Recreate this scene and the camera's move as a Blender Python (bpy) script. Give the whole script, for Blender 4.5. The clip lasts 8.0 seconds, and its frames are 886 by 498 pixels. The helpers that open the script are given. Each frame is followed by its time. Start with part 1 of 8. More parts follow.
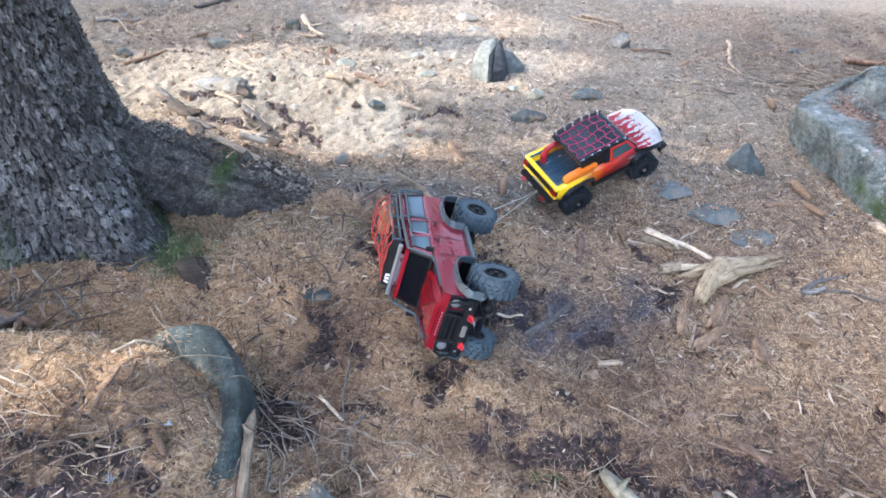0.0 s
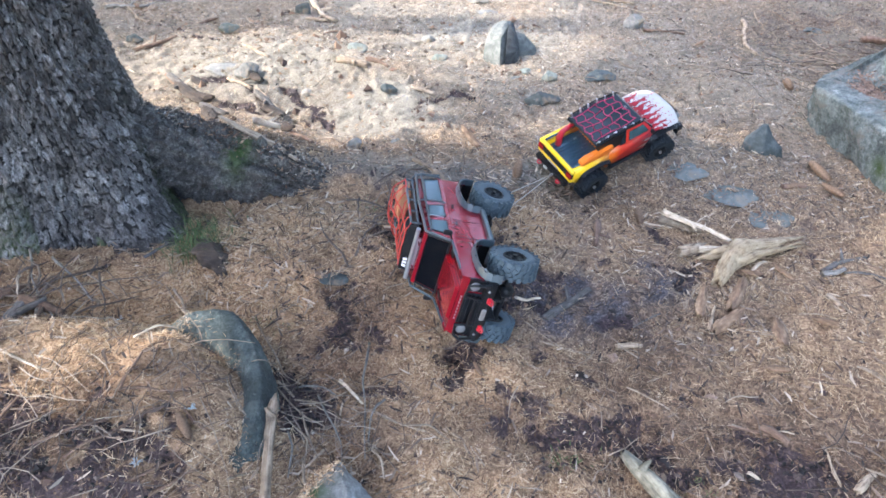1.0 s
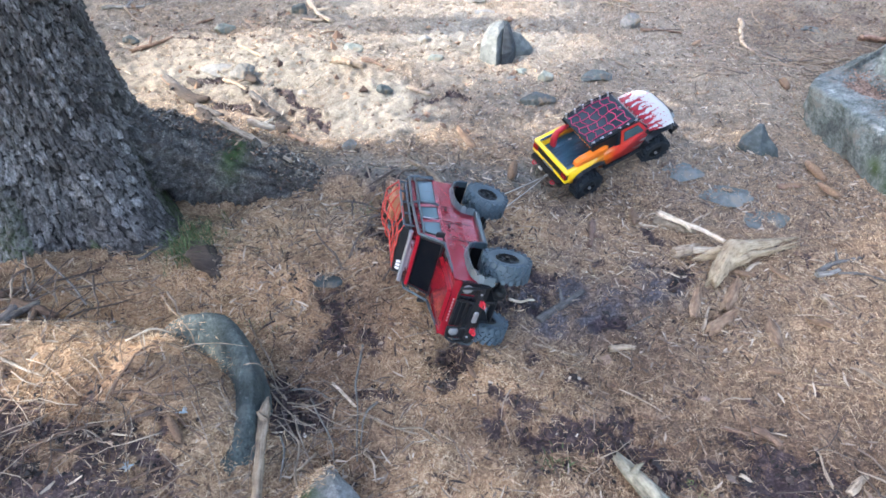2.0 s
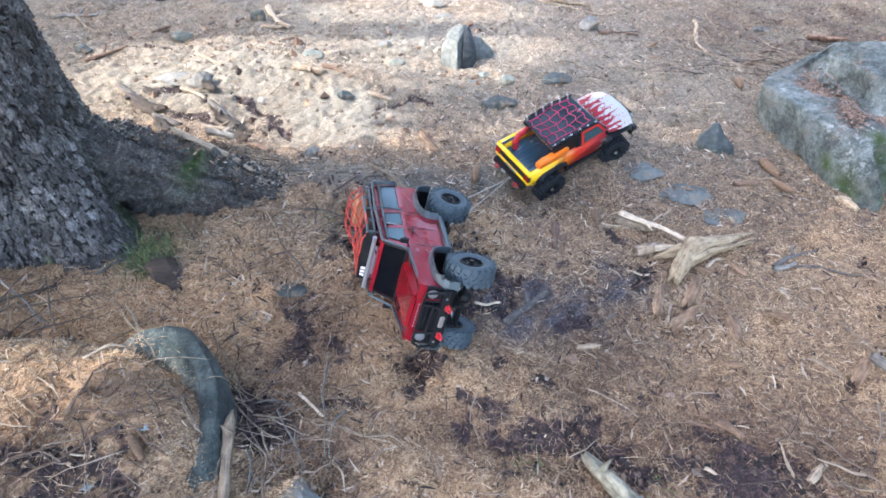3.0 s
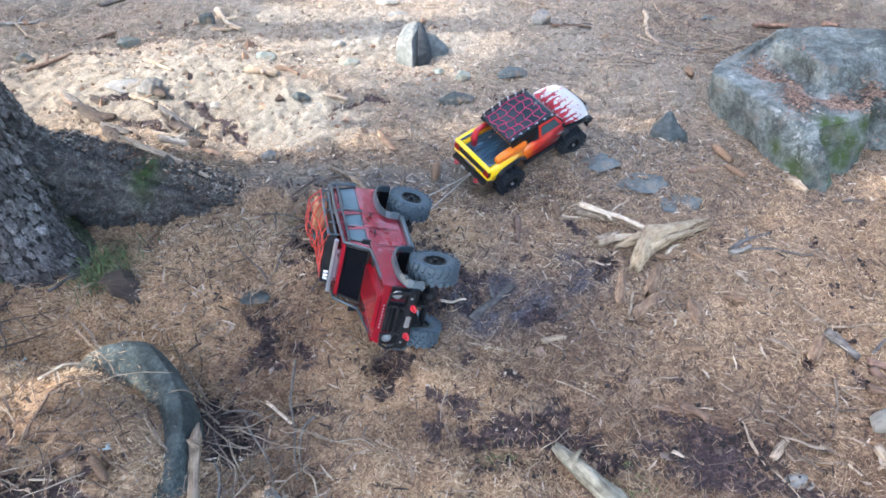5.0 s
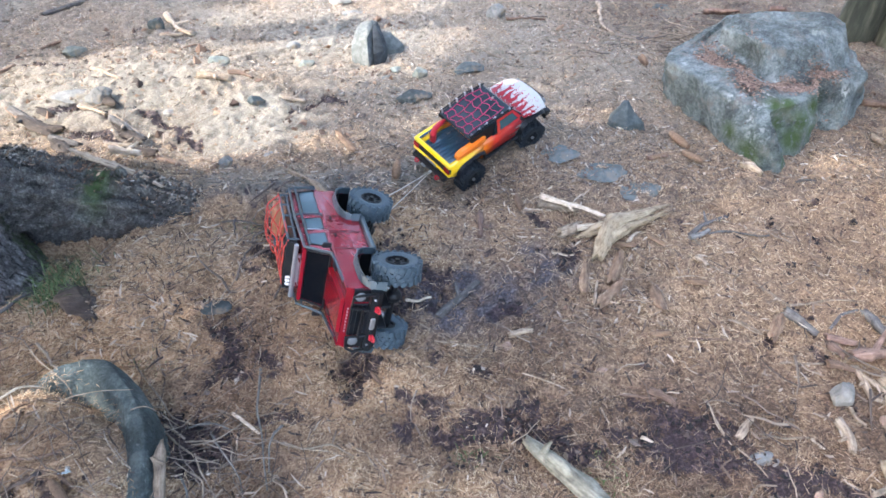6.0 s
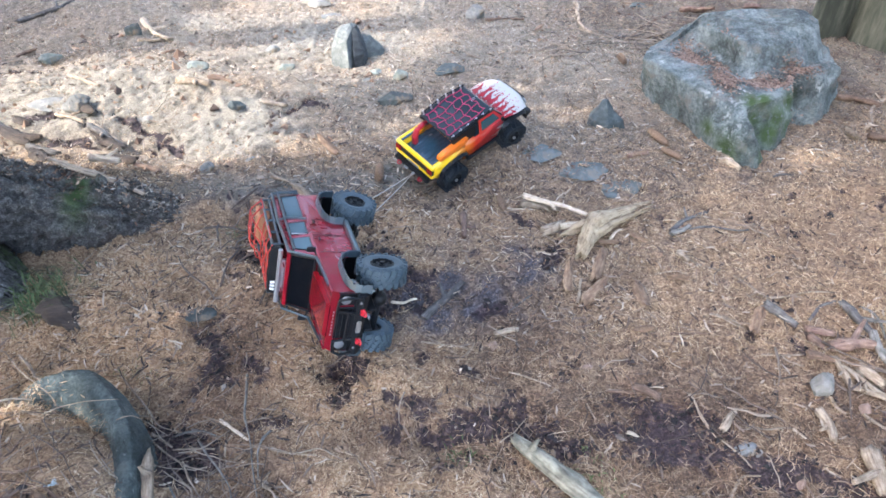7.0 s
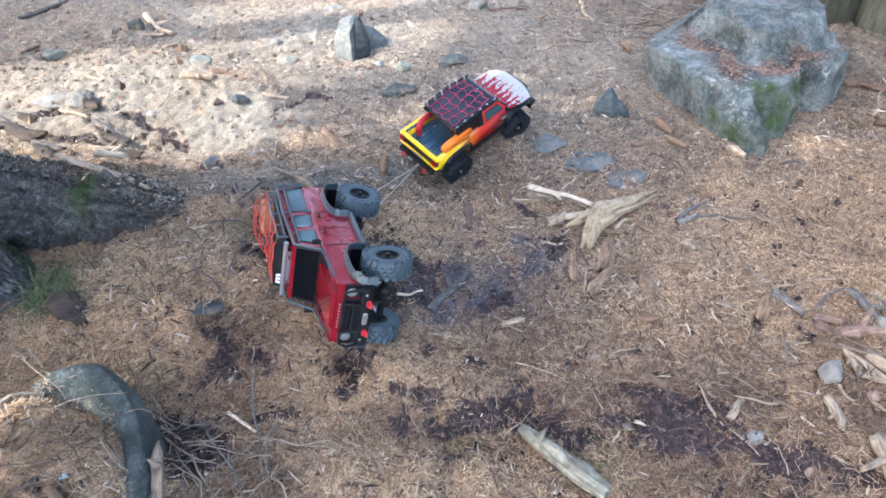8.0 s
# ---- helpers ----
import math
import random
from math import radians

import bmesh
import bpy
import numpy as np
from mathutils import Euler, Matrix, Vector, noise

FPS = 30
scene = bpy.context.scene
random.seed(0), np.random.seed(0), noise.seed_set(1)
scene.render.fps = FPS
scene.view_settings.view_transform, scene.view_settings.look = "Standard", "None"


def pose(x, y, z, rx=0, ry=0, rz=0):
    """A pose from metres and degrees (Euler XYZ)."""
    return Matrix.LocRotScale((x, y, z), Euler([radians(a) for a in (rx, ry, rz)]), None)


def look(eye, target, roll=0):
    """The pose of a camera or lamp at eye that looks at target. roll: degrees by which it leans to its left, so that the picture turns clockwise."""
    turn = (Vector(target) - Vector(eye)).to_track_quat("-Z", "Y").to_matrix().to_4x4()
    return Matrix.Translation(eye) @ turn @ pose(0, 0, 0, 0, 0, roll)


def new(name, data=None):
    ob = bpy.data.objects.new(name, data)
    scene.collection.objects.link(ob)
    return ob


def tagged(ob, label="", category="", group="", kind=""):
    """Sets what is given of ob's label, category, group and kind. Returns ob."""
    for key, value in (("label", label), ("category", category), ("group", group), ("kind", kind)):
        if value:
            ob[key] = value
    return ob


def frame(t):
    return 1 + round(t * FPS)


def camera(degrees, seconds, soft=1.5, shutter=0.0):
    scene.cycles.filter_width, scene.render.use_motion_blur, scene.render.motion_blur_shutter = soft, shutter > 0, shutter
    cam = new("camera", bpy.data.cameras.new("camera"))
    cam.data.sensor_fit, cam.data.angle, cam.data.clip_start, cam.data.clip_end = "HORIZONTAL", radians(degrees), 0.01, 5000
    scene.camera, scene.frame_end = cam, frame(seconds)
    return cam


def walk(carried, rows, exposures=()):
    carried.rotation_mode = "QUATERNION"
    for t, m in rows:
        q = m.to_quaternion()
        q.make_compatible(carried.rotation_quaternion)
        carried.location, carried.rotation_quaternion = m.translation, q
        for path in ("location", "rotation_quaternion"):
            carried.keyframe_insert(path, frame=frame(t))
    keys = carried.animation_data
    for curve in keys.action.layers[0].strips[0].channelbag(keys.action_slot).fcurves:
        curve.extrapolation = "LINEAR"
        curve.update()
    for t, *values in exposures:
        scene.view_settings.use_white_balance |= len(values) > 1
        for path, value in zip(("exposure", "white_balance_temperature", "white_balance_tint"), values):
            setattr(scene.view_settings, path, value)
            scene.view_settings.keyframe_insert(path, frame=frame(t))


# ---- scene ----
cam = camera(68.9, 8.0, 1.65)

PATH = [
    (0, (0.049, 0.22, 1.306), (-0.13, 1.797, 0.088), 1.9),
    (0.5, (0.034, 0.219, 1.298), (-0.146, 1.788, 0.07), 1.7),
    (1, (0.021, 0.217, 1.297), (-0.176, 1.763, 0.045), 1.0),
    (1.2, (0.027, 0.217, 1.303), (-0.178, 1.759, 0.046), 0.8),
    (2.3, (0.044, 0.23, 1.307), (-0.147, 1.774, 0.051), 0.7),
    (2.5, (0.047, 0.23, 1.31), (-0.119, 1.78, 0.057), 0.8),
    (3, (0.054, 0.232, 1.306), (-0.052, 1.793, 0.06), 1.3),
    (3.5, (0.058, 0.235, 1.31), (0.005, 1.8, 0.067), 1.8),
    (4, (0.053, 0.234, 1.308), (0.028, 1.8, 0.065), 1.8),
    (4.5, (0.054, 0.236, 1.308), (0.042, 1.799, 0.06), 1.5),
    (4.7, (0.056, 0.237, 1.308), (0.048, 1.798, 0.059), 1.3),
    (5.8, (0.078, 0.246, 1.306), (0.144, 1.799, 0.048), 0.5),
    (6, (0.082, 0.248, 1.306), (0.175, 1.799, 0.047), 0.3),
    (6.5, (0.083, 0.246, 1.309), (0.21, 1.794, 0.049), 0.1),
    (7, (0.083, 0.243, 1.313), (0.223, 1.792, 0.055), 0.1),
    (7.5, (0.081, 0.242, 1.309), (0.22, 1.787, 0.046), -0.2),
    (8, (0.083, 0.242, 1.31), (0.205, 1.777, 0.034), -0.9),
]
walk(cam, [(t, look(eye, target, roll)) for t, eye, target, roll in PATH], ((0, 3.99, 6330, 11), (8, 3.99, 6330, 11)))

# ---- sky, sun, exposure ----
SUN_TRAVEL = Vector((0.97, 0.2, -0.92)).normalized()  # from over the tree, high in the side of the clearing
world = bpy.data.worlds.new("sky")
scene.world = world
world.use_nodes = True
wn = world.node_tree
sky = wn.nodes.new("ShaderNodeTexSky")
sky.sky_type, sky.sun_disc = "NISHITA", False
sky.sun_elevation = math.asin(-SUN_TRAVEL.z)
sky.sun_rotation = math.atan2(-SUN_TRAVEL.x, -SUN_TRAVEL.y)
sky.air_density, sky.dust_density, sky.ozone_density = 1.0, 3.6, 0.85
wn.links.new(sky.outputs[0], wn.nodes["Background"].inputs[0])
wn.nodes["Background"].inputs[1].default_value = 0.13
sun_data = bpy.data.lights.new("sun", "SUN")
sun_data.energy, sun_data.angle, sun_data.color = 0.63, radians(0.53), (1.0, 0.97, 0.92)
sun = new("sun", sun_data)
sun.matrix_world = SUN_TRAVEL.to_track_quat("-Z", "Y").to_matrix().to_4x4()


# ---- materials ----
def graph(name):
    m = bpy.data.materials.new(name)
    m.use_nodes = True
    t = m.node_tree
    return m, t, t.nodes["Principled BSDF"]


def node(t, kind, **values):
    n = t.nodes.new(kind)
    for key, value in values.items():
        n.inputs[key.replace("_", " ")].default_value = value
    return n


def ramp(t, fac, stops):
    r = t.nodes.new("ShaderNodeValToRGB")
    el = r.color_ramp.elements
    while len(el) < len(stops):
        el.new(0.5)
    for e, (p, c) in zip(el, stops):
        e.position, e.color = p, (*c, 1)
    t.links.new(fac, r.inputs[0])
    return r.outputs[0]


def mixed(t, fac, a, b, how="MIX"):
    m = t.nodes.new("ShaderNodeMix")
    m.data_type, m.blend_type = "RGBA", how
    for socket, value in ((m.inputs[0], fac), (m.inputs[6], a), (m.inputs[7], b)):
        if isinstance(value, (int, float)):
            socket.default_value = value
        elif isinstance(value, tuple):
            socket.default_value = (*value, 1)
        else:
            t.links.new(value, socket)
    return m.outputs[2]


def calc(t, how, a, b=0.0, c=0.0):
    m = t.nodes.new("ShaderNodeMath")
    m.operation = how
    for socket, value in zip(m.inputs, (a, b, c)):
        if isinstance(value, (int, float)):
            socket.default_value = value
        else:
            t.links.new(value, socket)
    return m.outputs[0]


def noise_of(t, where, scale, detail=4.0, rough=0.6, distort=0.0):
    n = node(t, "ShaderNodeTexNoise", Scale=scale, Detail=detail, Roughness=rough, Distortion=distort)
    t.links.new(where, n.inputs["Vector"])
    return n.outputs["Fac"]


def bumped(t, bsdf, height, strength, distance):
    b = node(t, "ShaderNodeBump", Strength=strength, Distance=distance)
    t.links.new(height, b.inputs["Height"])
    t.links.new(b.outputs[0], bsdf.inputs["Normal"])


def natural(name, dark, mid, light, scale, rough=0.85, bump=0.5, depth=0.004, stain=None, stretch=(1, 1, 1)):
    """Wood, bark, stone or soil: two scales of noise, a stain, relief, and a shade of its own for each object."""
    m, t, b = graph(name)
    tc = t.nodes.new("ShaderNodeTexCoord")
    mp = node(t, "ShaderNodeMapping", Scale=stretch)
    t.links.new(tc.outputs["Object"], mp.inputs[0])
    where = mp.outputs[0]
    fine, broad = noise_of(t, where, scale, 6, 0.65), noise_of(t, where, scale * 0.17, 3, 0.5, 0.4)
    both = calc(t, "ADD", calc(t, "MULTIPLY", fine, 0.6), calc(t, "MULTIPLY", broad, 0.4))
    col = ramp(t, both, [(0.33, dark), (0.5, mid), (0.67, light)])
    info = t.nodes.new("ShaderNodeObjectInfo")
    hsv = node(t, "ShaderNodeHueSaturation")
    t.links.new(calc(t, "MULTIPLY_ADD", info.outputs["Random"], 0.5, 0.75), hsv.inputs["Value"])
    t.links.new(col, hsv.inputs["Color"])
    col = hsv.outputs[0]
    if stain:
        s = ramp(t, noise_of(t, where, scale * 0.3, 5, 0.7), [(0.52, (0, 0, 0)), (0.64, (1, 1, 1))])
        col = mixed(t, s, col, stain)
    t.links.new(col, b.inputs["Base Color"])
    b.inputs["Roughness"].default_value = rough
    bumped(t, b, fine, bump, depth)
    return m


def paint(name, color, rough=0.3, metal=0.0, coat=0.0, dirt=0.25, gloss=0.5, wavy=0.0):
    """Painted or moulded plastic with dust and scuffs."""
    m, t, b = graph(name)
    tc = t.nodes.new("ShaderNodeTexCoord")
    dust = ramp(t, noise_of(t, tc.outputs["Object"], 28, 6, 0.7), [(0.48, (0, 0, 0)), (0.75, (1, 1, 1))])
    fac = calc(t, "MULTIPLY", dust, dirt)
    t.links.new(mixed(t, fac, color, (0.22, 0.16, 0.11)), b.inputs["Base Color"])
    t.links.new(calc(t, "MULTIPLY_ADD", fac, 0.5, rough), b.inputs["Roughness"])
    b.inputs["Metallic"].default_value = metal
    b.inputs["Specular IOR Level"].default_value = gloss
    b.inputs["Coat Weight"].default_value = coat
    b.inputs["Coat Roughness"].default_value = 0.06
    ripple = calc(t, "MULTIPLY_ADD", noise_of(t, tc.outputs["Object"], 220, 2), 0.06, calc(t, "MULTIPLY", noise_of(t, tc.outputs["Object"], 22, 2), wavy))
    bumped(t, b, ripple, 1.0, 0.001)
    return m


def grained(name, dark, mid, light, crack=(0.03, 0.022, 0.018), streak=230.0, bump=0.6):
    """Weathered wood: streaks along the limb, dry cracks and blotches, a shade of its own for each piece."""
    m, t, b = graph(name)
    around, along = t.nodes.new("ShaderNodeAttribute"), t.nodes.new("ShaderNodeAttribute")
    around.attribute_name, along.attribute_name = "around", "along"
    flat = t.nodes.new("ShaderNodeCombineXYZ")
    t.links.new(around.outputs["Fac"], flat.inputs[0])
    t.links.new(calc(t, "MULTIPLY", along.outputs["Fac"], 0.11), flat.inputs[1])
    tc = t.nodes.new("ShaderNodeTexCoord")
    lines = noise_of(t, flat.outputs[0], streak, 5, 0.7)
    broad = noise_of(t, tc.outputs["Object"], 38, 5, 0.65)
    both = calc(t, "ADD", calc(t, "MULTIPLY", lines, 0.55), calc(t, "MULTIPLY", broad, 0.45))
    col = ramp(t, both, [(0.36, dark), (0.49, mid), (0.64, light)])
    info = t.nodes.new("ShaderNodeObjectInfo")
    hsv = node(t, "ShaderNodeHueSaturation")
    t.links.new(calc(t, "MULTIPLY_ADD", info.outputs["Random"], 0.55, 0.72), hsv.inputs["Value"])
    t.links.new(col, hsv.inputs["Color"])
    gaps = ramp(t, lines, [(0.3, (0.9, 0.9, 0.9)), (0.41, (0, 0, 0))])
    t.links.new(mixed(t, gaps, hsv.outputs[0], crack), b.inputs["Base Color"])
    b.inputs["Roughness"].default_value = 0.88
    bumped(t, b, calc(t, "ADD", lines, calc(t, "MULTIPLY", broad, 0.6)), bump, 0.004)
    return m


PALE = grained("weathered_wood", (0.12, 0.085, 0.058), (0.26, 0.198, 0.14), (0.43, 0.35, 0.262))
BLEACHED = grained("bleached_wood", (0.27, 0.2, 0.138), (0.47, 0.38, 0.28), (0.64, 0.555, 0.44), (0.1, 0.07, 0.05))
BROWN = grained("brown_wood", (0.06, 0.038, 0.026), (0.145, 0.09, 0.06), (0.27, 0.18, 0.125))
RED_BARK = grained("reddish_bark", (0.085, 0.05, 0.038), (0.18, 0.112, 0.083), (0.3, 0.205, 0.158))
DARKWOOD = grained("dark_wood", (0.038, 0.034, 0.032), (0.1, 0.09, 0.083), (0.2, 0.185, 0.17), (0.012, 0.011, 0.01))
GREYWOOD = grained("grey_wood", (0.08, 0.073, 0.064), (0.17, 0.157, 0.138), (0.3, 0.28, 0.25))
CHIP = natural("bark_flake", (0.06, 0.034, 0.021), (0.2, 0.124, 0.075), (0.42, 0.3, 0.195), 70, bump=0.8, stretch=(0.35, 1.6, 1))
CONE = natural("spruce_cone_scales", (0.1, 0.06, 0.04), (0.23, 0.145, 0.09), (0.35, 0.235, 0.155), 90)
GREY = natural("grey_stone", (0.085, 0.086, 0.082), (0.155, 0.155, 0.147), (0.26, 0.258, 0.245), 45, 0.8, stain=(0.2, 0.16, 0.11))
DARK = natural("dark_stone", (0.02, 0.028, 0.029), (0.05, 0.064, 0.065), (0.11, 0.13, 0.128), 45, 0.75, stain=(0.16, 0.12, 0.08))
GREEN = natural("greenish_stone", (0.1, 0.115, 0.1), (0.18, 0.2, 0.175), (0.3, 0.32, 0.28), 45, 0.8, stain=(0.2, 0.17, 0.12))
PALE_STONE = natural("pale_stone", (0.18, 0.165, 0.145), (0.29, 0.268, 0.235), (0.42, 0.39, 0.35), 40, 0.85)
WHITE_STONE = natural("whitish_stone", (0.12, 0.114, 0.1), (0.195, 0.185, 0.165), (0.29, 0.278, 0.25), 40, 0.9, stain=(0.22, 0.19, 0.15))
FLAT = natural("slate_stone", (0.08, 0.092, 0.088), (0.136, 0.153, 0.147), (0.21, 0.228, 0.218), 35, 0.9, stain=(0.2, 0.175, 0.14))
# near-black colour that stands in for shadow in the pale rock's cleft
CLEFT_SHADE = natural("black_stone", (0.01, 0.0115, 0.0125), (0.026, 0.029, 0.031), (0.065, 0.069, 0.07), 40, 0.9)
SUNROCK = natural("chalky_stone", (0.06, 0.066, 0.06), (0.112, 0.12, 0.111), (0.2, 0.206, 0.193), 40, 0.9, 0.9, 0.008)
BROWN_STONE = natural("brown_stone", (0.14, 0.09, 0.07), (0.25, 0.17, 0.13), (0.36, 0.27, 0.22), 50)
LICHEN = natural("pale_lichen", (0.22, 0.27, 0.28), (0.36, 0.42, 0.44), (0.5, 0.56, 0.58), 120, 0.9)
GRASS = natural("grass", (0.045, 0.07, 0.022), (0.1, 0.145, 0.045), (0.2, 0.25, 0.1), 60, 0.7)


def bark_material():
    """Scaly spruce bark: plates and cracks from the mesh, grey weathered faces, brown crevices."""
    m, t, b = graph("spruce_bark")
    where = t.nodes.new("ShaderNodeTexCoord").outputs["Object"]
    fac = {}
    for name in ("plate", "tone", "moss"):
        a = t.nodes.new("ShaderNodeAttribute")
        a.attribute_name = name
        fac[name] = a.outputs["Fac"]
    squash = node(t, "ShaderNodeMapping", Scale=(1.0, 1.0, 0.45))
    t.links.new(where, squash.inputs[0])
    fine = noise_of(t, squash.outputs[0], 150, 7, 0.75)
    broad = noise_of(t, where, 9, 5, 0.65)
    face = calc(t, "ADD", calc(t, "MULTIPLY", fac["tone"], 0.3), calc(t, "ADD", calc(t, "MULTIPLY", fine, 0.75), calc(t, "MULTIPLY", broad, 0.3)))
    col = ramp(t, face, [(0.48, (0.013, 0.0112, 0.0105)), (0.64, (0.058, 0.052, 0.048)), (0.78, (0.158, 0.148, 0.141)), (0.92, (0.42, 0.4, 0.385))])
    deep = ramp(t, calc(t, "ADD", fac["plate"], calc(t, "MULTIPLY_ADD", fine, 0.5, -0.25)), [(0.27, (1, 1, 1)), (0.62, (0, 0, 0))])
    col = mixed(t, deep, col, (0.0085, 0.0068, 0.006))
    spread = calc(t, "MULTIPLY", fac["moss"], ramp(t, noise_of(t, where, 55, 5, 0.7), [(0.38, (0, 0, 0)), (0.55, (1, 1, 1))]))
    col = mixed(t, spread, col, (0.085, 0.14, 0.03))
    t.links.new(col, b.inputs["Base Color"])
    b.inputs["Roughness"].default_value = 0.9
    bumped(t, b, fine, 0.9, 0.007)
    return m


def boulder_material(name, dark, mid, light, top, blotch=(0.2, 0.15, 0.11), shares=(0.22, 0.38, 0.4)):
    """Grey rock with speckle, lichen and brown stains; moss and pale scrapes where the mesh says so."""
    m, t, b = graph(name)
    where = t.nodes.new("ShaderNodeTexCoord").outputs["Object"]
    grain, fine, broad = noise_of(t, where, 160, 5, 0.7), noise_of(t, where, 42, 9, 0.78), noise_of(t, where, 7, 5, 0.6, 0.5)
    tone = calc(t, "ADD", calc(t, "MULTIPLY", grain, shares[0]), calc(t, "ADD", calc(t, "MULTIPLY", fine, shares[1]), calc(t, "MULTIPLY", broad, shares[2])))
    col = ramp(t, tone, [(0.4, dark), (0.48, mid), (0.55, light), (0.65, top)])
    col = mixed(t, ramp(t, noise_of(t, where, 13, 5, 0.65), [(0.54, (0, 0, 0)), (0.66, (0.75, 0.75, 0.75))]), col, blotch)
    spots = ramp(t, noise_of(t, where, 75, 3, 0.6), [(0.64, (0, 0, 0)), (0.7, (0.35, 0.35, 0.35))])
    col = mixed(t, spots, col, top)
    for key, tint, scale, lo in (("moss", (0.044, 0.084, 0.016), 45, 0.36), ("scrape", (0.5, 0.52, 0.51), 38, 0.52)):
        a = t.nodes.new("ShaderNodeAttribute")
        a.attribute_name = key
        spread = calc(t, "MULTIPLY", a.outputs["Fac"], ramp(t, noise_of(t, where, scale, 5, 0.7), [(lo, (0, 0, 0)), (lo + 0.1, (1, 1, 1))]))
        col = mixed(t, calc(t, "MINIMUM", spread, 1.0), col, tint)
    t.links.new(col, b.inputs["Base Color"])
    b.inputs["Roughness"].default_value = 0.82
    bumped(t, b, calc(t, "ADD", fine, calc(t, "ADD", broad, calc(t, "MULTIPLY", grain, 0.4))), 1.0, 0.014)
    return m


def floor_material():
    """Needle litter over dark soil, pale dry dirt and grey dust by the mesh's own masks, which also carry painted shade
    and glare.
    """
    m, t, b = graph("forest_floor")
    tc = t.nodes.new("ShaderNodeTexCoord")
    where = tc.outputs["Object"]
    masks = []
    for name in ("soil", "dirt", "rust", "damp", "mud"):
        a = t.nodes.new("ShaderNodeAttribute")
        a.attribute_name = name
        masks.append(a.outputs["Fac"])
    fine = noise_of(t, where, 140, 8, 0.75)
    middle = noise_of(t, where, 34, 7, 0.75)
    broad = noise_of(t, where, 3.5, 4, 0.6)
    both = calc(t, "ADD", calc(t, "MULTIPLY", fine, 0.66), calc(t, "MULTIPLY", middle, 0.34))
    litter = ramp(t, both, [(0.36, (0.02, 0.013, 0.0105)), (0.46, (0.118, 0.078, 0.053)), (0.55, (0.345, 0.238, 0.15)), (0.66, (0.64, 0.48, 0.315))])
    litter = mixed(t, calc(t, "MULTIPLY", ramp(t, broad, [(0.46, (0, 0, 0)), (0.62, (1, 1, 1))]), ramp(t, middle, [(0.4, (0.5, 0.5, 0.5)), (0.6, (0.05, 0.05, 0.05))])), litter, (0.1, 0.075, 0.066))
    rusty = ramp(t, both, [(0.35, (0.045, 0.022, 0.013)), (0.49, (0.4, 0.245, 0.135)), (0.64, (0.76, 0.535, 0.33))])
    col = mixed(t, masks[2], litter, rusty)
    dry = ramp(t, both, [(0.35, (0.049, 0.041, 0.034)), (0.44, (0.182, 0.161, 0.13)), (0.54, (0.275, 0.248, 0.2)), (0.66, (0.394, 0.366, 0.308))])
    col = mixed(t, masks[1], col, dry)
    # darker litter and painted shade pull the floor's colour down
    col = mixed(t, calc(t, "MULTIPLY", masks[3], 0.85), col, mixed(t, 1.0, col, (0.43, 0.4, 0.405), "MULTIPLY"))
    darker = ramp(t, both, [(0.34, (0.014, 0.012, 0.0145)), (0.5, (0.058, 0.051, 0.058)), (0.64, (0.225, 0.203, 0.214))])
    col = mixed(t, calc(t, "MINIMUM", calc(t, "MULTIPLY", masks[4], 1.2), 1.0), col, darker)
    black = ramp(t, both, [(0.32, (0.012, 0.0078, 0.0098)), (0.5, (0.043, 0.028, 0.034)), (0.66, (0.16, 0.113, 0.114))])
    broken = noise_of(t, where, 75, 5, 0.7)
    ragged = calc(t, "MULTIPLY_ADD", masks[0], 2.3, calc(t, "MULTIPLY_ADD", broken, -2.4, 0.35))
    col = mixed(t, calc(t, "MULTIPLY", calc(t, "MAXIMUM", calc(t, "MINIMUM", ragged, 1.0), 0.0), 0.92), col, black)
    t.links.new(col, b.inputs["Base Color"])
    b.inputs["Roughness"].default_value = 0.95
    bumped(t, b, both, 0.9, 0.012)
    return m


def scatter_material(name, stops, rough=0.8):
    """Loose needles and flakes, each with a shade of its own."""
    m, t, b = graph(name)
    g = t.nodes.new("ShaderNodeNewGeometry")
    col = ramp(t, g.outputs["Random Per Island"], stops)
    # loose bits take the same darkening and painted shade as the floor
    darker = t.nodes.new("ShaderNodeAttribute")
    darker.attribute_name = "damp"
    t.links.new(mixed(t, calc(t, "MULTIPLY", darker.outputs["Fac"], 0.85), col, mixed(t, 1.0, col, (0.43, 0.4, 0.405), "MULTIPLY")), b.inputs["Base Color"])
    b.inputs["Roughness"].default_value = rough
    return m


FLOOR = floor_material()
BARK = bark_material()
BOULDER = boulder_material("boulder_rock", (0.026, 0.034, 0.034), (0.088, 0.109, 0.108), (0.195, 0.228, 0.227), (0.4, 0.432, 0.43), (0.18, 0.165, 0.145))
ROOT_BARK = boulder_material("earthy_root_bark", (0.012, 0.0105, 0.0098), (0.055, 0.05, 0.047), (0.14, 0.132, 0.122), (0.36, 0.35, 0.325), (0.085, 0.06, 0.048), (0.36, 0.52, 0.12))
BLUISH = boulder_material("pale_grey_stone", (0.1, 0.105, 0.1), (0.17, 0.178, 0.172), (0.27, 0.282, 0.276), (0.42, 0.43, 0.42), (0.2, 0.185, 0.155))
SEALED = boulder_material("greenish_rock", (0.018, 0.028, 0.028), (0.048, 0.066, 0.064), (0.1, 0.128, 0.124), (0.3, 0.325, 0.31), (0.11, 0.125, 0.115))
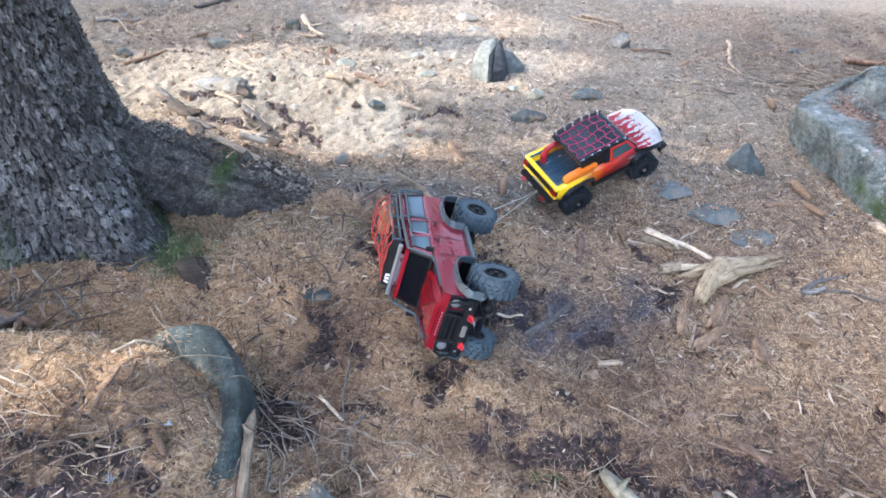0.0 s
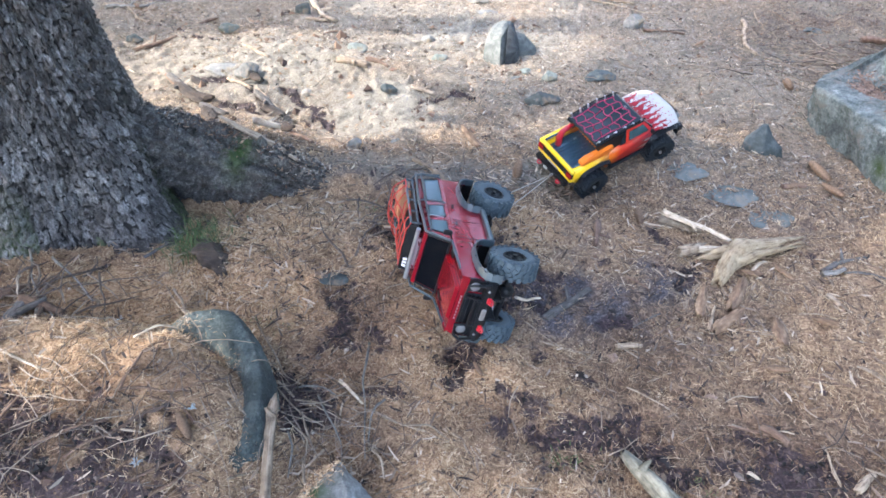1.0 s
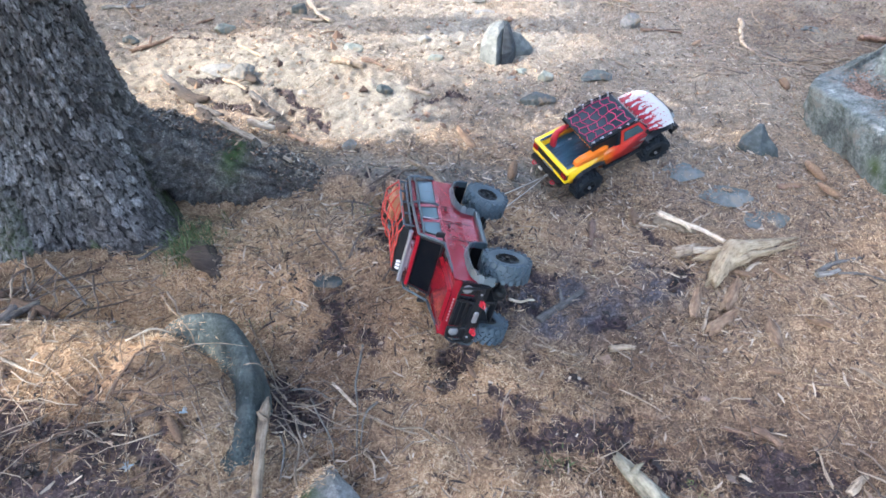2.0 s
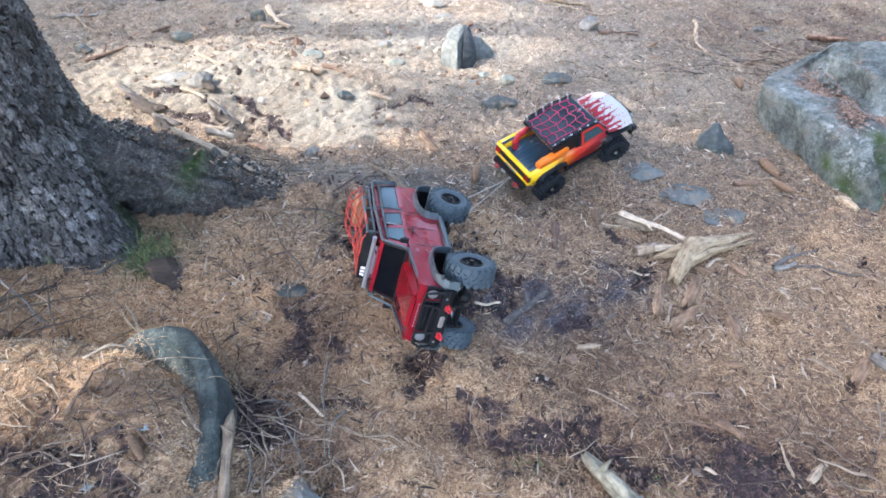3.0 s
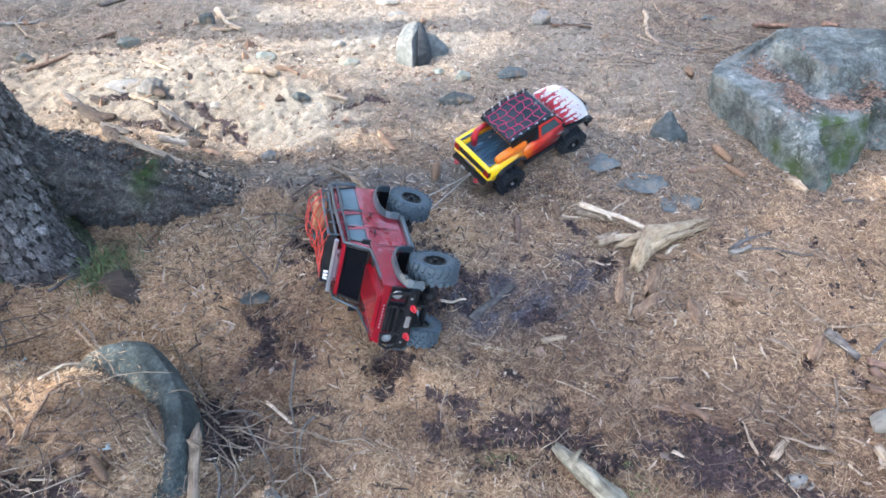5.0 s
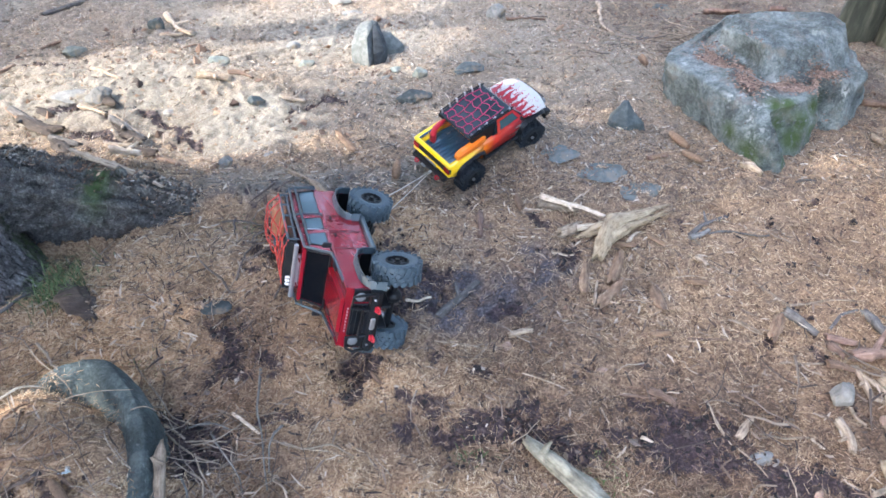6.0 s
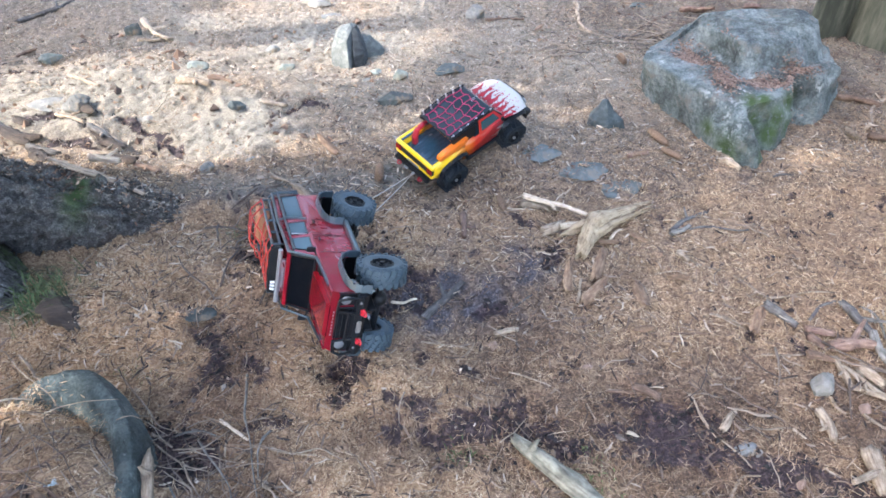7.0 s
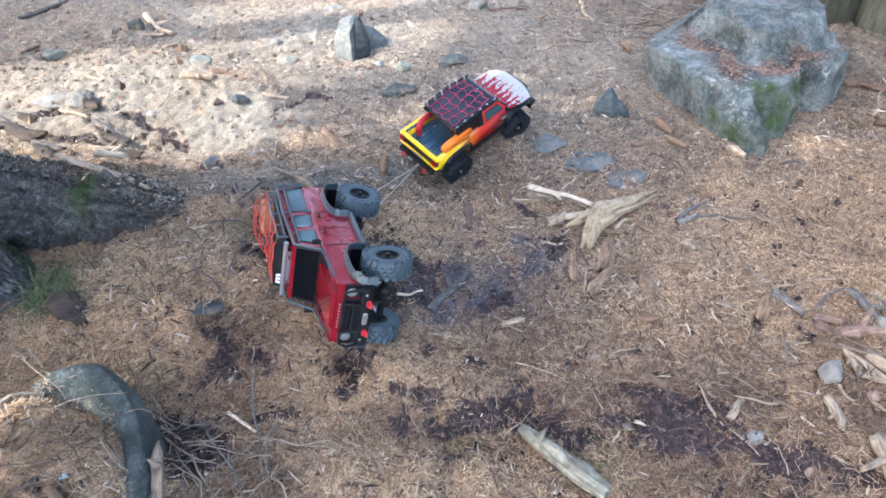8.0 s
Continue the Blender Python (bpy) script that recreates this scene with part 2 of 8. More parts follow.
NEEDLES = scatter_material("dry_needles", [(0.0, (0.07, 0.036, 0.019)), (0.3, (0.2, 0.117, 0.063)), (0.55, (0.42, 0.276, 0.156)), (0.8, (0.64, 0.455, 0.274)), (1.0, (0.82, 0.665, 0.455))])
FLAKES = scatter_material("bark_crumbs", [(0.0, (0.05, 0.03, 0.022)), (0.5, (0.17, 0.1, 0.065)), (0.8, (0.3, 0.19, 0.12)), (0.97, (0.42, 0.31, 0.21)), (1.0, (0.7, 0.62, 0.5))])
DRY_CLODS = scatter_material("dry_clods", [(0.0, (0.06, 0.043, 0.033)), (0.35, (0.14, 0.106, 0.081)), (0.75, (0.24, 0.192, 0.152)), (1.0, (0.37, 0.313, 0.257))])
FAR_BITS = scatter_material("bark_and_leaf_bits", [(0.0, (0.052, 0.041, 0.034)), (0.4, (0.152, 0.124, 0.1)), (0.75, (0.28, 0.24, 0.197)), (0.95, (0.4, 0.356, 0.3)), (1.0, (0.55, 0.5, 0.43))])
TWIGS = scatter_material("dry_twigs", [(0.0, (0.05, 0.036, 0.029)), (0.5, (0.14, 0.104, 0.08)), (1.0, (0.33, 0.265, 0.2))])
CHIPS = scatter_material("wood_splinters", [(0.0, (0.03, 0.02, 0.016)), (0.4, (0.13, 0.087, 0.062)), (0.78, (0.31, 0.232, 0.168)), (1.0, (0.62, 0.52, 0.4))])
LEAVES = scatter_material("reddish_leaf_litter", [(0.0, (0.06, 0.038, 0.03)), (0.4, (0.19, 0.122, 0.093)), (0.8, (0.28, 0.19, 0.145)), (1.0, (0.4, 0.3, 0.235))])
SOIL_CRUMBS = scatter_material("dark_soil_crumbs", [(0.0, (0.009, 0.006, 0.006)), (0.55, (0.035, 0.024, 0.023)), (0.93, (0.1, 0.07, 0.06)), (1.0, (0.3, 0.24, 0.19))])
FOLIAGE = scatter_material("spruce_foliage", [(0.0, (0.02, 0.045, 0.018)), (1.0, (0.055, 0.1, 0.035))])

RED = paint("candy_red_paint", (0.3, 0.011, 0.026), 0.22, 0.5, 0.6, 0.1, 0.45, 3.0)
BLACK = paint("black_plastic", (0.008, 0.0095, 0.012), 0.42, 0.0, 0.0, 0.05, 0.22)
FLARE = paint("slate_black_plastic", (0.036, 0.056, 0.068), 0.36, 0.0, 0.0, 0.04, 0.5)
# the rubber's colour includes a bluish sky sheen
RUBBER = paint("tyre_rubber", (0.05, 0.075, 0.092), 0.6, 0.0, 0.0, 0.03, 0.4)
# tyre rubber again, darkened for the pickup's shaded wheels
SHADED_RUBBER = paint("black_tyre_rubber", (0.014, 0.019, 0.025), 0.7, 0.0, 0.0, 0.06, 0.25)
RIMS = paint("black_rim", (0.013, 0.016, 0.019), 0.5, 0.1, 0.0, 0.05, 0.3)
HOOK_RED = paint("red_hook_paint", (0.45, 0.015, 0.03), 0.3, 0.1, 0.5, 0.05)
NET_RED = paint("red_elastic_cord", (0.42, 0.04, 0.03), 0.6, 0.0, 0.0, 0.1)
NET_PINK = paint("crimson_elastic_cord", (0.42, 0.018, 0.085), 0.6, 0.0, 0.0, 0.1)
STEEL = paint("bare_metal", (0.6, 0.61, 0.62), 0.3, 0.9, 0.0, 0.15)
GREY_BAR = paint("grey_metal_tube", (0.33, 0.35, 0.37), 0.35, 0.6, 0.0, 0.15)
WHITE = paint("white_marks", (0.8, 0.8, 0.8), 0.5, 0.0, 0.0, 0.1)
CRATE = paint("tan_crate", (0.36, 0.15, 0.075), 0.6, 0.0, 0.0, 0.3)
ORANGE = paint("orange_plastic", (0.85, 0.2, 0.015), 0.45, 0.0, 0.1, 0.15)
TAILRED = paint("red_lamp_lens", (0.35, 0.01, 0.012), 0.15, 0.0, 1.0, 0.1)
BEDLINER = paint("blue_black_liner", (0.034, 0.082, 0.12), 0.25, 0.0, 0.8, 0.08)
ROPE = paint("winch_rope", (0.42, 0.4, 0.36), 0.8, 0.0, 0.0, 0.2)
LENS = paint("clear_lamp_lens", (0.17, 0.18, 0.19), 0.12, 0.0, 0.3, 0.1)
GLASS = paint("tinted_glass", (0.004, 0.005, 0.007), 0.1, 0.0, 0.0, 0.02, 0.12)
# black cab top, blue sky reflection mixed into its colour
CABTOP = paint("blue_black_gloss", (0.009, 0.019, 0.026), 0.34, 0.0, 0.0, 0.03, 0.28)
# side glass with the sky's reflection put into its base colour
SKYGLASS = paint("tinted_side_glass", (0.035, 0.078, 0.09), 0.12, 0.0, 0.3, 0.03, 0.5)


def flame_material():
    """Yellow tail fading over orange into red, with red flame tongues on the white bonnet."""
    m, t, b = graph("flame_paint")
    tc = t.nodes.new("ShaderNodeTexCoord")
    wob = node(t, "ShaderNodeTexNoise", Scale=28.0, Detail=2.0)
    t.links.new(tc.outputs["Object"], wob.inputs["Vector"])
    bend = node(t, "ShaderNodeVectorMath")
    bend.operation = "MULTIPLY_ADD"
    t.links.new(wob.outputs["Color"], bend.inputs[0])
    bend.inputs[1].default_value = (0.04, 0.014, 0.014)
    t.links.new(tc.outputs["Object"], bend.inputs[2])
    sep = t.nodes.new("ShaderNodeSeparateXYZ")
    t.links.new(bend.outputs[0], sep.inputs[0])
    x, y, z = sep.outputs
    tone = ramp(t, calc(t, "MULTIPLY_ADD", x, 1.8, 0.5), [(0.0, (0.92, 0.64, 0.008)), (0.24, (0.92, 0.52, 0.008)), (0.34, (0.85, 0.22, 0.01)), (0.46, (0.58, 0.03, 0.012)), (0.75, (0.6, 0.025, 0.05))])
    across = calc(t, "ADD", y, calc(t, "MULTIPLY", z, 1.2))
    tongue = calc(t, "POWER", calc(t, "DIVIDE", calc(t, "PINGPONG", across, 0.013), 0.013), 1.2)
    low = calc(t, "MULTIPLY", calc(t, "MAXIMUM", calc(t, "SUBTRACT", 0.19, z), 0.0), 1.1)
    edge = calc(t, "ADD", calc(t, "SUBTRACT", x, calc(t, "MULTIPLY_ADD", tongue, 0.085, 0.112)), low)
    white = ramp(t, calc(t, "MULTIPLY_ADD", edge, 60, 0.5), [(0.42, (0, 0, 0)), (0.58, (1, 1, 1))])
    lick = noise_of(t, bend.outputs[0], 44, 0.0, 0.5, 0.9)
    thin = calc(t, "LESS_THAN", calc(t, "ABSOLUTE", calc(t, "SUBTRACT", lick, 0.5)), calc(t, "MAXIMUM", calc(t, "MULTIPLY_ADD", edge, -1.0, 0.075), 0.0))
    white = calc(t, "MULTIPLY", white, calc(t, "SUBTRACT", 1.0, thin))
    rim = calc(t, "LESS_THAN", calc(t, "ABSOLUTE", edge), 0.004)
    col = mixed(t, white, tone, (0.8, 0.77, 0.74))
    col = mixed(t, calc(t, "MULTIPLY", rim, 0.85), col, (0.06, 0.02, 0.02))
    t.links.new(col, b.inputs["Base Color"])
    b.inputs["Roughness"].default_value = 0.28
    b.inputs["Coat Weight"].default_value = 0.6
    return m


FLAME = flame_material()

from mathutils.bvhtree import BVHTree


# ---- mesh helpers ----
def mesh_of(name, bm, material, smooth=True):
    me = bpy.data.meshes.new(name)
    bmesh.ops.recalc_face_normals(bm, faces=bm.faces)
    bm.to_mesh(me)
    bm.free()
    for p in me.polygons:
        p.use_smooth = smooth
    me.materials.append(material)
    return me


def part(name, bm, material, parent, label="", smooth=False):
    """Links a bmesh as one mesh object under a thing or a part."""
    ob = new(name, mesh_of(name, bm, material, smooth))
    ob.parent = parent
    if label:
        ob["label"] = label
    return ob


def arrays(name, verts, faces, material, smooth=True, **layers):
    """A mesh from arrays of places and faces with equal corners; layers: floats for each vertex."""
    verts, faces = np.asarray(verts, np.float32), np.asarray(faces, np.int32)
    n = faces.shape[1]
    me = bpy.data.meshes.new(name)
    me.vertices.add(len(verts))
    me.vertices.foreach_set("co", verts.ravel())
    me.loops.add(faces.size)
    me.loops.foreach_set("vertex_index", faces.ravel())
    me.polygons.add(len(faces))
    me.polygons.foreach_set("loop_start", np.arange(0, faces.size, n, dtype=np.int32))
    me.polygons.foreach_set("use_smooth", np.full(len(faces), smooth))
    me.update(calc_edges=True)
    for key, values in layers.items():
        a = me.attributes.new(key, "FLOAT", "POINT")
        a.data.foreach_set("value", np.asarray(values, np.float32).ravel())
    me.materials.append(material)
    return me


def grid_faces(rows, cols, wrap=False):
    r = np.arange(rows - 1)[:, None] * cols
    c = np.arange(cols if wrap else cols - 1)[None, :]
    d = (c + 1) % cols
    return np.stack([r + c, r + d, r + cols + d, r + cols + c], -1).reshape(-1, 4)


def block(bm, center, size, bevel=0.0, turn=(0, 0, 0)):
    made = bmesh.ops.create_cube(bm, size=1.0, matrix=pose(*center, *turn) @ Matrix.Diagonal((*size, 1)))
    if bevel:
        edges = {e for v in made["verts"] for e in v.link_edges}
        bmesh.ops.bevel(bm, geom=list(edges), offset=bevel, segments=1, affect="EDGES")
    return bm


def rod(bm, a, b, r, n=10, r2=None):
    a, b = Vector(a), Vector(b)
    d = b - a
    m = Matrix.Translation((a + b) / 2) @ d.to_track_quat("Z", "Y").to_matrix().to_4x4()
    bmesh.ops.create_cone(bm, cap_ends=True, segments=n, radius1=r, radius2=r if r2 is None else r2, depth=d.length, matrix=m)
    return bm


def tube(bm, points, r, n=8):
    """A bent tube through points; r is one radius or one for each point."""
    points = [Vector(p) for p in points]
    radii = r if isinstance(r, (list, tuple)) else [r] * len(points)
    rings, side = [], None
    for i, p in enumerate(points):
        d = (points[min(i + 1, len(points) - 1)] - points[max(i - 1, 0)]).normalized()
        side = d.orthogonal().normalized() if side is None else (side - d * side.dot(d)).normalized()
        up = d.cross(side)
        rings.append([bm.verts.new(p + radii[i] * (math.cos(a) * side + math.sin(a) * up)) for a in (k * math.tau / n for k in range(n))])
    for a, b in zip(rings, rings[1:]):
        for k in range(n):
            bm.faces.new((a[k], a[(k + 1) % n], b[(k + 1) % n], b[k]))
    bm.faces.new(rings[0][::-1])
    bm.faces.new(rings[-1])
    return bm


def slab(bm, outline, half, bevel=0.0, center=0.0):
    """A side outline of (x, z) points drawn out across y to +-half, or to half(z)."""
    width = half if callable(half) else (lambda z: half)
    sides = [[bm.verts.new((x, center + s * width(z), z)) for x, z in outline] for s in (1, -1)]
    bm.faces.new(sides[0])
    bm.faces.new(sides[1][::-1])
    n = len(outline)
    for k in range(n):
        bm.faces.new((sides[0][k], sides[1][k], sides[1][(k + 1) % n], sides[0][(k + 1) % n]))
    if bevel:
        bm.edges.ensure_lookup_table()
        edges = {e for f in bm.faces if len(f.verts) == n for e in f.edges if set(e.verts) <= set(sides[0]) | set(sides[1])}
        bmesh.ops.bevel(bm, geom=list(edges), offset=bevel, segments=2, affect="EDGES", clamp_overlap=True)
    return bm


def pane(bm, corners, thick):
    """A flat plate with the given four or more corners, thick along its normal."""
    corners = [Vector(c) for c in corners]
    n = (corners[1] - corners[0]).cross(corners[2] - corners[0]).normalized() * thick
    a = [bm.verts.new(c) for c in corners]
    b = [bm.verts.new(c + n) for c in corners]
    bm.faces.new(a[::-1])
    bm.faces.new(b)
    for k in range(len(a)):
        bm.faces.new((a[k], a[(k + 1) % len(a)], b[(k + 1) % len(a)], b[k]))
    return bm


# ---- the forest floor ----
def lattice(x, y, cell, seed):
    """Smooth value noise, -1 to 1, on a square lattice of that cell."""
    gx, gy = np.asarray(x, float) / cell, np.asarray(y, float) / cell
    ix, iy = np.floor(gx).astype(np.int64), np.floor(gy).astype(np.int64)
    fx, fy = gx - ix, gy - iy
    fx, fy = fx * fx * (3 - 2 * fx), fy * fy * (3 - 2 * fy)

    def val(a, b):
        n = (a * 374761393 + b * 668265263 + seed * 144665) & 0x7FFFFFFF
        n = ((n ^ (n >> 13)) * 1274126177) & 0x7FFFFFFF
        return ((n ^ (n >> 16)) & 0xFFFF) / 32767.5 - 1

    return (val(ix, iy) * (1 - fx) + val(ix + 1, iy) * fx) * (1 - fy) + (val(ix, iy + 1) * (1 - fx) + val(ix + 1, iy + 1) * fx) * fy


def hump(x, y, cx, cy, rx, ry, turn=0.0, power=2.0):
    """A rounded hump of height 1 over an ellipse; a higher power gives a flatter top."""
    c, s = math.cos(radians(turn)), math.sin(radians(turn))
    u, v = ((x - cx) * c + (y - cy) * s) / rx, (-(x - cx) * s + (y - cy) * c) / ry
    return np.exp(-((u * u + v * v) ** (power / 2)))


def land(x, y):
    """The height of the forest floor."""
    x, y = np.asarray(x, float), np.asarray(y, float)
    z = 0.018 * lattice(x, y, 0.55, 3) + 0.008 * lattice(x, y, 0.19, 4)
    z = z + 0.168 * hump(x, y, -0.93, 0.99, 0.462, 0.28, 5, 8)
    z = z + 0.06 * hump(x, y, -1.3, 1.35, 0.45, 0.32, 0, 3)
    z = z + 0.05 * hump(x, y, -0.62, 1.78, 0.28, 0.2, 20)
    z = z + 0.06 * hump(x, y, -1.2, 3.15, 0.5, 0.33) + 0.07 * hump(x, y, -0.62, 3.05, 0.33, 0.2) - 0.06 * hump(x, y, -0.78, 2.62, 0.26, 0.13, -15)
    z = z - 0.05 * hump(x, y, -0.1, 1.39, 0.06, 0.07) - 0.03 * hump(x, y, 0.15, 1.16, 0.2, 0.05, -25)
    z = z + 0.065 * hump(x, y, -0.29, 1.69, 0.11, 0.14) - 0.055 * hump(x, y, 0.3, 2.27, 0.17, 0.13) + 0.05 * hump(x, y, 0.44, 2.7, 0.2, 0.16)
    z = z + 0.06 * hump(x, y, -0.48, 2.14, 0.26, 0.085, 10) - 0.06 * hump(x, y, -1.0, 1.92, 0.13, 0.06, 8) + 0.08 * hump(x, y, -1.02, 2.33, 0.33, 0.13, -18)
    far = np.clip((np.hypot(x, y - 2) - 5) / 20, 0, 1)
    return z + far * 0.6 * lattice(x, y, 6.0, 9)


def blot(x, y, *spots):
    """0 to 1 inside ragged ellipses (cx, cy, rx, ry, turn)."""
    wx, wy = x + 0.05 * lattice(x, y, 0.09, 21) + 0.025 * lattice(x, y, 0.035, 23), y + 0.05 * lattice(x, y, 0.09, 22) + 0.025 * lattice(x, y, 0.035, 24)
    out = np.zeros_like(x)
    for cx, cy, rx, ry, turn in spots:
        out = np.maximum(out, hump(wx, wy, cx, cy, rx, ry, turn, 4))
    return out


def soil_shade_mask(x, y):
    """Bare dark soil in crisp ragged patches, and painted shade in the litter's gaps."""
    d = soil_shade_spots(x, y)
    # small random pockets put the shade between litter clumps into colour
    shade_pockets = ((lattice(x, y, 0.045, 78) + 0.6 * lattice(x, y, 0.019, 79) - 0.62) / 0.36).clip(0, 1) * 0.9 * (y < 2.2) * (1 - 0.6 * rust_mask(x, y))
    return np.maximum(shade_pockets, ((d * 0.85 + np.minimum(1, d * 2.5) * (0.5 * lattice(x, y, 0.042, 71) + 0.3 * lattice(x, y, 0.015, 72)) - 0.22) / 0.48).clip(0, 1))


def soil_shade_spots(x, y):
    """Where the litter is scraped away along the log, down the slope, round the wagon and at the root; also painted
    shade under the sunny hollow's ledges and on the mound.
    """
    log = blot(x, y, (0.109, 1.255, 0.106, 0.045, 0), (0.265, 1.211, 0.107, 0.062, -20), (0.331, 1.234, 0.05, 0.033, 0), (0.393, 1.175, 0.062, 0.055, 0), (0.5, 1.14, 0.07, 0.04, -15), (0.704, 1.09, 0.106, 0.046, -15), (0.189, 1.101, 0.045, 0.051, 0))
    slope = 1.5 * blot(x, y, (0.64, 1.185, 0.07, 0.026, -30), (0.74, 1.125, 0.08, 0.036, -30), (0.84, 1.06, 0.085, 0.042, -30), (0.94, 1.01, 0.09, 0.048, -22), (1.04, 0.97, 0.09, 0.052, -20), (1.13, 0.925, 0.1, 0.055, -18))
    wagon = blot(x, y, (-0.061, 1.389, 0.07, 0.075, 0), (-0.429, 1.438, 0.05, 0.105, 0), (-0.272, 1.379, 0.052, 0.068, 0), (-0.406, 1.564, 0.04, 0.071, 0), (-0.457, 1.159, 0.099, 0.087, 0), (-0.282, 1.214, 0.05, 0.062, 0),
                # this spot paints a soft shadow
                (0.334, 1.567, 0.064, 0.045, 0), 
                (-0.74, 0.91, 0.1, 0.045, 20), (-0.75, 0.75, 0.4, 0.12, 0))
    # the first spot paints a soft shadow beside the driftwood
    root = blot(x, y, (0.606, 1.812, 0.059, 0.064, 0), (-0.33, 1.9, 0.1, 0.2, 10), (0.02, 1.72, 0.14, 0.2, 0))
    # shadows under the hollow's ledges, put in as dark colour
    ledge_shade = 1.9 * blot(x, y, (-1.35, 2.85, 0.13, 0.03, -25), (-0.98, 2.78, 0.12, 0.03, -30), (-1.1, 2.6, 0.2, 0.03, 0), (-1.6, 3.35, 0.2, 0.03, 0), (-1.2, 2.75, 0.16, 0.028, -35), (-0.85, 2.66, 0.08, 0.022, -30), (-0.3, 2.9, 0.1, 0.024, 30))
    # the last three ellipses paint shade on the mound's near side
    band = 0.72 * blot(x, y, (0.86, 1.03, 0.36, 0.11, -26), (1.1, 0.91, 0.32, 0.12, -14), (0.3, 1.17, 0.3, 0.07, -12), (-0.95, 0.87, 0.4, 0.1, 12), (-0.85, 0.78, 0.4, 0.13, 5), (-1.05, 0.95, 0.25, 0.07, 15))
    return np.maximum(np.maximum(log, slope), np.maximum(np.maximum(wagon, root), np.maximum(ledge_shade, band)))


def mud_mask(x, y):
    """Trodden grey mud with little litter on it."""
    return blot(x, y, (0.223, 1.634, 0.214, 0.159, 10), (0.485, 1.762, 0.119, 0.125, 0), (0.252, 2.02, 0.111, 0.19, 0), (-0.097, 2.258, 0.182, 0.098, 0), (-0.45, 2.17, 0.28, 0.1, 8)) * (1 - 0.45 * ((y - 1.8) / 0.2).clip(0, 1)) * (0.8 + 0.5 * lattice(x, y, 0.06, 75) + 0.3 * lattice(x, y, 0.02, 76)).clip(0, 1)


def dark_shade_mask(x, y):
    """Darker litter and darker patches all over, with painted shade on the mound and at the far right."""
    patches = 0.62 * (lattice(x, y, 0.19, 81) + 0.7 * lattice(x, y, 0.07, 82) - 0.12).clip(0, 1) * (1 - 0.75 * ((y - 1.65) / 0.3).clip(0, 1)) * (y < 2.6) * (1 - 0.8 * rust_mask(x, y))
    # the ellipses at the far right and on the mound paint shade
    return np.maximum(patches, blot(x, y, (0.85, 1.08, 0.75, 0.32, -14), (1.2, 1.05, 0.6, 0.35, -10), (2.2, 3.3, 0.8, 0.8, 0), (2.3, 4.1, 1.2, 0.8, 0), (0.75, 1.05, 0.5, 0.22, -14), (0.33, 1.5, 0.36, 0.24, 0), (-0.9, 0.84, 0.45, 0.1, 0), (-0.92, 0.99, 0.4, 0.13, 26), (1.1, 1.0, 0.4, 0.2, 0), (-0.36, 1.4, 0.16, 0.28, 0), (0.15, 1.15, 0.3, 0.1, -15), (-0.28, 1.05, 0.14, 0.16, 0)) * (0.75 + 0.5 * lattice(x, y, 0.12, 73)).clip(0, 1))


def dirt_glare_mask(x, y):
    # greyer and paler with distance: washed-out sun glare put into the colour
    far = 0.8 * ((y - 2.3) / 0.7).clip(0, 1) * (0.8 + 0.4 * lattice(x, y, 0.25, 77)).clip(0, 1)
    return np.maximum(far, blot(x, y, (-1.3, 3.0, 0.75, 0.45, 0), (-0.6, 2.75, 0.4, 0.26, 10), (-0.2, 3.7, 0.6, 0.5, 0), (-0.35, 2.24, 0.33, 0.13, 8), (0.08, 2.3, 0.22, 0.1, 0)))


def rust_mask(x, y):
    return blot(x, y, (-0.1, 1.28, 0.3, 0.12, 0), (-0.72, 1.78, 0.25, 0.16, 20), (-1.0, 1.38, 0.4, 0.22, 0), (-0.72, 1.5, 0.4, 0.2, 0), (-0.85, 1.1, 0.3, 0.3, 0), (0.15, 1.95, 0.3, 0.14, 0), (0.0, 1.0, 0.3, 0.1, 0), (-0.2, 1.5, 0.12, 0.2, 0))


def spacing(lo, hi, step, reach):
    """Even steps between lo and hi, then ever longer ones out to the horizon."""
    mid = np.arange(lo, hi + step / 2, step)
    grow = [step]
    while sum(grow) < reach:
        grow.append(grow[-1] * 1.22)
    out = np.cumsum(grow)
    return np.concatenate([lo - out[::-1], mid, hi + out])


def crumb(x, y):
    """The litter's small lumps."""
    return 0.010 * lattice(x, y, 0.075, 31) + 0.008 * lattice(x, y, 0.03, 32)


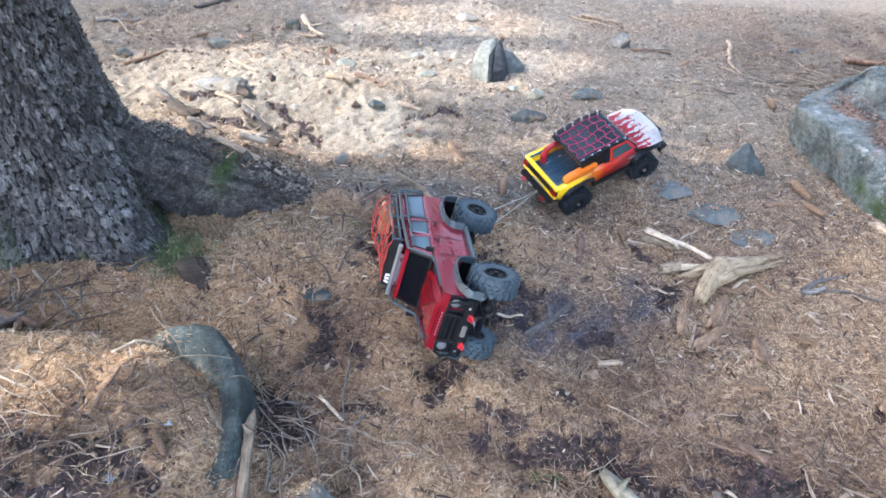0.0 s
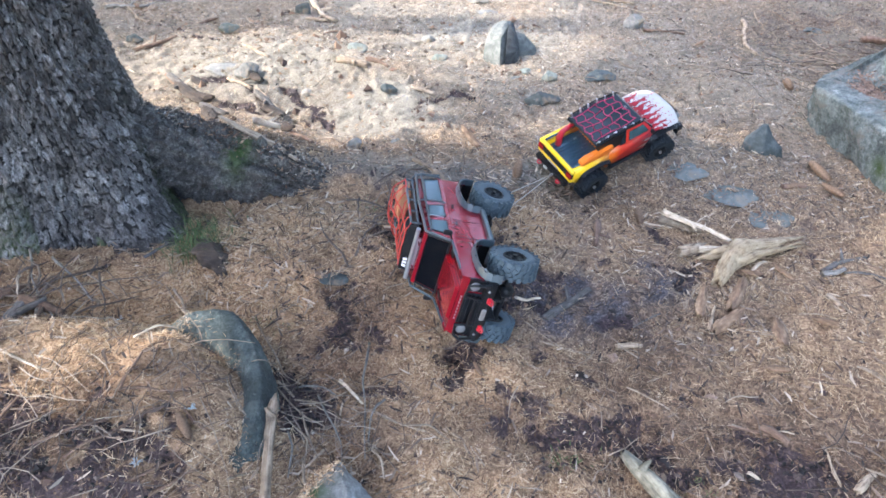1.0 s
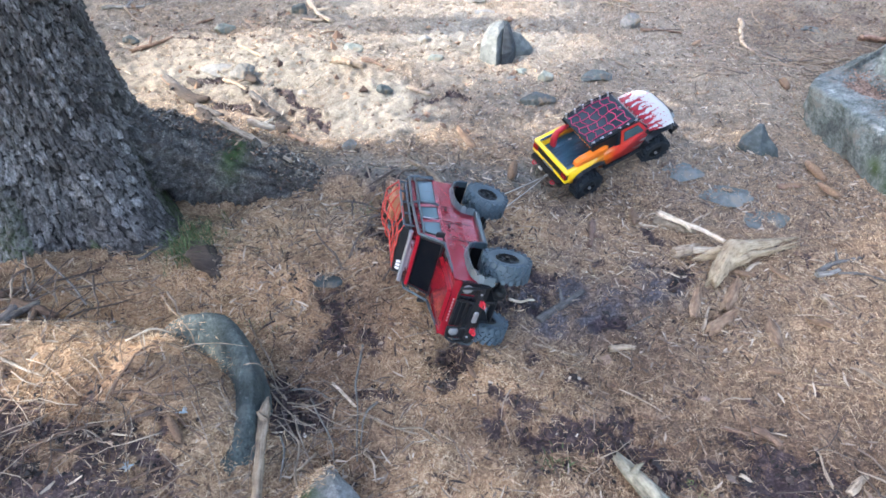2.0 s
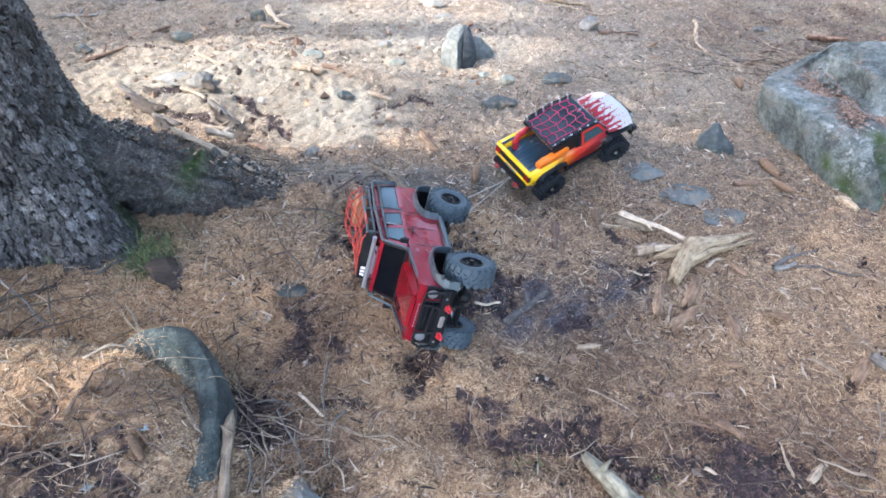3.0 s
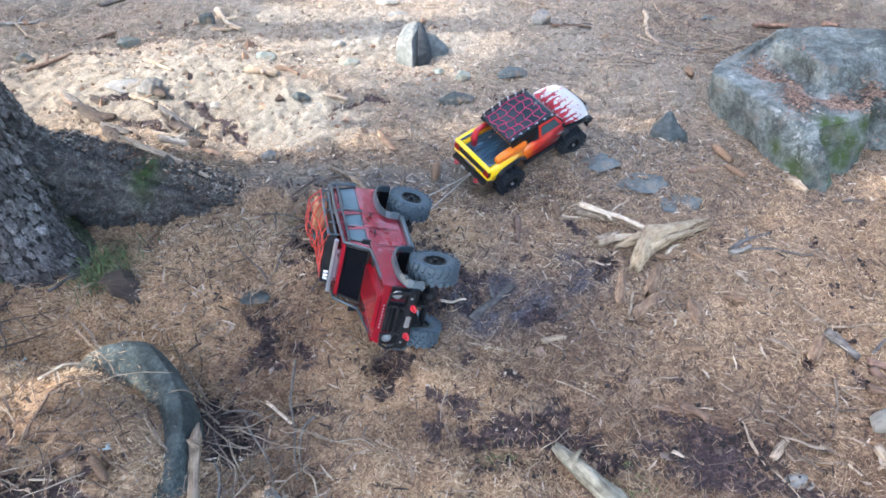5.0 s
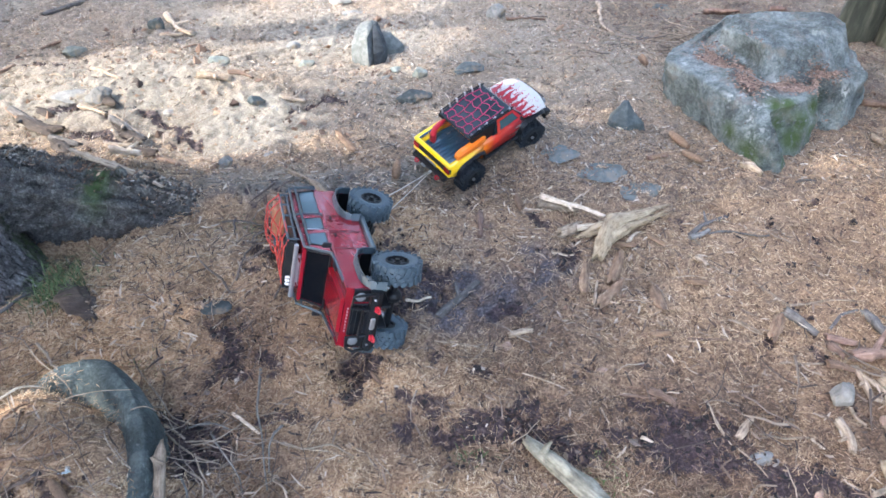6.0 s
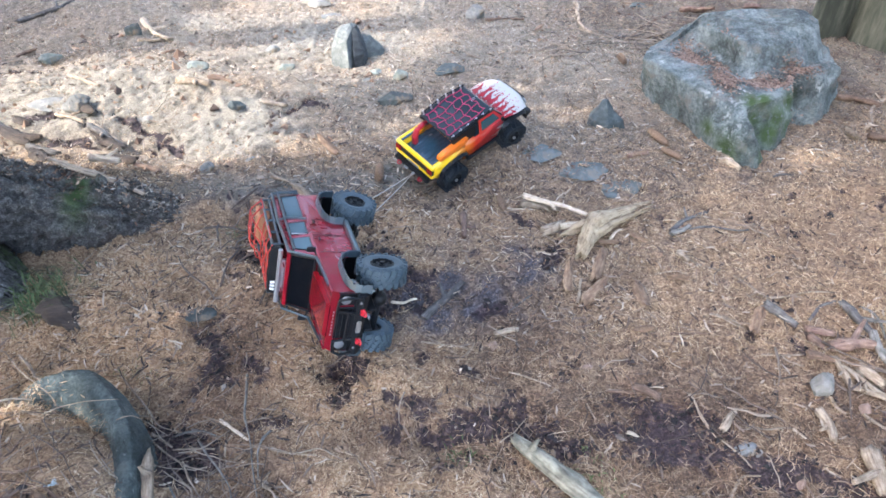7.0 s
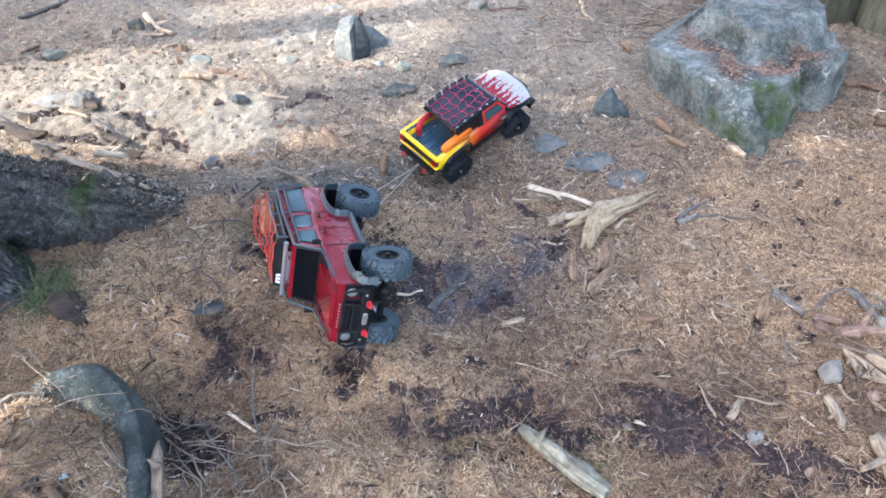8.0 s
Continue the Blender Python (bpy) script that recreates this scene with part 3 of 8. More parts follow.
def make_ground():
    gx, gy = np.meshgrid(spacing(-2.6, 2.8, 0.0095, 900), spacing(0.6, 4.9, 0.0095, 900))
    inside = (1 - np.maximum(np.maximum(-2.6 - gx, gx - 2.8), np.maximum(0.6 - gy, gy - 4.9)) / 0.25).clip(0, 1)
    rough = crumb(gx, gy) + 0.006 * lattice(gx, gy, 0.017, 33)
    clods = np.maximum(0, lattice(gx, gy, 0.05, 34)) * 0.012 + np.maximum(0, lattice(gx, gy, 0.16, 36)) * 0.012
    soil, damp = soil_shade_mask(gx, gy) * inside, dark_shade_mask(gx, gy) * inside
    # the painted glare goes on past the detailed floor
    dirt = dirt_glare_mask(gx, gy) * inside + 0.65 * ((gy - 2.3) / 0.7).clip(0, 1) * (1 - inside)
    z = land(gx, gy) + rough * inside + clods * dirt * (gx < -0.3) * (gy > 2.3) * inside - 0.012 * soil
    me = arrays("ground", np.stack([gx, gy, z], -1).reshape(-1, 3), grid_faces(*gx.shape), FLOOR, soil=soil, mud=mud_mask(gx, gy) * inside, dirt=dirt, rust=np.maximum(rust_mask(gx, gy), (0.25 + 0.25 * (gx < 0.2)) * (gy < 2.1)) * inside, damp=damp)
    tagged(new("ground", me), "brown forest floor of needle litter and dark soil", "ground", kind="structure")


make_ground()


def scatter(name, label, count, seed, length, width, material, keep, lift=0.006, tilt=0.35, curl=0.09, straight=False, near=0.75, crowd=1.7):
    """Loose litter lying on the floor: bent strips of two quads, or straight slivers of one. keep: chance to lie at a place."""
    rng = np.random.default_rng(seed)
    x, y = rng.uniform(-2.5, 2.7, count), near + (4.95 - near) * rng.uniform(0, 1, count) ** crowd
    ok = rng.uniform(0, 1, count) < keep(x, y)
    x, y = x[ok], y[ok]
    n = len(x)
    z = land(x, y) + crumb(x, y) + rng.uniform(-0.002, lift, n)
    a, s, l, w = rng.uniform(0, math.tau, n), rng.normal(0, tilt, n), rng.uniform(*length, n), rng.uniform(*width, n)
    d = np.stack([np.cos(a) * np.cos(s), np.sin(a) * np.cos(s), np.sin(s)], -1)
    turn = rng.normal(0, 0.6, n)
    side = np.stack([-np.sin(a) * np.cos(turn), np.cos(a) * np.cos(turn), np.sin(turn)], -1) * w[:, None] / 2
    mid = np.stack([x, y, z], -1)
    off = np.cross(d, side) / w[:, None] * (rng.normal(0, curl, n) * l)[:, None] + side / w[:, None] * (rng.normal(0, curl, n) * l)[:, None]
    p, q = mid - d * l[:, None] / 2, mid + d * l[:, None] / 2
    if straight:
        verts, faces = np.stack([p - side * 0.6, p + side, q + side * 0.5, q - side], 1).reshape(-1, 3), np.arange(n * 4).reshape(-1, 4)
    else:
        verts = np.stack([p - side * 0.5, p + side * 0.5, mid + off + side, mid + off - side, q + side * 0.4, q - side * 0.4], 1).reshape(-1, 3)
        base = np.arange(n)[:, None] * 6
        faces = np.concatenate([base + [0, 1, 2, 3], base + [3, 2, 4, 5]])
    return tagged(new(name, arrays(name, verts, faces, material, False, damp=np.repeat(dark_shade_mask(x, y), len(verts) // n))), label, "litter", kind="stuff")


def litter_keep(x, y):
    near = 1 / (1 + (np.maximum(0, y - 1.6) / 2.0) ** 2)
    return near * (1 - 0.84 * soil_shade_mask(x, y)) * (1 - 0.85 * mud_mask(x, y)) * (1 - 0.85 * dirt_glare_mask(x, y)) * (0.62 + 0.55 * lattice(x, y, 0.16, 51) + 0.5 * lattice(x, y, 0.055, 55)).clip(0.06, 1)


scatter("needle_litter", "tan dry spruce needles strewn over the floor", 730000, 1, (0.008, 0.024), (0.0008, 0.0017), NEEDLES, litter_keep, straight=True)
scatter("foreground_straw", "dense mat of dry needles close to the rock", 200000, 4, (0.010, 0.034), (0.0007, 0.0015), NEEDLES, lambda x, y: (y < 1.75) * (1 - 0.86 * soil_shade_mask(x, y)) * (1 - 0.93 * mud_mask(x, y)) * (0.55 + 0.6 * lattice(x, y, 0.11, 53) + 0.4 * lattice(x, y, 0.045, 56)).clip(0.04, 1), 0.01, straight=True)
scatter("bark_crumbs", "brown bark crumbs and bud scales on the floor", 130000, 2, (0.004, 0.014), (0.002, 0.006), FLAKES, lambda x, y: 0.5 * (1 - 0.5 * soil_shade_mask(x, y)) * (1 - 0.7 * mud_mask(x, y)) * (0.6 + 0.4 * lattice(x, y, 0.2, 52)), 0.004, 0.3, straight=True)
scatter("straw_litter", "long pale straw and fine twigs on the floor", 23000, 3, (0.022, 0.065), (0.0008, 0.0015), NEEDLES, lambda x, y: litter_keep(x, y) * 0.7, 0.012, 0.15, 0.12)


def sunny_hollow(x, y):
    """The bare dry dirt behind the root."""
    return blot(x, y, (-1.1, 2.85, 0.85, 0.42, 0), (-0.55, 2.75, 0.45, 0.35, 10), (-0.3, 3.2, 0.4, 0.3, 0))


scatter("mound_straw", "bright tan needles heaped between the spruce and the rock", 420000, 14, (0.008, 0.028), (0.0008, 0.0018), NEEDLES, lambda x, y: (y < 1.9) * blot(x, y, (-1.0, 1.42, 0.42, 0.19, -8), (-0.8, 1.36, 0.25, 0.12, 0), (-0.72, 1.72, 0.25, 0.14, 15)) * (0.75 + 0.5 * lattice(x, y, 0.05, 57)).clip(0.1, 1), 0.012, straight=True)


def chips_keep(x, y):
    return (0.2 + 0.8 * blot(x, y, (-0.55, 1.7, 0.4, 0.3, 0), (0.15, 2.2, 0.4, 0.35, 0), (0.5, 1.7, 0.3, 0.3, 0))) * (1 - 0.75 * sunny_hollow(x, y)) * (1 - 0.8 * soil_shade_mask(x, y)) * (1 - 0.8 * mud_mask(x, y)) * (y < 3.6)


scatter("far_litter", "small brown bits of bark, twig and leaf on the far floor", 95000, 13, (0.007, 0.03), (0.002, 0.0056), FAR_BITS, lambda x, y: (0.62 + 0.38 * lattice(x, y, 0.14, 54)) * (1 - 0.66 * sunny_hollow(x, y)) * (1 - 0.9 * blot(x, y, (-0.78, 2.66, 0.3, 0.13, -12))), 0.008, 0.35, straight=True, near=2.2, crowd=1.0)
scatter("wood_chips", "pale and brown splinters of wood and bark", 85000, 12, (0.009, 0.046), (0.0018, 0.0072), CHIPS, chips_keep, 0.014, 0.3, 0.08)


def clods(name, label, count, seed, size, keep, material):
    """Small broken lumps of dirt, bark and stone."""
    rng = np.random.default_rng(seed)
    x, y = rng.uniform(-2.5, 2.7, count), rng.uniform(0.8, 4.9, count)
    ok = rng.uniform(0, 1, count) < keep(x, y)
    x, y = x[ok], y[ok]
    n = len(x)
    shape = np.array([(1, 0, 0), (0, 1, 0), (-1, 0, 0), (0, -1, 0), (0, 0, 0.8), (0, 0, -0.8)], float)
    r = rng.uniform(*size, n) * rng.uniform(0.5, 1, n)
    v = shape[None] * rng.uniform(0.5, 1.2, (n, 6, 1)) * r[:, None, None] * rng.uniform(0.6, 1.4, (n, 1, 3)) + rng.normal(0, 0.18, (n, 6, 3)) * r[:, None, None]
    a = rng.uniform(0, math.tau, n)[:, None]
    v = np.stack([v[..., 0] * np.cos(a) - v[..., 1] * np.sin(a), v[..., 0] * np.sin(a) + v[..., 1] * np.cos(a), v[..., 2]], -1)
    v += np.stack([x, y, land(x, y) + crumb(x, y) + r * 0.2], -1)[:, None]
    tri = np.array([(0, 1, 4), (1, 2, 4), (2, 3, 4), (3, 0, 4), (1, 0, 5), (2, 1, 5), (3, 2, 5), (0, 3, 5)])
    faces = (np.arange(n)[:, None, None] * 6 + tri).reshape(-1, 3)
    return tagged(new(name, arrays(name, v.reshape(-1, 3), faces, material, False, damp=np.repeat(np.maximum(dark_shade_mask(x, y), soil_shade_mask(x, y)), 6))), label, "litter", kind="stuff")


clods("dirt_clods", "broken clods of dry dirt and bark in the sunny hollow", 12000, 41, (0.004, 0.022), lambda x, y: 0.8 * dirt_glare_mask(x, y) * (x < -0.1) * (y > 2.3) * (0.4 + 0.6 * lattice(x, y, 0.2, 61)) * (1 - 0.8 * blot(x, y, (-0.78, 2.66, 0.3, 0.13, -12))), DRY_CLODS)
clods("dirt_clods", "small crumbs of soil and bark on the floor", 22000, 42, (0.003, 0.011), lambda x, y: 0.5 + 0.5 * soil_shade_mask(x, y), FLAKES)


clods("bark_chunks", "dark chunks of bark lying in the sunny hollow", 2600, 44, (0.008, 0.035), lambda x, y: 0.8 * (x < 0.1) * (y > 2.35) * (y < 4.0) * (lattice(x, y, 0.22, 62) > 0.05), FLAKES)
clods("soil_crumbs", "dark crumbs of damp soil", 75000, 43, (0.003, 0.012), lambda x, y: 0.9 * soil_shade_mask(x, y), SOIL_CRUMBS)


def twig_heap(name, label, cx, cy, rx, ry, count, seed, length, radius, rise, around=None):
    """Thin crooked twigs lying over one another."""
    rng = random.Random(seed)
    bm = bmesh.new()
    for _ in range(count):
        x, y = rng.gauss(cx, rx), rng.gauss(cy, ry)
        a = (rng.uniform(0, math.tau) if around is None else radians(around) + rng.gauss(0, 0.6))
        l, r = rng.uniform(*length), rng.uniform(*radius)
        pts, lift = [], rng.uniform(0.002, rise)
        px, py = x - math.cos(a) * l / 2, y - math.sin(a) * l / 2
        for k in range(5):
            pts.append((px, py, float(land(px, py)) + lift + rng.uniform(0, 0.012)))
            a += rng.gauss(0, 0.22)
            px, py = px + math.cos(a) * l / 4, py + math.sin(a) * l / 4
        tube(bm, pts, [r, r * 0.95, r * 0.8, r * 0.65, r * 0.4], 5)
    return tagged(new(name, mesh_of(name, bm, TWIGS)), label, "twigs", kind="stuff")


twig_heap("twig_heap", "tangle of thin grey twigs beside the rock", -0.34, 1.08, 0.08, 0.09, 85, 5, (0.04, 0.14), (0.0008, 0.0017), 0.035)
twig_heap("twig_heap", "dead twigs lying on the litter mound", -0.85, 0.95, 0.2, 0.16, 140, 6, (0.05, 0.2), (0.0006, 0.0014), 0.02)
twig_heap("twig_heap", "dark twigs and roots beside the trunk", -1.25, 1.38, 0.1, 0.08, 40, 7, (0.08, 0.25), (0.0014, 0.0042), 0.025)
twig_heap("twig_heap", "thin twigs strewn over the floor", 0.2, 1.8, 1.2, 1.0, 600, 8, (0.03, 0.12), (0.0008, 0.002), 0.012)
twig_heap("twig_heap", "twigs gathered behind the boulder", 1.5, 3.5, 0.35, 0.25, 150, 9, (0.08, 0.3), (0.0012, 0.003), 0.025)
twig_heap("twig_heap", "grey roots and twigs in the hollow", -0.3, 1.95, 0.13, 0.13, 50, 10, (0.08, 0.25), (0.0015, 0.005), 0.02)
twig_heap("twig_heap", "twigs beside the pale stone", 1.15, 1.15, 0.16, 0.14, 18, 11, (0.06, 0.22), (0.0015, 0.004), 0.02)


# ---- trees ----
def plates(u, v, cell_u, cell_v, seed):
    """Bark plates: 0 in the cracks to 1 on the plates, over a surface of u round and v up."""
    u = u + 0.5 * cell_u * lattice(u, v, cell_u * 0.9, seed + 1) + 0.24 * cell_u * lattice(u, v, cell_u * 0.35, seed + 5) + 0.8 * cell_u * lattice(u, v, cell_u * 5, seed + 4)
    v = v + 0.5 * cell_v * lattice(u, v, cell_v * 0.8, seed + 2) + 0.24 * cell_v * lattice(u, v, cell_v * 0.3, seed + 6)
    gu, gv = u / cell_u, v / cell_v
    iu, iv = np.floor(gu), np.floor(gv)
    best, second, tone = np.full(u.shape, 9.0), np.full(u.shape, 9.0), np.zeros(u.shape)
    slope = np.zeros(u.shape)
    for du in (-1, 0, 1):
        for dv in (-1, 0, 1):
            a, b = iu + du, iv + dv
            h1 = np.modf(np.abs(np.sin(a * 127.1 + b * 311.7 + seed)) * 43758.5)[0]
            h2 = np.modf(np.abs(np.sin(a * 269.5 + b * 183.3 + seed)) * 24634.6)[0]
            d = np.hypot(a + 0.15 + 0.7 * h1 - gu, b + 0.15 + 0.7 * h2 - gv)
            near = d < best
            slope = np.where(near, gv - (b + 0.15 + 0.7 * h2) + 0.5 * (h2 - 0.5) * (gu - (a + 0.15 + 0.7 * h1)), slope)
            second = np.where(near, best, np.minimum(second, d))
            tone = np.where(near, 0.1 + 0.95 * h1, tone)
            best = np.where(near, d, best)
    return np.clip((second - best) * 4.6, 0, 1), np.clip(tone, 0, 1.2), slope


def trunk_mesh(name, cx, cy, profile, lobes, top, seed, lean=(0, 0), round_steps=420, up=0.011, moss_low=0.0, facing=None, rise=0.16, scaly=1.0, material=None):
    """A trunk with a flared foot. profile: radius by height; lobes: (angle, reach, width) root flares."""
    zs = np.concatenate([np.arange(-0.12, 1.3, up), np.linspace(1.32, top, 40)])
    th = np.linspace(0, math.tau, round_steps, endpoint=False)
    if facing is not None:
        mid = radians(facing)
        th = np.concatenate([np.linspace(mid - 1.9, mid + 1.9, round_steps), np.linspace(mid + 1.9, mid - 1.9 + math.tau, 50)[1:-1]])
        round_steps = len(th)
    T, Z = np.meshgrid(th, zs)
    R = np.interp(Z, [p[0] for p in profile], [p[1] for p in profile])
    for ang, reach, wide in lobes:
        d = np.angle(np.exp(1j * (T - radians(ang))))
        R = R + reach * np.exp(-((d / radians(wide)) ** 2)) * np.exp(-np.maximum(Z, 0) / rise)
    R = R + 0.012 * lattice(T * 4, Z * 3, 0.5, seed + 5)
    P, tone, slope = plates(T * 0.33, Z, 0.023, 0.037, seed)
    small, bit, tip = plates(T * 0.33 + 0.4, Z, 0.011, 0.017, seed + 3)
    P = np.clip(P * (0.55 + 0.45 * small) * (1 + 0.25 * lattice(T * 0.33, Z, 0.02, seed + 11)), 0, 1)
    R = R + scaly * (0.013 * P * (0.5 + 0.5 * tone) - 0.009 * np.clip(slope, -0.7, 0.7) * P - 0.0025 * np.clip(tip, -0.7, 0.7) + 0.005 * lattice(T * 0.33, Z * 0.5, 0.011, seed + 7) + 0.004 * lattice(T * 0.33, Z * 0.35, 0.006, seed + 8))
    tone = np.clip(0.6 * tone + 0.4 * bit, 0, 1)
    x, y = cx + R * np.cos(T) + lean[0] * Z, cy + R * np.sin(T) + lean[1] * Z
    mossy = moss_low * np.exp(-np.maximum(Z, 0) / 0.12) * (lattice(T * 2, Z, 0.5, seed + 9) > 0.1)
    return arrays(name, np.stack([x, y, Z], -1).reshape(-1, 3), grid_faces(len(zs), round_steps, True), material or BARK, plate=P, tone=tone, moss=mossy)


def root_mesh(name, path, radii, seed, moss_spots=()):
    """A thick surface root with rough bark."""
    path, n, m = np.array(path, float), 240, 120
    s = np.linspace(0, len(path) - 1, n)
    c = np.stack([np.interp(s, range(len(path)), path[:, k]) for k in range(3)], -1)
    for _ in range(25):
        c[1:-1] = (c[:-2] + 2 * c[1:-1] + c[2:]) / 4
    r = np.interp(s, range(len(radii)), radii)
    d = np.gradient(c, axis=0)
    d /= np.linalg.norm(d, axis=1)[:, None]
    side = np.cross(d, (0, 0, 1.0))
    side /= np.linalg.norm(side, axis=1)[:, None]
    upv = np.cross(side, d)
    th = np.linspace(0, math.tau, m, endpoint=False)
    T, L = np.meshgrid(th, np.linspace(0, 1, n))
    R = r[:, None] * (1 + 0.14 * lattice(T * 3, L * 9, 0.7, seed) + 0.11 * lattice(T * 5, L * 22, 0.6, seed + 1)) + 0.016 * lattice(T * 5, L * 34, 0.7, seed + 4) + 0.011 * lattice(T * 9, L * 90, 0.7, seed + 6) + 0.006 * lattice(T * 18, L * 170, 0.7, seed + 8)
    v = c[:, None] + R[..., None] * (np.cos(T)[..., None] * side[:, None] + np.sin(T)[..., None] * upv[:, None])
    mossy = sum((np.exp(-(((L - a) / b) ** 2) - ((T - 1.2) / 0.8) ** 2) for a, b in moss_spots), np.zeros_like(T))
    return arrays(name, v.reshape(-1, 3), grid_faces(n, m, True), ROOT_BARK, moss=np.clip(mossy, 0, 1))


def crown_mesh(name, cx, cy, low, high, reach, count, seed, open_spots):
    """Drooping spruce sprays of many small blades round a stem. open_spots: where the sun comes through to the floor."""
    rng = np.random.default_rng(seed)
    h = low + (high - low) * rng.uniform(0, 1, count) ** 1.3
    far = reach * (1.05 - (h - low) / (high - low)) * np.sqrt(rng.uniform(0.02, 1, count))
    a = rng.uniform(0, math.tau, count)
    px, py, pz = cx + far * np.cos(a), cy + far * np.sin(a), h - 0.25 * far
    blades = 9
    px, py, pz, a = (np.repeat(v, blades) for v in (px, py, pz, a))
    n = len(px)
    a = a + rng.normal(0, 0.7, n)
    s = rng.normal(-0.25, 0.35, n)
    l, w = rng.uniform(0.12, 0.3, n), rng.uniform(0.03, 0.08, n)
    p = np.stack([px, py, pz], -1) + rng.normal(0, 0.09, (n, 3))
    d = np.stack([np.cos(a) * np.cos(s), np.sin(a) * np.cos(s), np.sin(s)], -1) * l[:, None]
    roll = rng.uniform(-1.2, 1.2, n)
    side = np.stack([-np.sin(a) * np.cos(roll), np.cos(a) * np.cos(roll), np.sin(roll)], -1) * w[:, None]
    shut, edge = np.ones(n, bool), rng.uniform(0.2, 0.52, n)
    for u in (0.0, 0.5, 1.0):
        q = p + d * u
        down = q[:, 2] / -SUN_TRAVEL.z
        for ox, oy, rx, ry, turn in open_spots:
            shut &= hump(q[:, 0] + SUN_TRAVEL.x * down, q[:, 1] + SUN_TRAVEL.y * down, ox, oy, rx, ry, turn) < edge
    p, d, side = p[shut], d[shut], side[shut]
    n = len(p)
    verts = np.stack([p, p + d * 0.5 - side / 2, p + d, p + d * 0.5 + side / 2], 1).reshape(-1, 3)
    return arrays(name, verts, np.arange(n * 4).reshape(-1, 4), FOLIAGE, False)


# floor ellipses where crowns are cut open to let the sun in
SUNNY = ((-1.16, 3.1, 0.88, 0.72, 6), (-0.3, 3.9, 0.7, 0.82, 35), (-0.79, 1.07, 0.42, 0.08, 42))


def make_tree(cx, cy, trunk, crown, label):
    tree = tagged(new("spruce_tree"), label, "tree")
    for mesh in (trunk, *crown):
        new(mesh.name, mesh).parent = tree
    return tree


def distant_trunk(cx, cy, r, top, seed):
    return trunk_mesh("trunk", cx, cy, ((-0.2, r * 1.4), (0.3, r * 1.05), (1.5, r), (top, r * 0.2)), ((40, 0.1, 20), (160, 0.1, 20), (280, 0.1, 20)), top, seed, round_steps=48, up=0.08)


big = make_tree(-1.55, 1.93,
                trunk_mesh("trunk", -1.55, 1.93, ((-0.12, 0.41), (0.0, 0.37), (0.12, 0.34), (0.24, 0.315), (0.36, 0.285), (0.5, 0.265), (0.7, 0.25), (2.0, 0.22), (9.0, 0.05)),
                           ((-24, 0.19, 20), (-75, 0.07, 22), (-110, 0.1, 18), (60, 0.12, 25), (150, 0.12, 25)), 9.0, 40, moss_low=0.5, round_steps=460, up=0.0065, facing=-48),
                [root_mesh("root", ((-1.5, 2.05, 0.13), (-1.25, 2.06, 0.12), (-1.05, 2.07, 0.09), (-0.85, 2.08, 0.05), (-0.67, 2.11, -0.02), (-0.45, 2.15, -0.08), (-0.25, 2.2, -0.14)), (0.16, 0.145, 0.125, 0.108, 0.085, 0.06, 0.035), 60, ((0.43, 0.03),)),
                 crown_mesh("crown", -1.55, 1.93, 2.3, 9.0, 1.8, 1500, 61, SUNNY)],
                "old spruce with scaly grey bark and a thick surface root")
# unseen spruces added round the view to block sun and sky
for tx, ty, low, high, reach, count, seed in ((-5.9, 2.7, 1.5, 9.0, 1.9, 2200, 76), (-4.6, -0.08, 1.9, 8.5, 2.0, 2300, 71), (-5.2, -1.4, 2.0, 9.0, 2.1, 1900, 72), (-5.6, 4.9, 4.9, 10.0, 1.9, 1000, 73), (-3.2, 5.6, 4.6, 9.0, 1.5, 600, 74), (-1.6, -1.8, 3.5, 8.0, 1.5, 400, 75), (2.8, -0.5, 1.0, 8.0, 1.6, 2000, 77), (4.3, 0.7, 1.0, 8.5, 1.9, 1700, 78), (-4.3, 4.0, 3.2, 8.5, 1.6, 1000, 79)):
    make_tree(tx, ty, distant_trunk(tx, ty, 0.2, high, seed), [crown_mesh("crown", tx, ty, low, high, reach, count, seed, SUNNY)], "unseen spruce added to shade the clearing")
# more unseen spruces, added behind to darken what the paint reflects
for tx, ty, high, seed in ((-6.2, 9.0, 10.0, 90), (-3.4, 10.2, 11.0, 91), (-1.6, 7.9, 9.0, 92), (0.2, 9.6, 10.0, 93), (2.1, 8.4, 9.5, 94), (4.2, 9.8, 10.5, 95), (5.6, 6.6, 9.0, 96), (1.0, 12.6, 12.0, 97), (7.2, 3.2, 9.0, 98)):
    make_tree(tx, ty, distant_trunk(tx, ty, 0.22, high, seed), [crown_mesh("crown", tx, ty, 1.2, high, 1.9, 520, seed, ())], "unseen spruce added to darken sky reflections")
MOSSY_WOOD = natural("mossy_bare_wood", (0.016, 0.019, 0.014), (0.052, 0.057, 0.041), (0.15, 0.15, 0.115), 26, stretch=(1, 1, 0.16))
make_tree(2.6, 3.53, trunk_mesh("trunk", 2.6, 3.53, ((-0.1, 0.18), (0.3, 0.16), (1.5, 0.14), (7.0, 0.04)), ((-178, 0.09, 13), (-76, 0.1, 13), (-127, -0.13, 30), (20, 0.08, 20)), 7.0, 80, moss_low=0.6, round_steps=200, up=0.02, rise=2.0, scaly=0.15, material=MOSSY_WOOD),
          [crown_mesh("crown", 2.6, 3.53, 3.2, 7.0, 1.5, 700, 81, SUNNY)], "mossy bare spruce trunk with a deep split behind the boulder")


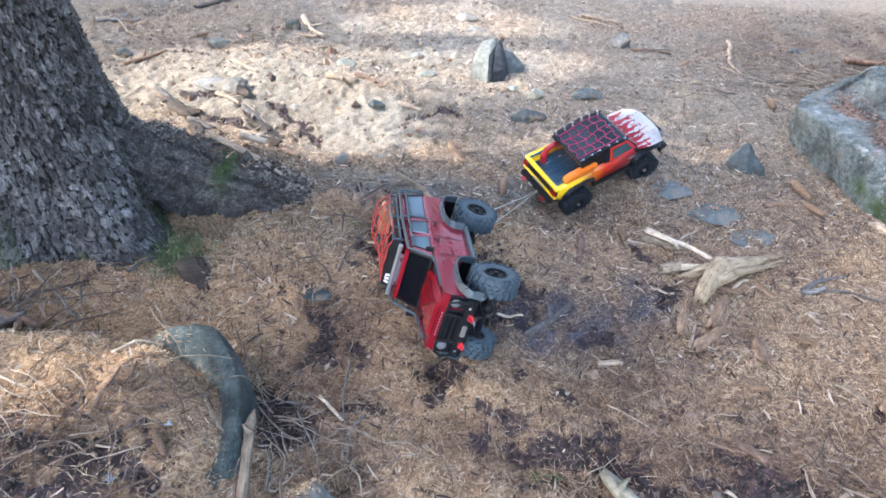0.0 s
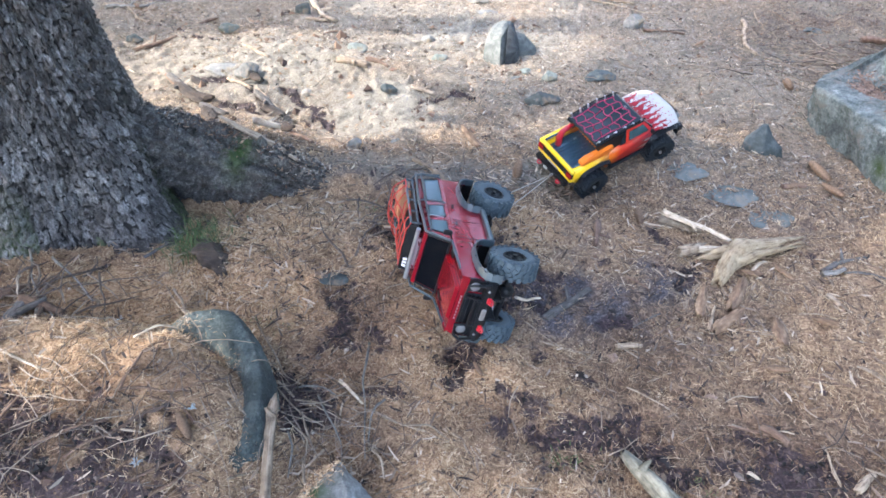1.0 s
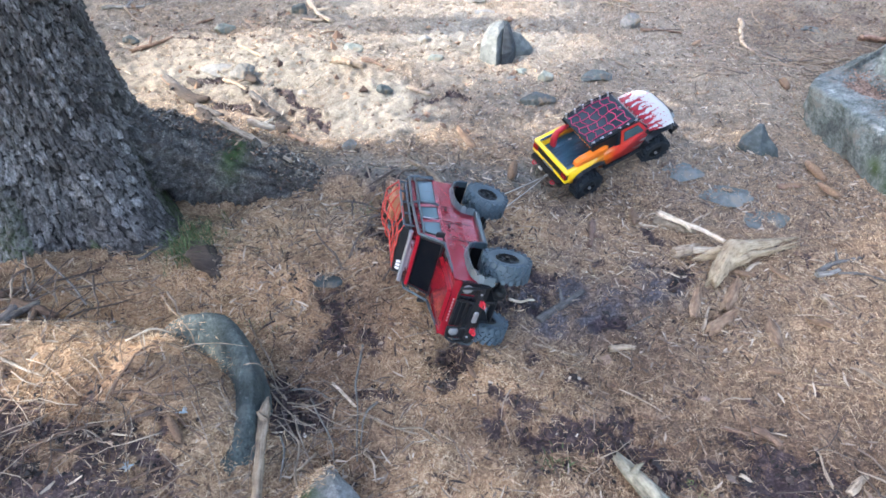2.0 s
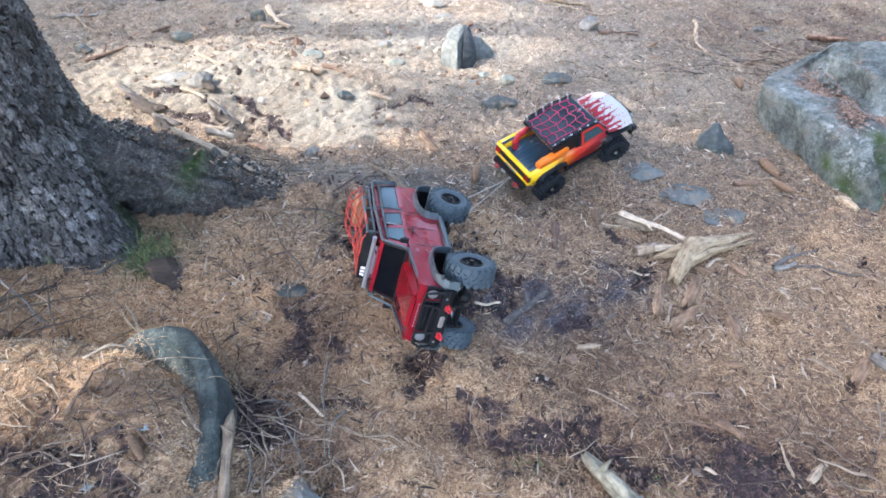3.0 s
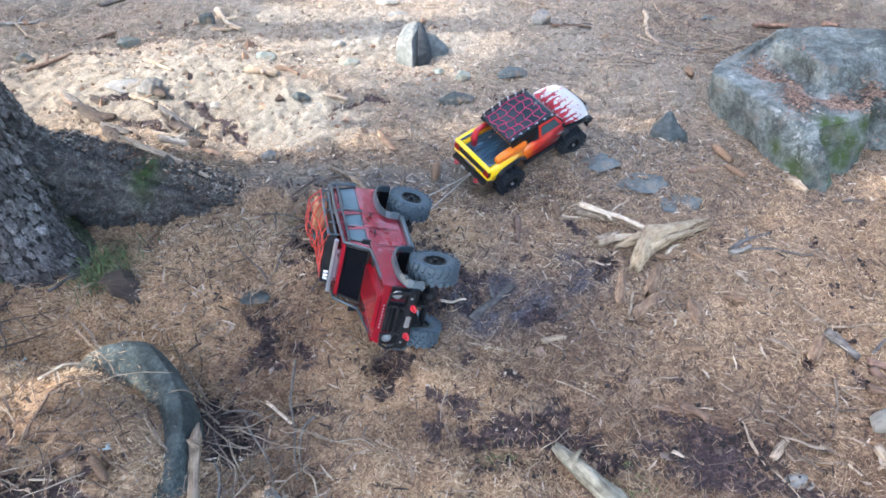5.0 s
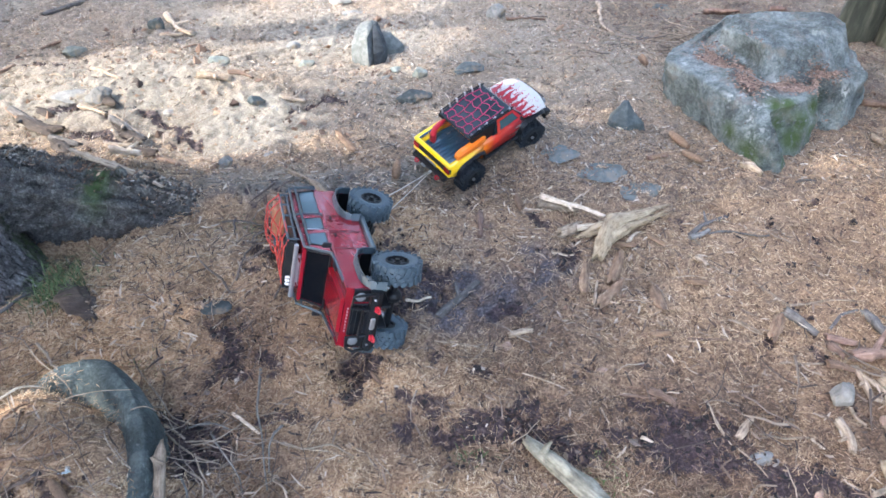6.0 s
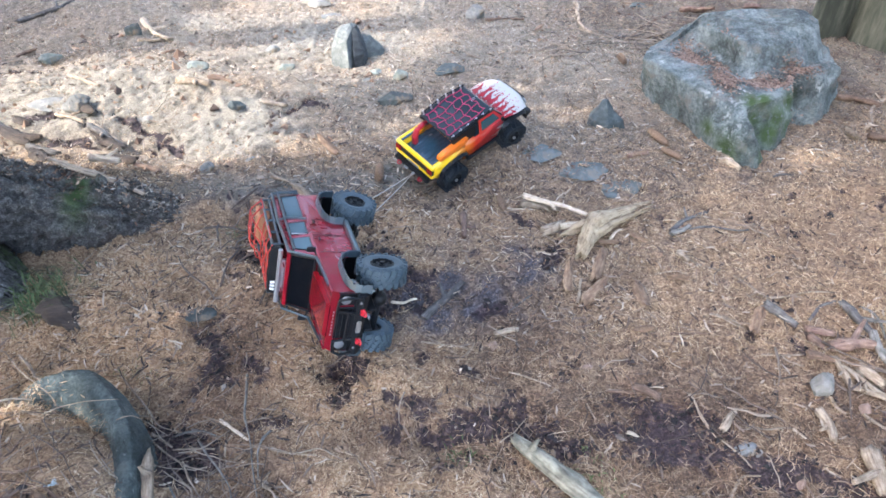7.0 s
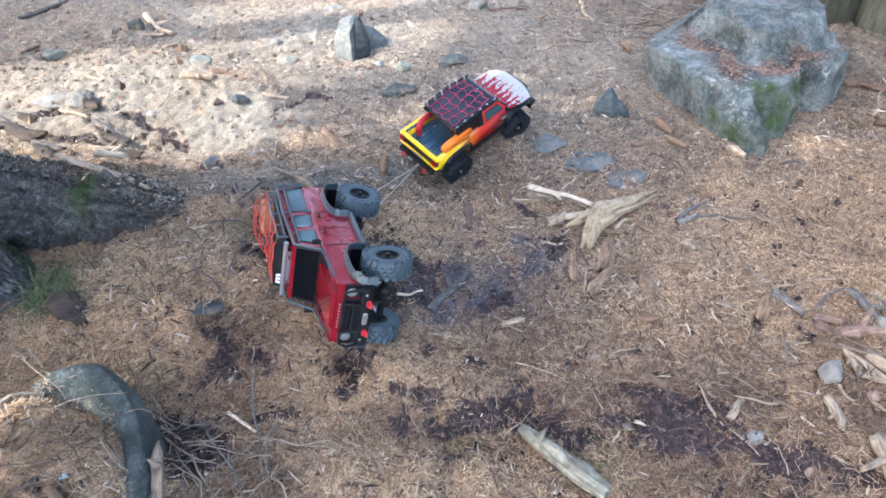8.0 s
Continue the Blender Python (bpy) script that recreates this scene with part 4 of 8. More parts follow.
# ---- rocks ----
def rock_mesh(name, rings, material, seed, rough=0.012, cuts=3, moss=(), soften=0.22, smooth=True, chisel=0.0, scrape=(), passes=9):
    """A rock from stacked outlines of equal corner counts, cut finer and weathered. moss: (x, y, z, r) tufts."""
    bm = bmesh.new()
    loops = [[bm.verts.new(p) for p in ring] for ring in rings]
    n = len(loops[0])
    for a, b in zip(loops, loops[1:]):
        for k in range(n):
            bm.faces.new((a[k], a[(k + 1) % n], b[(k + 1) % n], b[k]))
    bm.faces.new(loops[0][::-1])
    bm.faces.new(loops[-1])
    bmesh.ops.triangulate(bm, faces=bm.faces)
    for c in range(cuts):
        bmesh.ops.subdivide_edges(bm, edges=bm.edges, cuts=1, use_grid_fill=True)
        bmesh.ops.triangulate(bm, faces=bm.faces)
        if c < passes:
            bmesh.ops.smooth_vert(bm, verts=bm.verts, factor=soften, use_axis_x=True, use_axis_y=True, use_axis_z=True)
    bm.normal_update()
    for v in bm.verts:
        p = v.co * 9 + Vector((seed, 0, 0))
        v.co += v.normal * rough * (0.7 * noise.fractal(p, 0.9, 2.2, 5) + 0.7 * noise.noise(p * 0.45) - 0.5 * abs(noise.noise(p * 1.3)) + chisel * (noise.voronoi(p * 0.7)[0][0] - 0.35))
    me = mesh_of(name, bm, material, smooth)
    for key, spots in (("moss", moss), ("scrape", scrape)):
        a = me.attributes.new(key, "FLOAT", "POINT")
        for i, v in enumerate(me.vertices if spots else ()):
            a.data[i].value = max(math.exp(-((v.co - Vector(m[:3])).length / m[3]) ** 2) for m in spots)
    return me


def ring(z, *points):
    return [(x, y, z + dz) for x, y, dz in points]


foot = ring(-0.08, (1.33, 3.16, 0), (1.275, 2.96, 0), (1.295, 2.775, 0), (1.345, 2.55, 0), (1.405, 2.36, 0), (1.445, 2.262, 0), (1.51, 2.26, 0), (1.575, 2.335, 0), (1.655, 2.405, 0), (1.755, 2.505, 0), (1.79, 2.565, 0), (1.87, 2.535, 0), (2.15, 2.82, 0), (2.2, 3.02, 0), (2.02, 3.25, 0), (1.62, 3.28, 0))
low = ring(0.09, (1.31, 3.12, 0), (1.232, 2.91, 0), (1.262, 2.765, 0), (1.318, 2.57, 0), (1.36, 2.41, 0), (1.398, 2.312, 0), (1.462, 2.30, 0), (1.5, 2.425, 0), (1.612, 2.418, 0), (1.714, 2.493, 0), (1.735, 2.625, 0), (1.871, 2.598, 0), (2.065, 2.755, 0), (2.15, 2.97, 0), (2.0, 3.2, 0), (1.6, 3.23, 0))
rim = ring(0.19, (1.28, 3.02, -0.01), (1.192, 2.855, 0), (1.24, 2.765, 0), (1.31, 2.605, -0.01), (1.352, 2.50, -0.012), (1.392, 2.41, -0.018), (1.44, 2.382, -0.008), (1.478, 2.412, -0.01), (1.576, 2.438, 0), (1.68, 2.509, 0), (1.732, 2.64, -0.02), (1.867, 2.643, 0), (2.006, 2.713, -0.01), (2.09, 2.95, -0.02), (1.97, 3.16, 0.04), (1.57, 3.19, 0.05))
shelf = ring(0.2, (1.35, 3.0, 0), (1.27, 2.895, 0), (1.318, 2.818, 0.005), (1.39, 2.72, 0.0), (1.452, 2.67, 0.012), (1.478, 2.565, 0.01), (1.478, 2.475, 0), (1.51, 2.455, -0.008), (1.592, 2.478, 0), (1.692, 2.545, 0), (1.775, 2.66, -0.01), (1.88, 2.685, 0), (1.98, 2.748, -0.01), (2.06, 2.95, -0.01), (1.95, 3.13, 0.06), (1.57, 3.16, 0.07))
hollow = ring(0.158, (1.45, 3.06, 0.05), (1.42, 2.99, 0.025), (1.455, 2.915, 0.01), (1.51, 2.85, 0), (1.545, 2.785, 0), (1.57, 2.69, 0), (1.585, 2.62, 0), (1.62, 2.595, 0), (1.695, 2.615, 0), (1.785, 2.672, 0), (1.85, 2.725, 0.005), (1.925, 2.765, 0.015), (1.995, 2.83, 0.02), (2.03, 2.95, 0.03), (1.95, 3.12, 0.1), (1.57, 3.14, 0.1))
step = ring(0.2, (1.5, 3.06, 0.05), (1.475, 2.985, 0.015), (1.515, 2.93, 0), (1.565, 2.87, -0.02), (1.575, 2.815, -0.02), (1.575, 2.735, -0.01), (1.63, 2.695, -0.005), (1.687, 2.69, -0.005), (1.757, 2.707, -0.005), (1.816, 2.725, 0), (1.878, 2.75, 0), (1.94, 2.79, 0), (2.0, 2.865, 0), (2.01, 2.97, 0.02), (1.94, 3.11, 0.08), (1.58, 3.12, 0.08))
crest = ring(0.294, (1.5, 3.05, 0), (1.475, 2.985, -0.015), (1.51, 2.925, -0.012), (1.55, 2.855, -0.01), (1.56, 2.81, -0.012), (1.58, 2.768, -0.02), (1.635, 2.748, -0.02), (1.70, 2.755, -0.015), (1.77, 2.775, -0.01), (1.825, 2.797, -0.006), (1.885, 2.825, -0.004), (1.96, 2.88, 0), (2.004, 2.965, 0.004), (1.985, 3.03, 0.01), (1.9, 3.09, 0.01), (1.58, 3.1, 0.01))
top = ring(0.316, (1.58, 3.02, 0), (1.54, 2.985, 0), (1.56, 2.95, -0.003), (1.595, 2.905, -0.004), (1.625, 2.88, -0.006), (1.655, 2.862, -0.008), (1.69, 2.856, -0.008), (1.725, 2.86, -0.006), (1.767, 2.865, -0.004), (1.81, 2.875, -0.002), (1.86, 2.895, 0), (1.915, 2.93, 0.002), (1.955, 2.975, 0.004), (1.94, 3.01, 0.005), (1.86, 3.04, 0.005), (1.65, 3.05, 0.005))
boulder = tagged(new("boulder", rock_mesh("boulder", (foot, low, rim, shelf, hollow, step, crest, top), BOULDER, 3.0, 0.015, 4,
    # moss tufts, spread further over the right face to paint in its shade
    ((1.48, 2.43, 0.19, 0.04), (1.53, 2.44, 0.19, 0.04), (1.6, 2.43, 0.12, 0.05), (1.57, 2.39, 0.06, 0.05), (1.52, 2.30, 0.02, 0.04), (1.66, 2.48, 0.15, 0.045), (1.66, 2.46, 0.06, 0.05), (1.5, 2.41, 0.12, 0.035), (1.74, 2.62, 0.1, 0.04), (1.4, 2.36, 0.03, 0.06), (1.35, 2.46, 0.06, 0.04)), 0.04, True, 1.6,
    ((1.25, 2.8, 0.195, 0.022), (1.32, 2.77, 0.2, 0.02), (1.37, 2.73, 0.2, 0.02), (1.452, 2.66, 0.205, 0.024), (1.48, 2.57, 0.205, 0.024), (1.47, 2.49, 0.195, 0.03), (1.41, 2.42, 0.15, 0.055), (1.42, 2.36, 0.1, 0.05), (1.36, 2.52, 0.18, 0.04), (1.87, 2.62, 0.14, 0.03)), 1)),
    "large grey boulder with moss and brown litter in its hollows", "boulder")

foot = ring(-0.05, (-0.50, 0.88, 0), (-0.46, 1.0, 0), (-0.475, 1.13, 0), (-0.53, 1.25, 0), (-0.64, 1.36, 0), (-0.76, 1.36, 0), (-0.9, 1.2, 0), (-0.85, 0.95, 0))
low = ring(0.06, (-0.495, 0.9, 0), (-0.465, 1.0, 0), (-0.48, 1.13, 0), (-0.54, 1.245, 0), (-0.645, 1.345, 0), (-0.755, 1.34, 0), (-0.88, 1.2, 0), (-0.83, 0.97, 0))
waist = ring(0.13, (-0.505, 0.93, -0.03), (-0.485, 1.02, -0.01), (-0.505, 1.12, 0), (-0.56, 1.22, 0.01), (-0.655, 1.315, 0.02), (-0.75, 1.31, 0.01), (-0.85, 1.18, -0.02), (-0.8, 0.99, -0.04))
shoulder = ring(0.125, (-0.53, 0.96, -0.04), (-0.515, 1.03, -0.01), (-0.535, 1.11, 0), (-0.585, 1.195, 0.01), (-0.67, 1.28, 0.015), (-0.745, 1.27, 0.005), (-0.82, 1.16, -0.03), (-0.77, 1.02, -0.05))
brow = ring(0.06, (-0.57, 0.99, -0.02), (-0.565, 1.05, 0), (-0.58, 1.1, 0), (-0.62, 1.16, 0), (-0.68, 1.22, 0), (-0.73, 1.21, 0), (-0.78, 1.13, 0), (-0.74, 1.04, 0))
near_rock = tagged(new("rock", rock_mesh("rock", (foot, low, waist, shoulder, brow), SEALED, 11.0, 0.01, 4, (), 0.22, True, 0.6)), "dark greenish-grey rock half buried in the litter mound", "rock")


def strewn(name, label, target, spots, count, seed, material, length, width):
    """Litter lying on top of a rock, dropped straight down inside ellipses (cx, cy, rx, ry)."""
    rng = random.Random(seed)
    tree = BVHTree.FromPolygons([target.matrix_basis @ v.co for v in target.data.vertices], [tuple(p.vertices) for p in target.data.polygons])
    verts, faces = [], []
    for cx, cy, rx, ry in spots:
        for _ in range(count):
            x, y = rng.gauss(cx, rx), rng.gauss(cy, ry)
            hit, normal, _, _ = tree.ray_cast(Vector((x, y, 2)), Vector((0, 0, -1)))
            if hit is None or abs(normal.z) < 0.35:
                continue
            a, l, w = rng.uniform(0, math.tau), rng.uniform(*length), rng.uniform(*width)
            d = Vector((math.cos(a), math.sin(a), rng.gauss(0, 0.3))) * l / 2
            s = Vector((-math.sin(a), math.cos(a), rng.gauss(0, 0.4))) * w / 2
            p = hit + Vector((0, 0, rng.uniform(0.001, 0.007)))
            n = len(verts)
            verts += [p - d, p + s, p + d, p - s]
            faces.append((n, n + 1, n + 2, n + 3))
    return tagged(new(name, arrays(name, verts, faces, material, False)), label, "litter", kind="stuff")


HOLLOWS = ((1.6, 2.6, 0.035, 0.025), (1.7, 2.6, 0.045, 0.025), (1.66, 2.56, 0.06, 0.03), (1.8, 2.68, 0.035, 0.025), (1.43, 2.9, 0.03, 0.05), (1.51, 2.82, 0.02, 0.04), (1.43, 2.58, 0.025, 0.045), (1.38, 2.82, 0.03, 0.03))
strewn("boulder_litter", "reddish-brown leaf litter in the boulder's hollows", boulder, HOLLOWS, 900, 5, LEAVES, (0.006, 0.022), (0.003, 0.009))
root = next(o for o in big.children if o.name.startswith("root"))
strewn("root_litter", "needles and crumbs gathered on the surface root", root, ((-1.05, 2.12, 0.1, 0.04), (-0.88, 2.12, 0.1, 0.04), (-0.72, 2.1, 0.12, 0.05), (-0.55, 2.12, 0.09, 0.05), (-0.45, 2.14, 0.09, 0.05)), 420, 8, FLAKES, (0.008, 0.03), (0.002, 0.007))
strewn("root_litter", "dry dirt and bark bits burying the end of the surface root", root, ((-0.72, 2.11, 0.06, 0.05), (-0.62, 2.12, 0.08, 0.05), (-0.95, 2.17, 0.15, 0.025), (-1.2, 2.15, 0.08, 0.04)), 900, 18, FAR_BITS, (0.006, 0.022), (0.002, 0.008))
strewn("rock_litter", "dry needles lying on the rock", near_rock, ((-0.72, 1.19, 0.045, 0.03), (-0.59, 1.03, 0.016, 0.05), (-0.62, 1.13, 0.02, 0.03), (-0.57, 0.96, 0.014, 0.04), (-0.52, 0.92, 0.03, 0.03), (-0.54, 0.95, 0.02, 0.03), (-0.67, 1.18, 0.03, 0.02), (-0.76, 1.24, 0.03, 0.03)), 260, 6, NEEDLES, (0.01, 0.026), (0.0007, 0.0013))


# ---- the crawlers' wheels ----
def lathe(bm, outline, n=40):
    """A closed ring of (radius, y) points turned round the y axis."""
    rings = [[bm.verts.new((r * math.cos(a), y, r * math.sin(a))) for r, y in outline] for a in (k * math.tau / n for k in range(n))]
    m = len(outline)
    for i in range(n):
        a, b = rings[i], rings[(i + 1) % n]
        for k in range(m):
            bm.faces.new((a[k], a[(k + 1) % m], b[(k + 1) % m], b[k]))
    return bm


def tyre_bm(r, w):
    bm = lathe(bmesh.new(), [(r * 0.93, -w * 0.36), (r * 0.955, 0), (r * 0.93, w * 0.36), (r * 0.87, w * 0.48), (r * 0.7, w * 0.5), (r * 0.5, w * 0.44), (r * 0.46, w * 0.3), (r * 0.44, 0), (r * 0.46, -w * 0.3), (r * 0.5, -w * 0.44), (r * 0.7, -w * 0.5), (r * 0.87, -w * 0.48)], 44)
    for k in range(20):
        a = k * 18
        for y, tw, da, sx in ((-0.36, 14, 0, 0.27), (0.36, -14, 9, 0.27), (-0.11, 28, 4, 0.2), (0.11, -28, 13, 0.2)):
            m = pose(0, 0, 0, 0, -(a + da), 0) @ pose(r * 0.955, y * w, 0, tw, 0, 0)
            bmesh.ops.create_cube(bm, size=1, matrix=m @ Matrix.Diagonal((r * 0.14, w * sx, r * 0.165, 1)))
        for s in (-1, 1):
            m = pose(0, 0, 0, 0, -(a + (0 if s < 0 else 9)), 0) @ pose(r * 0.88, s * w * 0.485, 0, 0, 0, -s * 22)
            bmesh.ops.create_cube(bm, size=1, matrix=m @ Matrix.Diagonal((r * 0.14, w * 0.05, r * 0.13, 1)))
    return bm


def rim_bm(r, w, spokes):
    bm = lathe(bmesh.new(), [(r, -w * 0.4), (r, w * 0.44), (r * 0.88, w * 0.47), (r * 0.86, w * 0.2), (r * 0.9, -w * 0.4)], 32)
    for k in range(spokes):
        m = pose(0, 0, 0, 0, -k * 360 / spokes, 0) @ pose(r * 0.5, w * 0.27, 0)
        bmesh.ops.create_cube(bm, size=1, matrix=m @ Matrix.Diagonal((r * 0.85, w * 0.12, r * 0.24, 1)))
    rod(bm, (0, w * 0.1, 0), (0, w * 0.4, 0), r * 0.3, 14)
    for k in range(10):
        a = k * math.tau / 10
        rod(bm, (r * 0.93 * math.cos(a), w * 0.44, r * 0.93 * math.sin(a)), (r * 0.93 * math.cos(a), w * 0.5, r * 0.93 * math.sin(a)), r * 0.04, 6)
    return bm


def wheel(car, m, r, w, spokes, metal, cap, rubber):
    """wheel > tyre, rim, hub cap; the wheel's own mesh is the brake disc behind the rim. y points outwards."""
    disc = part("wheel", rod(bmesh.new(), (0, -w * 0.3, 0), (0, 0, 0), r * 0.42, 20), BLACK, car)
    disc.matrix_basis = m
    part("tyre", tyre_bm(r, w), rubber, disc, "dusty black off-road tyre with block tread")
    part("rim", rim_bm(r * 0.48, w, spokes), metal, disc, "black spoked rim")
    part("hub_cap", rod(bmesh.new(), (0, w * 0.3, 0), (0, w * 0.52, 0), r * 0.1, 10), cap, disc)
    return disc


def shackle(car, x, y, z, out=1):
    bm = bmesh.new()
    pts = [(x, y - 0.006, z), (x + out * 0.005, y - 0.008, z - 0.003), (x + out * 0.012, y - 0.005, z - 0.005), (x + out * 0.014, y, z - 0.006), (x + out * 0.012, y + 0.005, z - 0.005), (x + out * 0.005, y + 0.008, z - 0.003), (x, y + 0.006, z)]
    tube(bm, pts, 0.0028, 8)
    block(bm, (x, y, z), (0.01, 0.017, 0.011), 0.002)
    return part("tow_hook", bm, HOOK_RED, car, "glossy red tow hook")


def cord_net(outline, lines_a, lines_b, height, r):
    """A cargo net over a box: outline x0, x1, y half width; height(x, y)."""
    x0, x1, half = outline
    bm = bmesh.new()
    for k in range(lines_a + 1):
        x = x0 + (x1 - x0) * k / lines_a
        pts = [(x + 0.006 * math.sin(9 * y / half + k), y, height(x, y) + r) for y in np.linspace(-half, half, 13)]
        tube(bm, pts, r, 6)
    for k in range(lines_b + 1):
        y = -half + 2 * half * k / lines_b
        pts = [(x, y + 0.004 * math.sin(40 * x + k), height(x, y) + r) for x in np.linspace(x0, x1, 13)]
        tube(bm, pts, r, 6)
    return bm


def flare(car, cx, side, reach, inner, outer, y0, y1, sill, plastic):
    """A black arch over a wheel, from y0 out to y1."""
    bm = bmesh.new()
    low, steps = sill, 13
    square = lambda c: math.copysign(abs(c) ** 0.72, c)
    pin = [(cx + inner * square(math.cos(a)) * 1.06, low + inner * 0.74 * max(0, math.sin(a)) ** 0.55) for a in np.linspace(0, math.pi, steps)]
    pout = [(cx + outer * square(math.cos(a)) * 1.06, low - 0.003 + outer * 0.78 * max(0, math.sin(a)) ** 0.6) for a in np.linspace(0, math.pi, steps)]
    grid = []
    for (xi, zi), (xo, zo) in zip(pin, pout):
        grid.append([bm.verts.new(p) for p in ((xi, side * y0, zi), (xi, side * y1, zi - 0.002), (xi * 0.8 + xo * 0.2, side * (y1 + 0.002), zi * 0.7 + zo * 0.3), (xo, side * (y0 + 0.003), zo), (xo, side * y0, zo))])
    for a, b in zip(grid, grid[1:]):
        for k in range(5):
            bm.faces.new((a[k], a[(k + 1) % 5], b[(k + 1) % 5], b[k]))
    bm.faces.new(grid[0])
    bm.faces.new(grid[-1][::-1])
    for k in range(7):
        a = math.pi * (k + 0.5) / 7
        block(bm, (cx + (inner + outer) / 2 * square(math.cos(a)) * 1.06, side * (y1 - 0.001), low + (inner + outer) / 2 * 0.76 * math.sin(a) ** 0.6 - 0.001), (0.004, 0.003, 0.004))
    return part("wheel_arch", bm, plastic, car, "black plastic wheel arch flare")


def underside(car, reach, rail_z):
    """Rails, axles, drive shafts, gearbox and shock absorbers."""
    for s in (-1, 1):
        part("chassis_rail", block(bmesh.new(), (0, s * 0.032, rail_z), (reach * 2, 0.008, 0.022), 0.002), BLACK, car)
    part("gearbox", block(block(bmesh.new(), (0.01, 0, rail_z - 0.012), (0.1, 0.055, 0.03), 0.005), (0.0, 0, rail_z - 0.03), (0.12, 0.05, 0.006), 0.002), BLACK, car)
    for x in (-0.162, 0.162):
        bm = rod(bmesh.new(), (x, -0.085, 0.06), (x, 0.085, 0.06), 0.009, 12)
        bmesh.ops.create_uvsphere(bm, u_segments=14, v_segments=10, radius=0.021, matrix=pose(x, 0.015, 0.058))
        part("axle", bm, BLACK, car)
        part("drive_shaft", rod(bmesh.new(), (x * 0.85, 0.012, 0.063), (x * 0.3, 0.006, rail_z - 0.012), 0.005, 10), STEEL, car)
        for s in (-1, 1):
            bm = rod(bmesh.new(), (x * 0.93, s * 0.058, 0.07), (x * 0.86, s * 0.05, 0.15), 0.008, 10)
            for k in range(6):
                bmesh.ops.create_cone(bm, cap_ends=True, segments=10, radius1=0.0105, radius2=0.0105, depth=0.004, matrix=pose(x * (0.925 - 0.01 * k), s * (0.0575 - 0.0012 * k), 0.076 + 0.011 * k))
            part("shock_absorber", bm, GREY_BAR, car)
            part("control_arm", rod(bmesh.new(), (x * 0.95, s * 0.05, 0.05), (x * 0.3, s * 0.034, rail_z - 0.01), 0.004, 8), BLACK, car)


def arch_points(cx, r, low, rising=True):
    pts = [(cx - r * 1.02 * math.copysign(abs(math.cos(a)) ** 0.75, math.cos(a)), low + r * 0.68 * math.sin(a) ** 0.6) for a in np.linspace(0, math.pi, 8)]
    return pts if rising else pts[::-1]


def wheel_well(car, cx, r, low, side, y0, y1):
    """The dark liner inside a wheel arch."""
    bm = bmesh.new()
    pts = arch_points(cx, r, low)
    rows = [[bm.verts.new((x, side * y, z)) for y in (y0, y1)] for x, z in pts]
    for a, b in zip(rows, rows[1:]):
        bm.faces.new((a[0], b[0], b[1], a[1]))
    back = [bm.verts.new((x, side * y0, z)) for x, z in pts]
    bm.faces.new(back)
    bmesh.ops.solidify(bm, geom=bm.faces[:], thickness=0.001)
    return part("wheel_well", bm, BLACK, car)


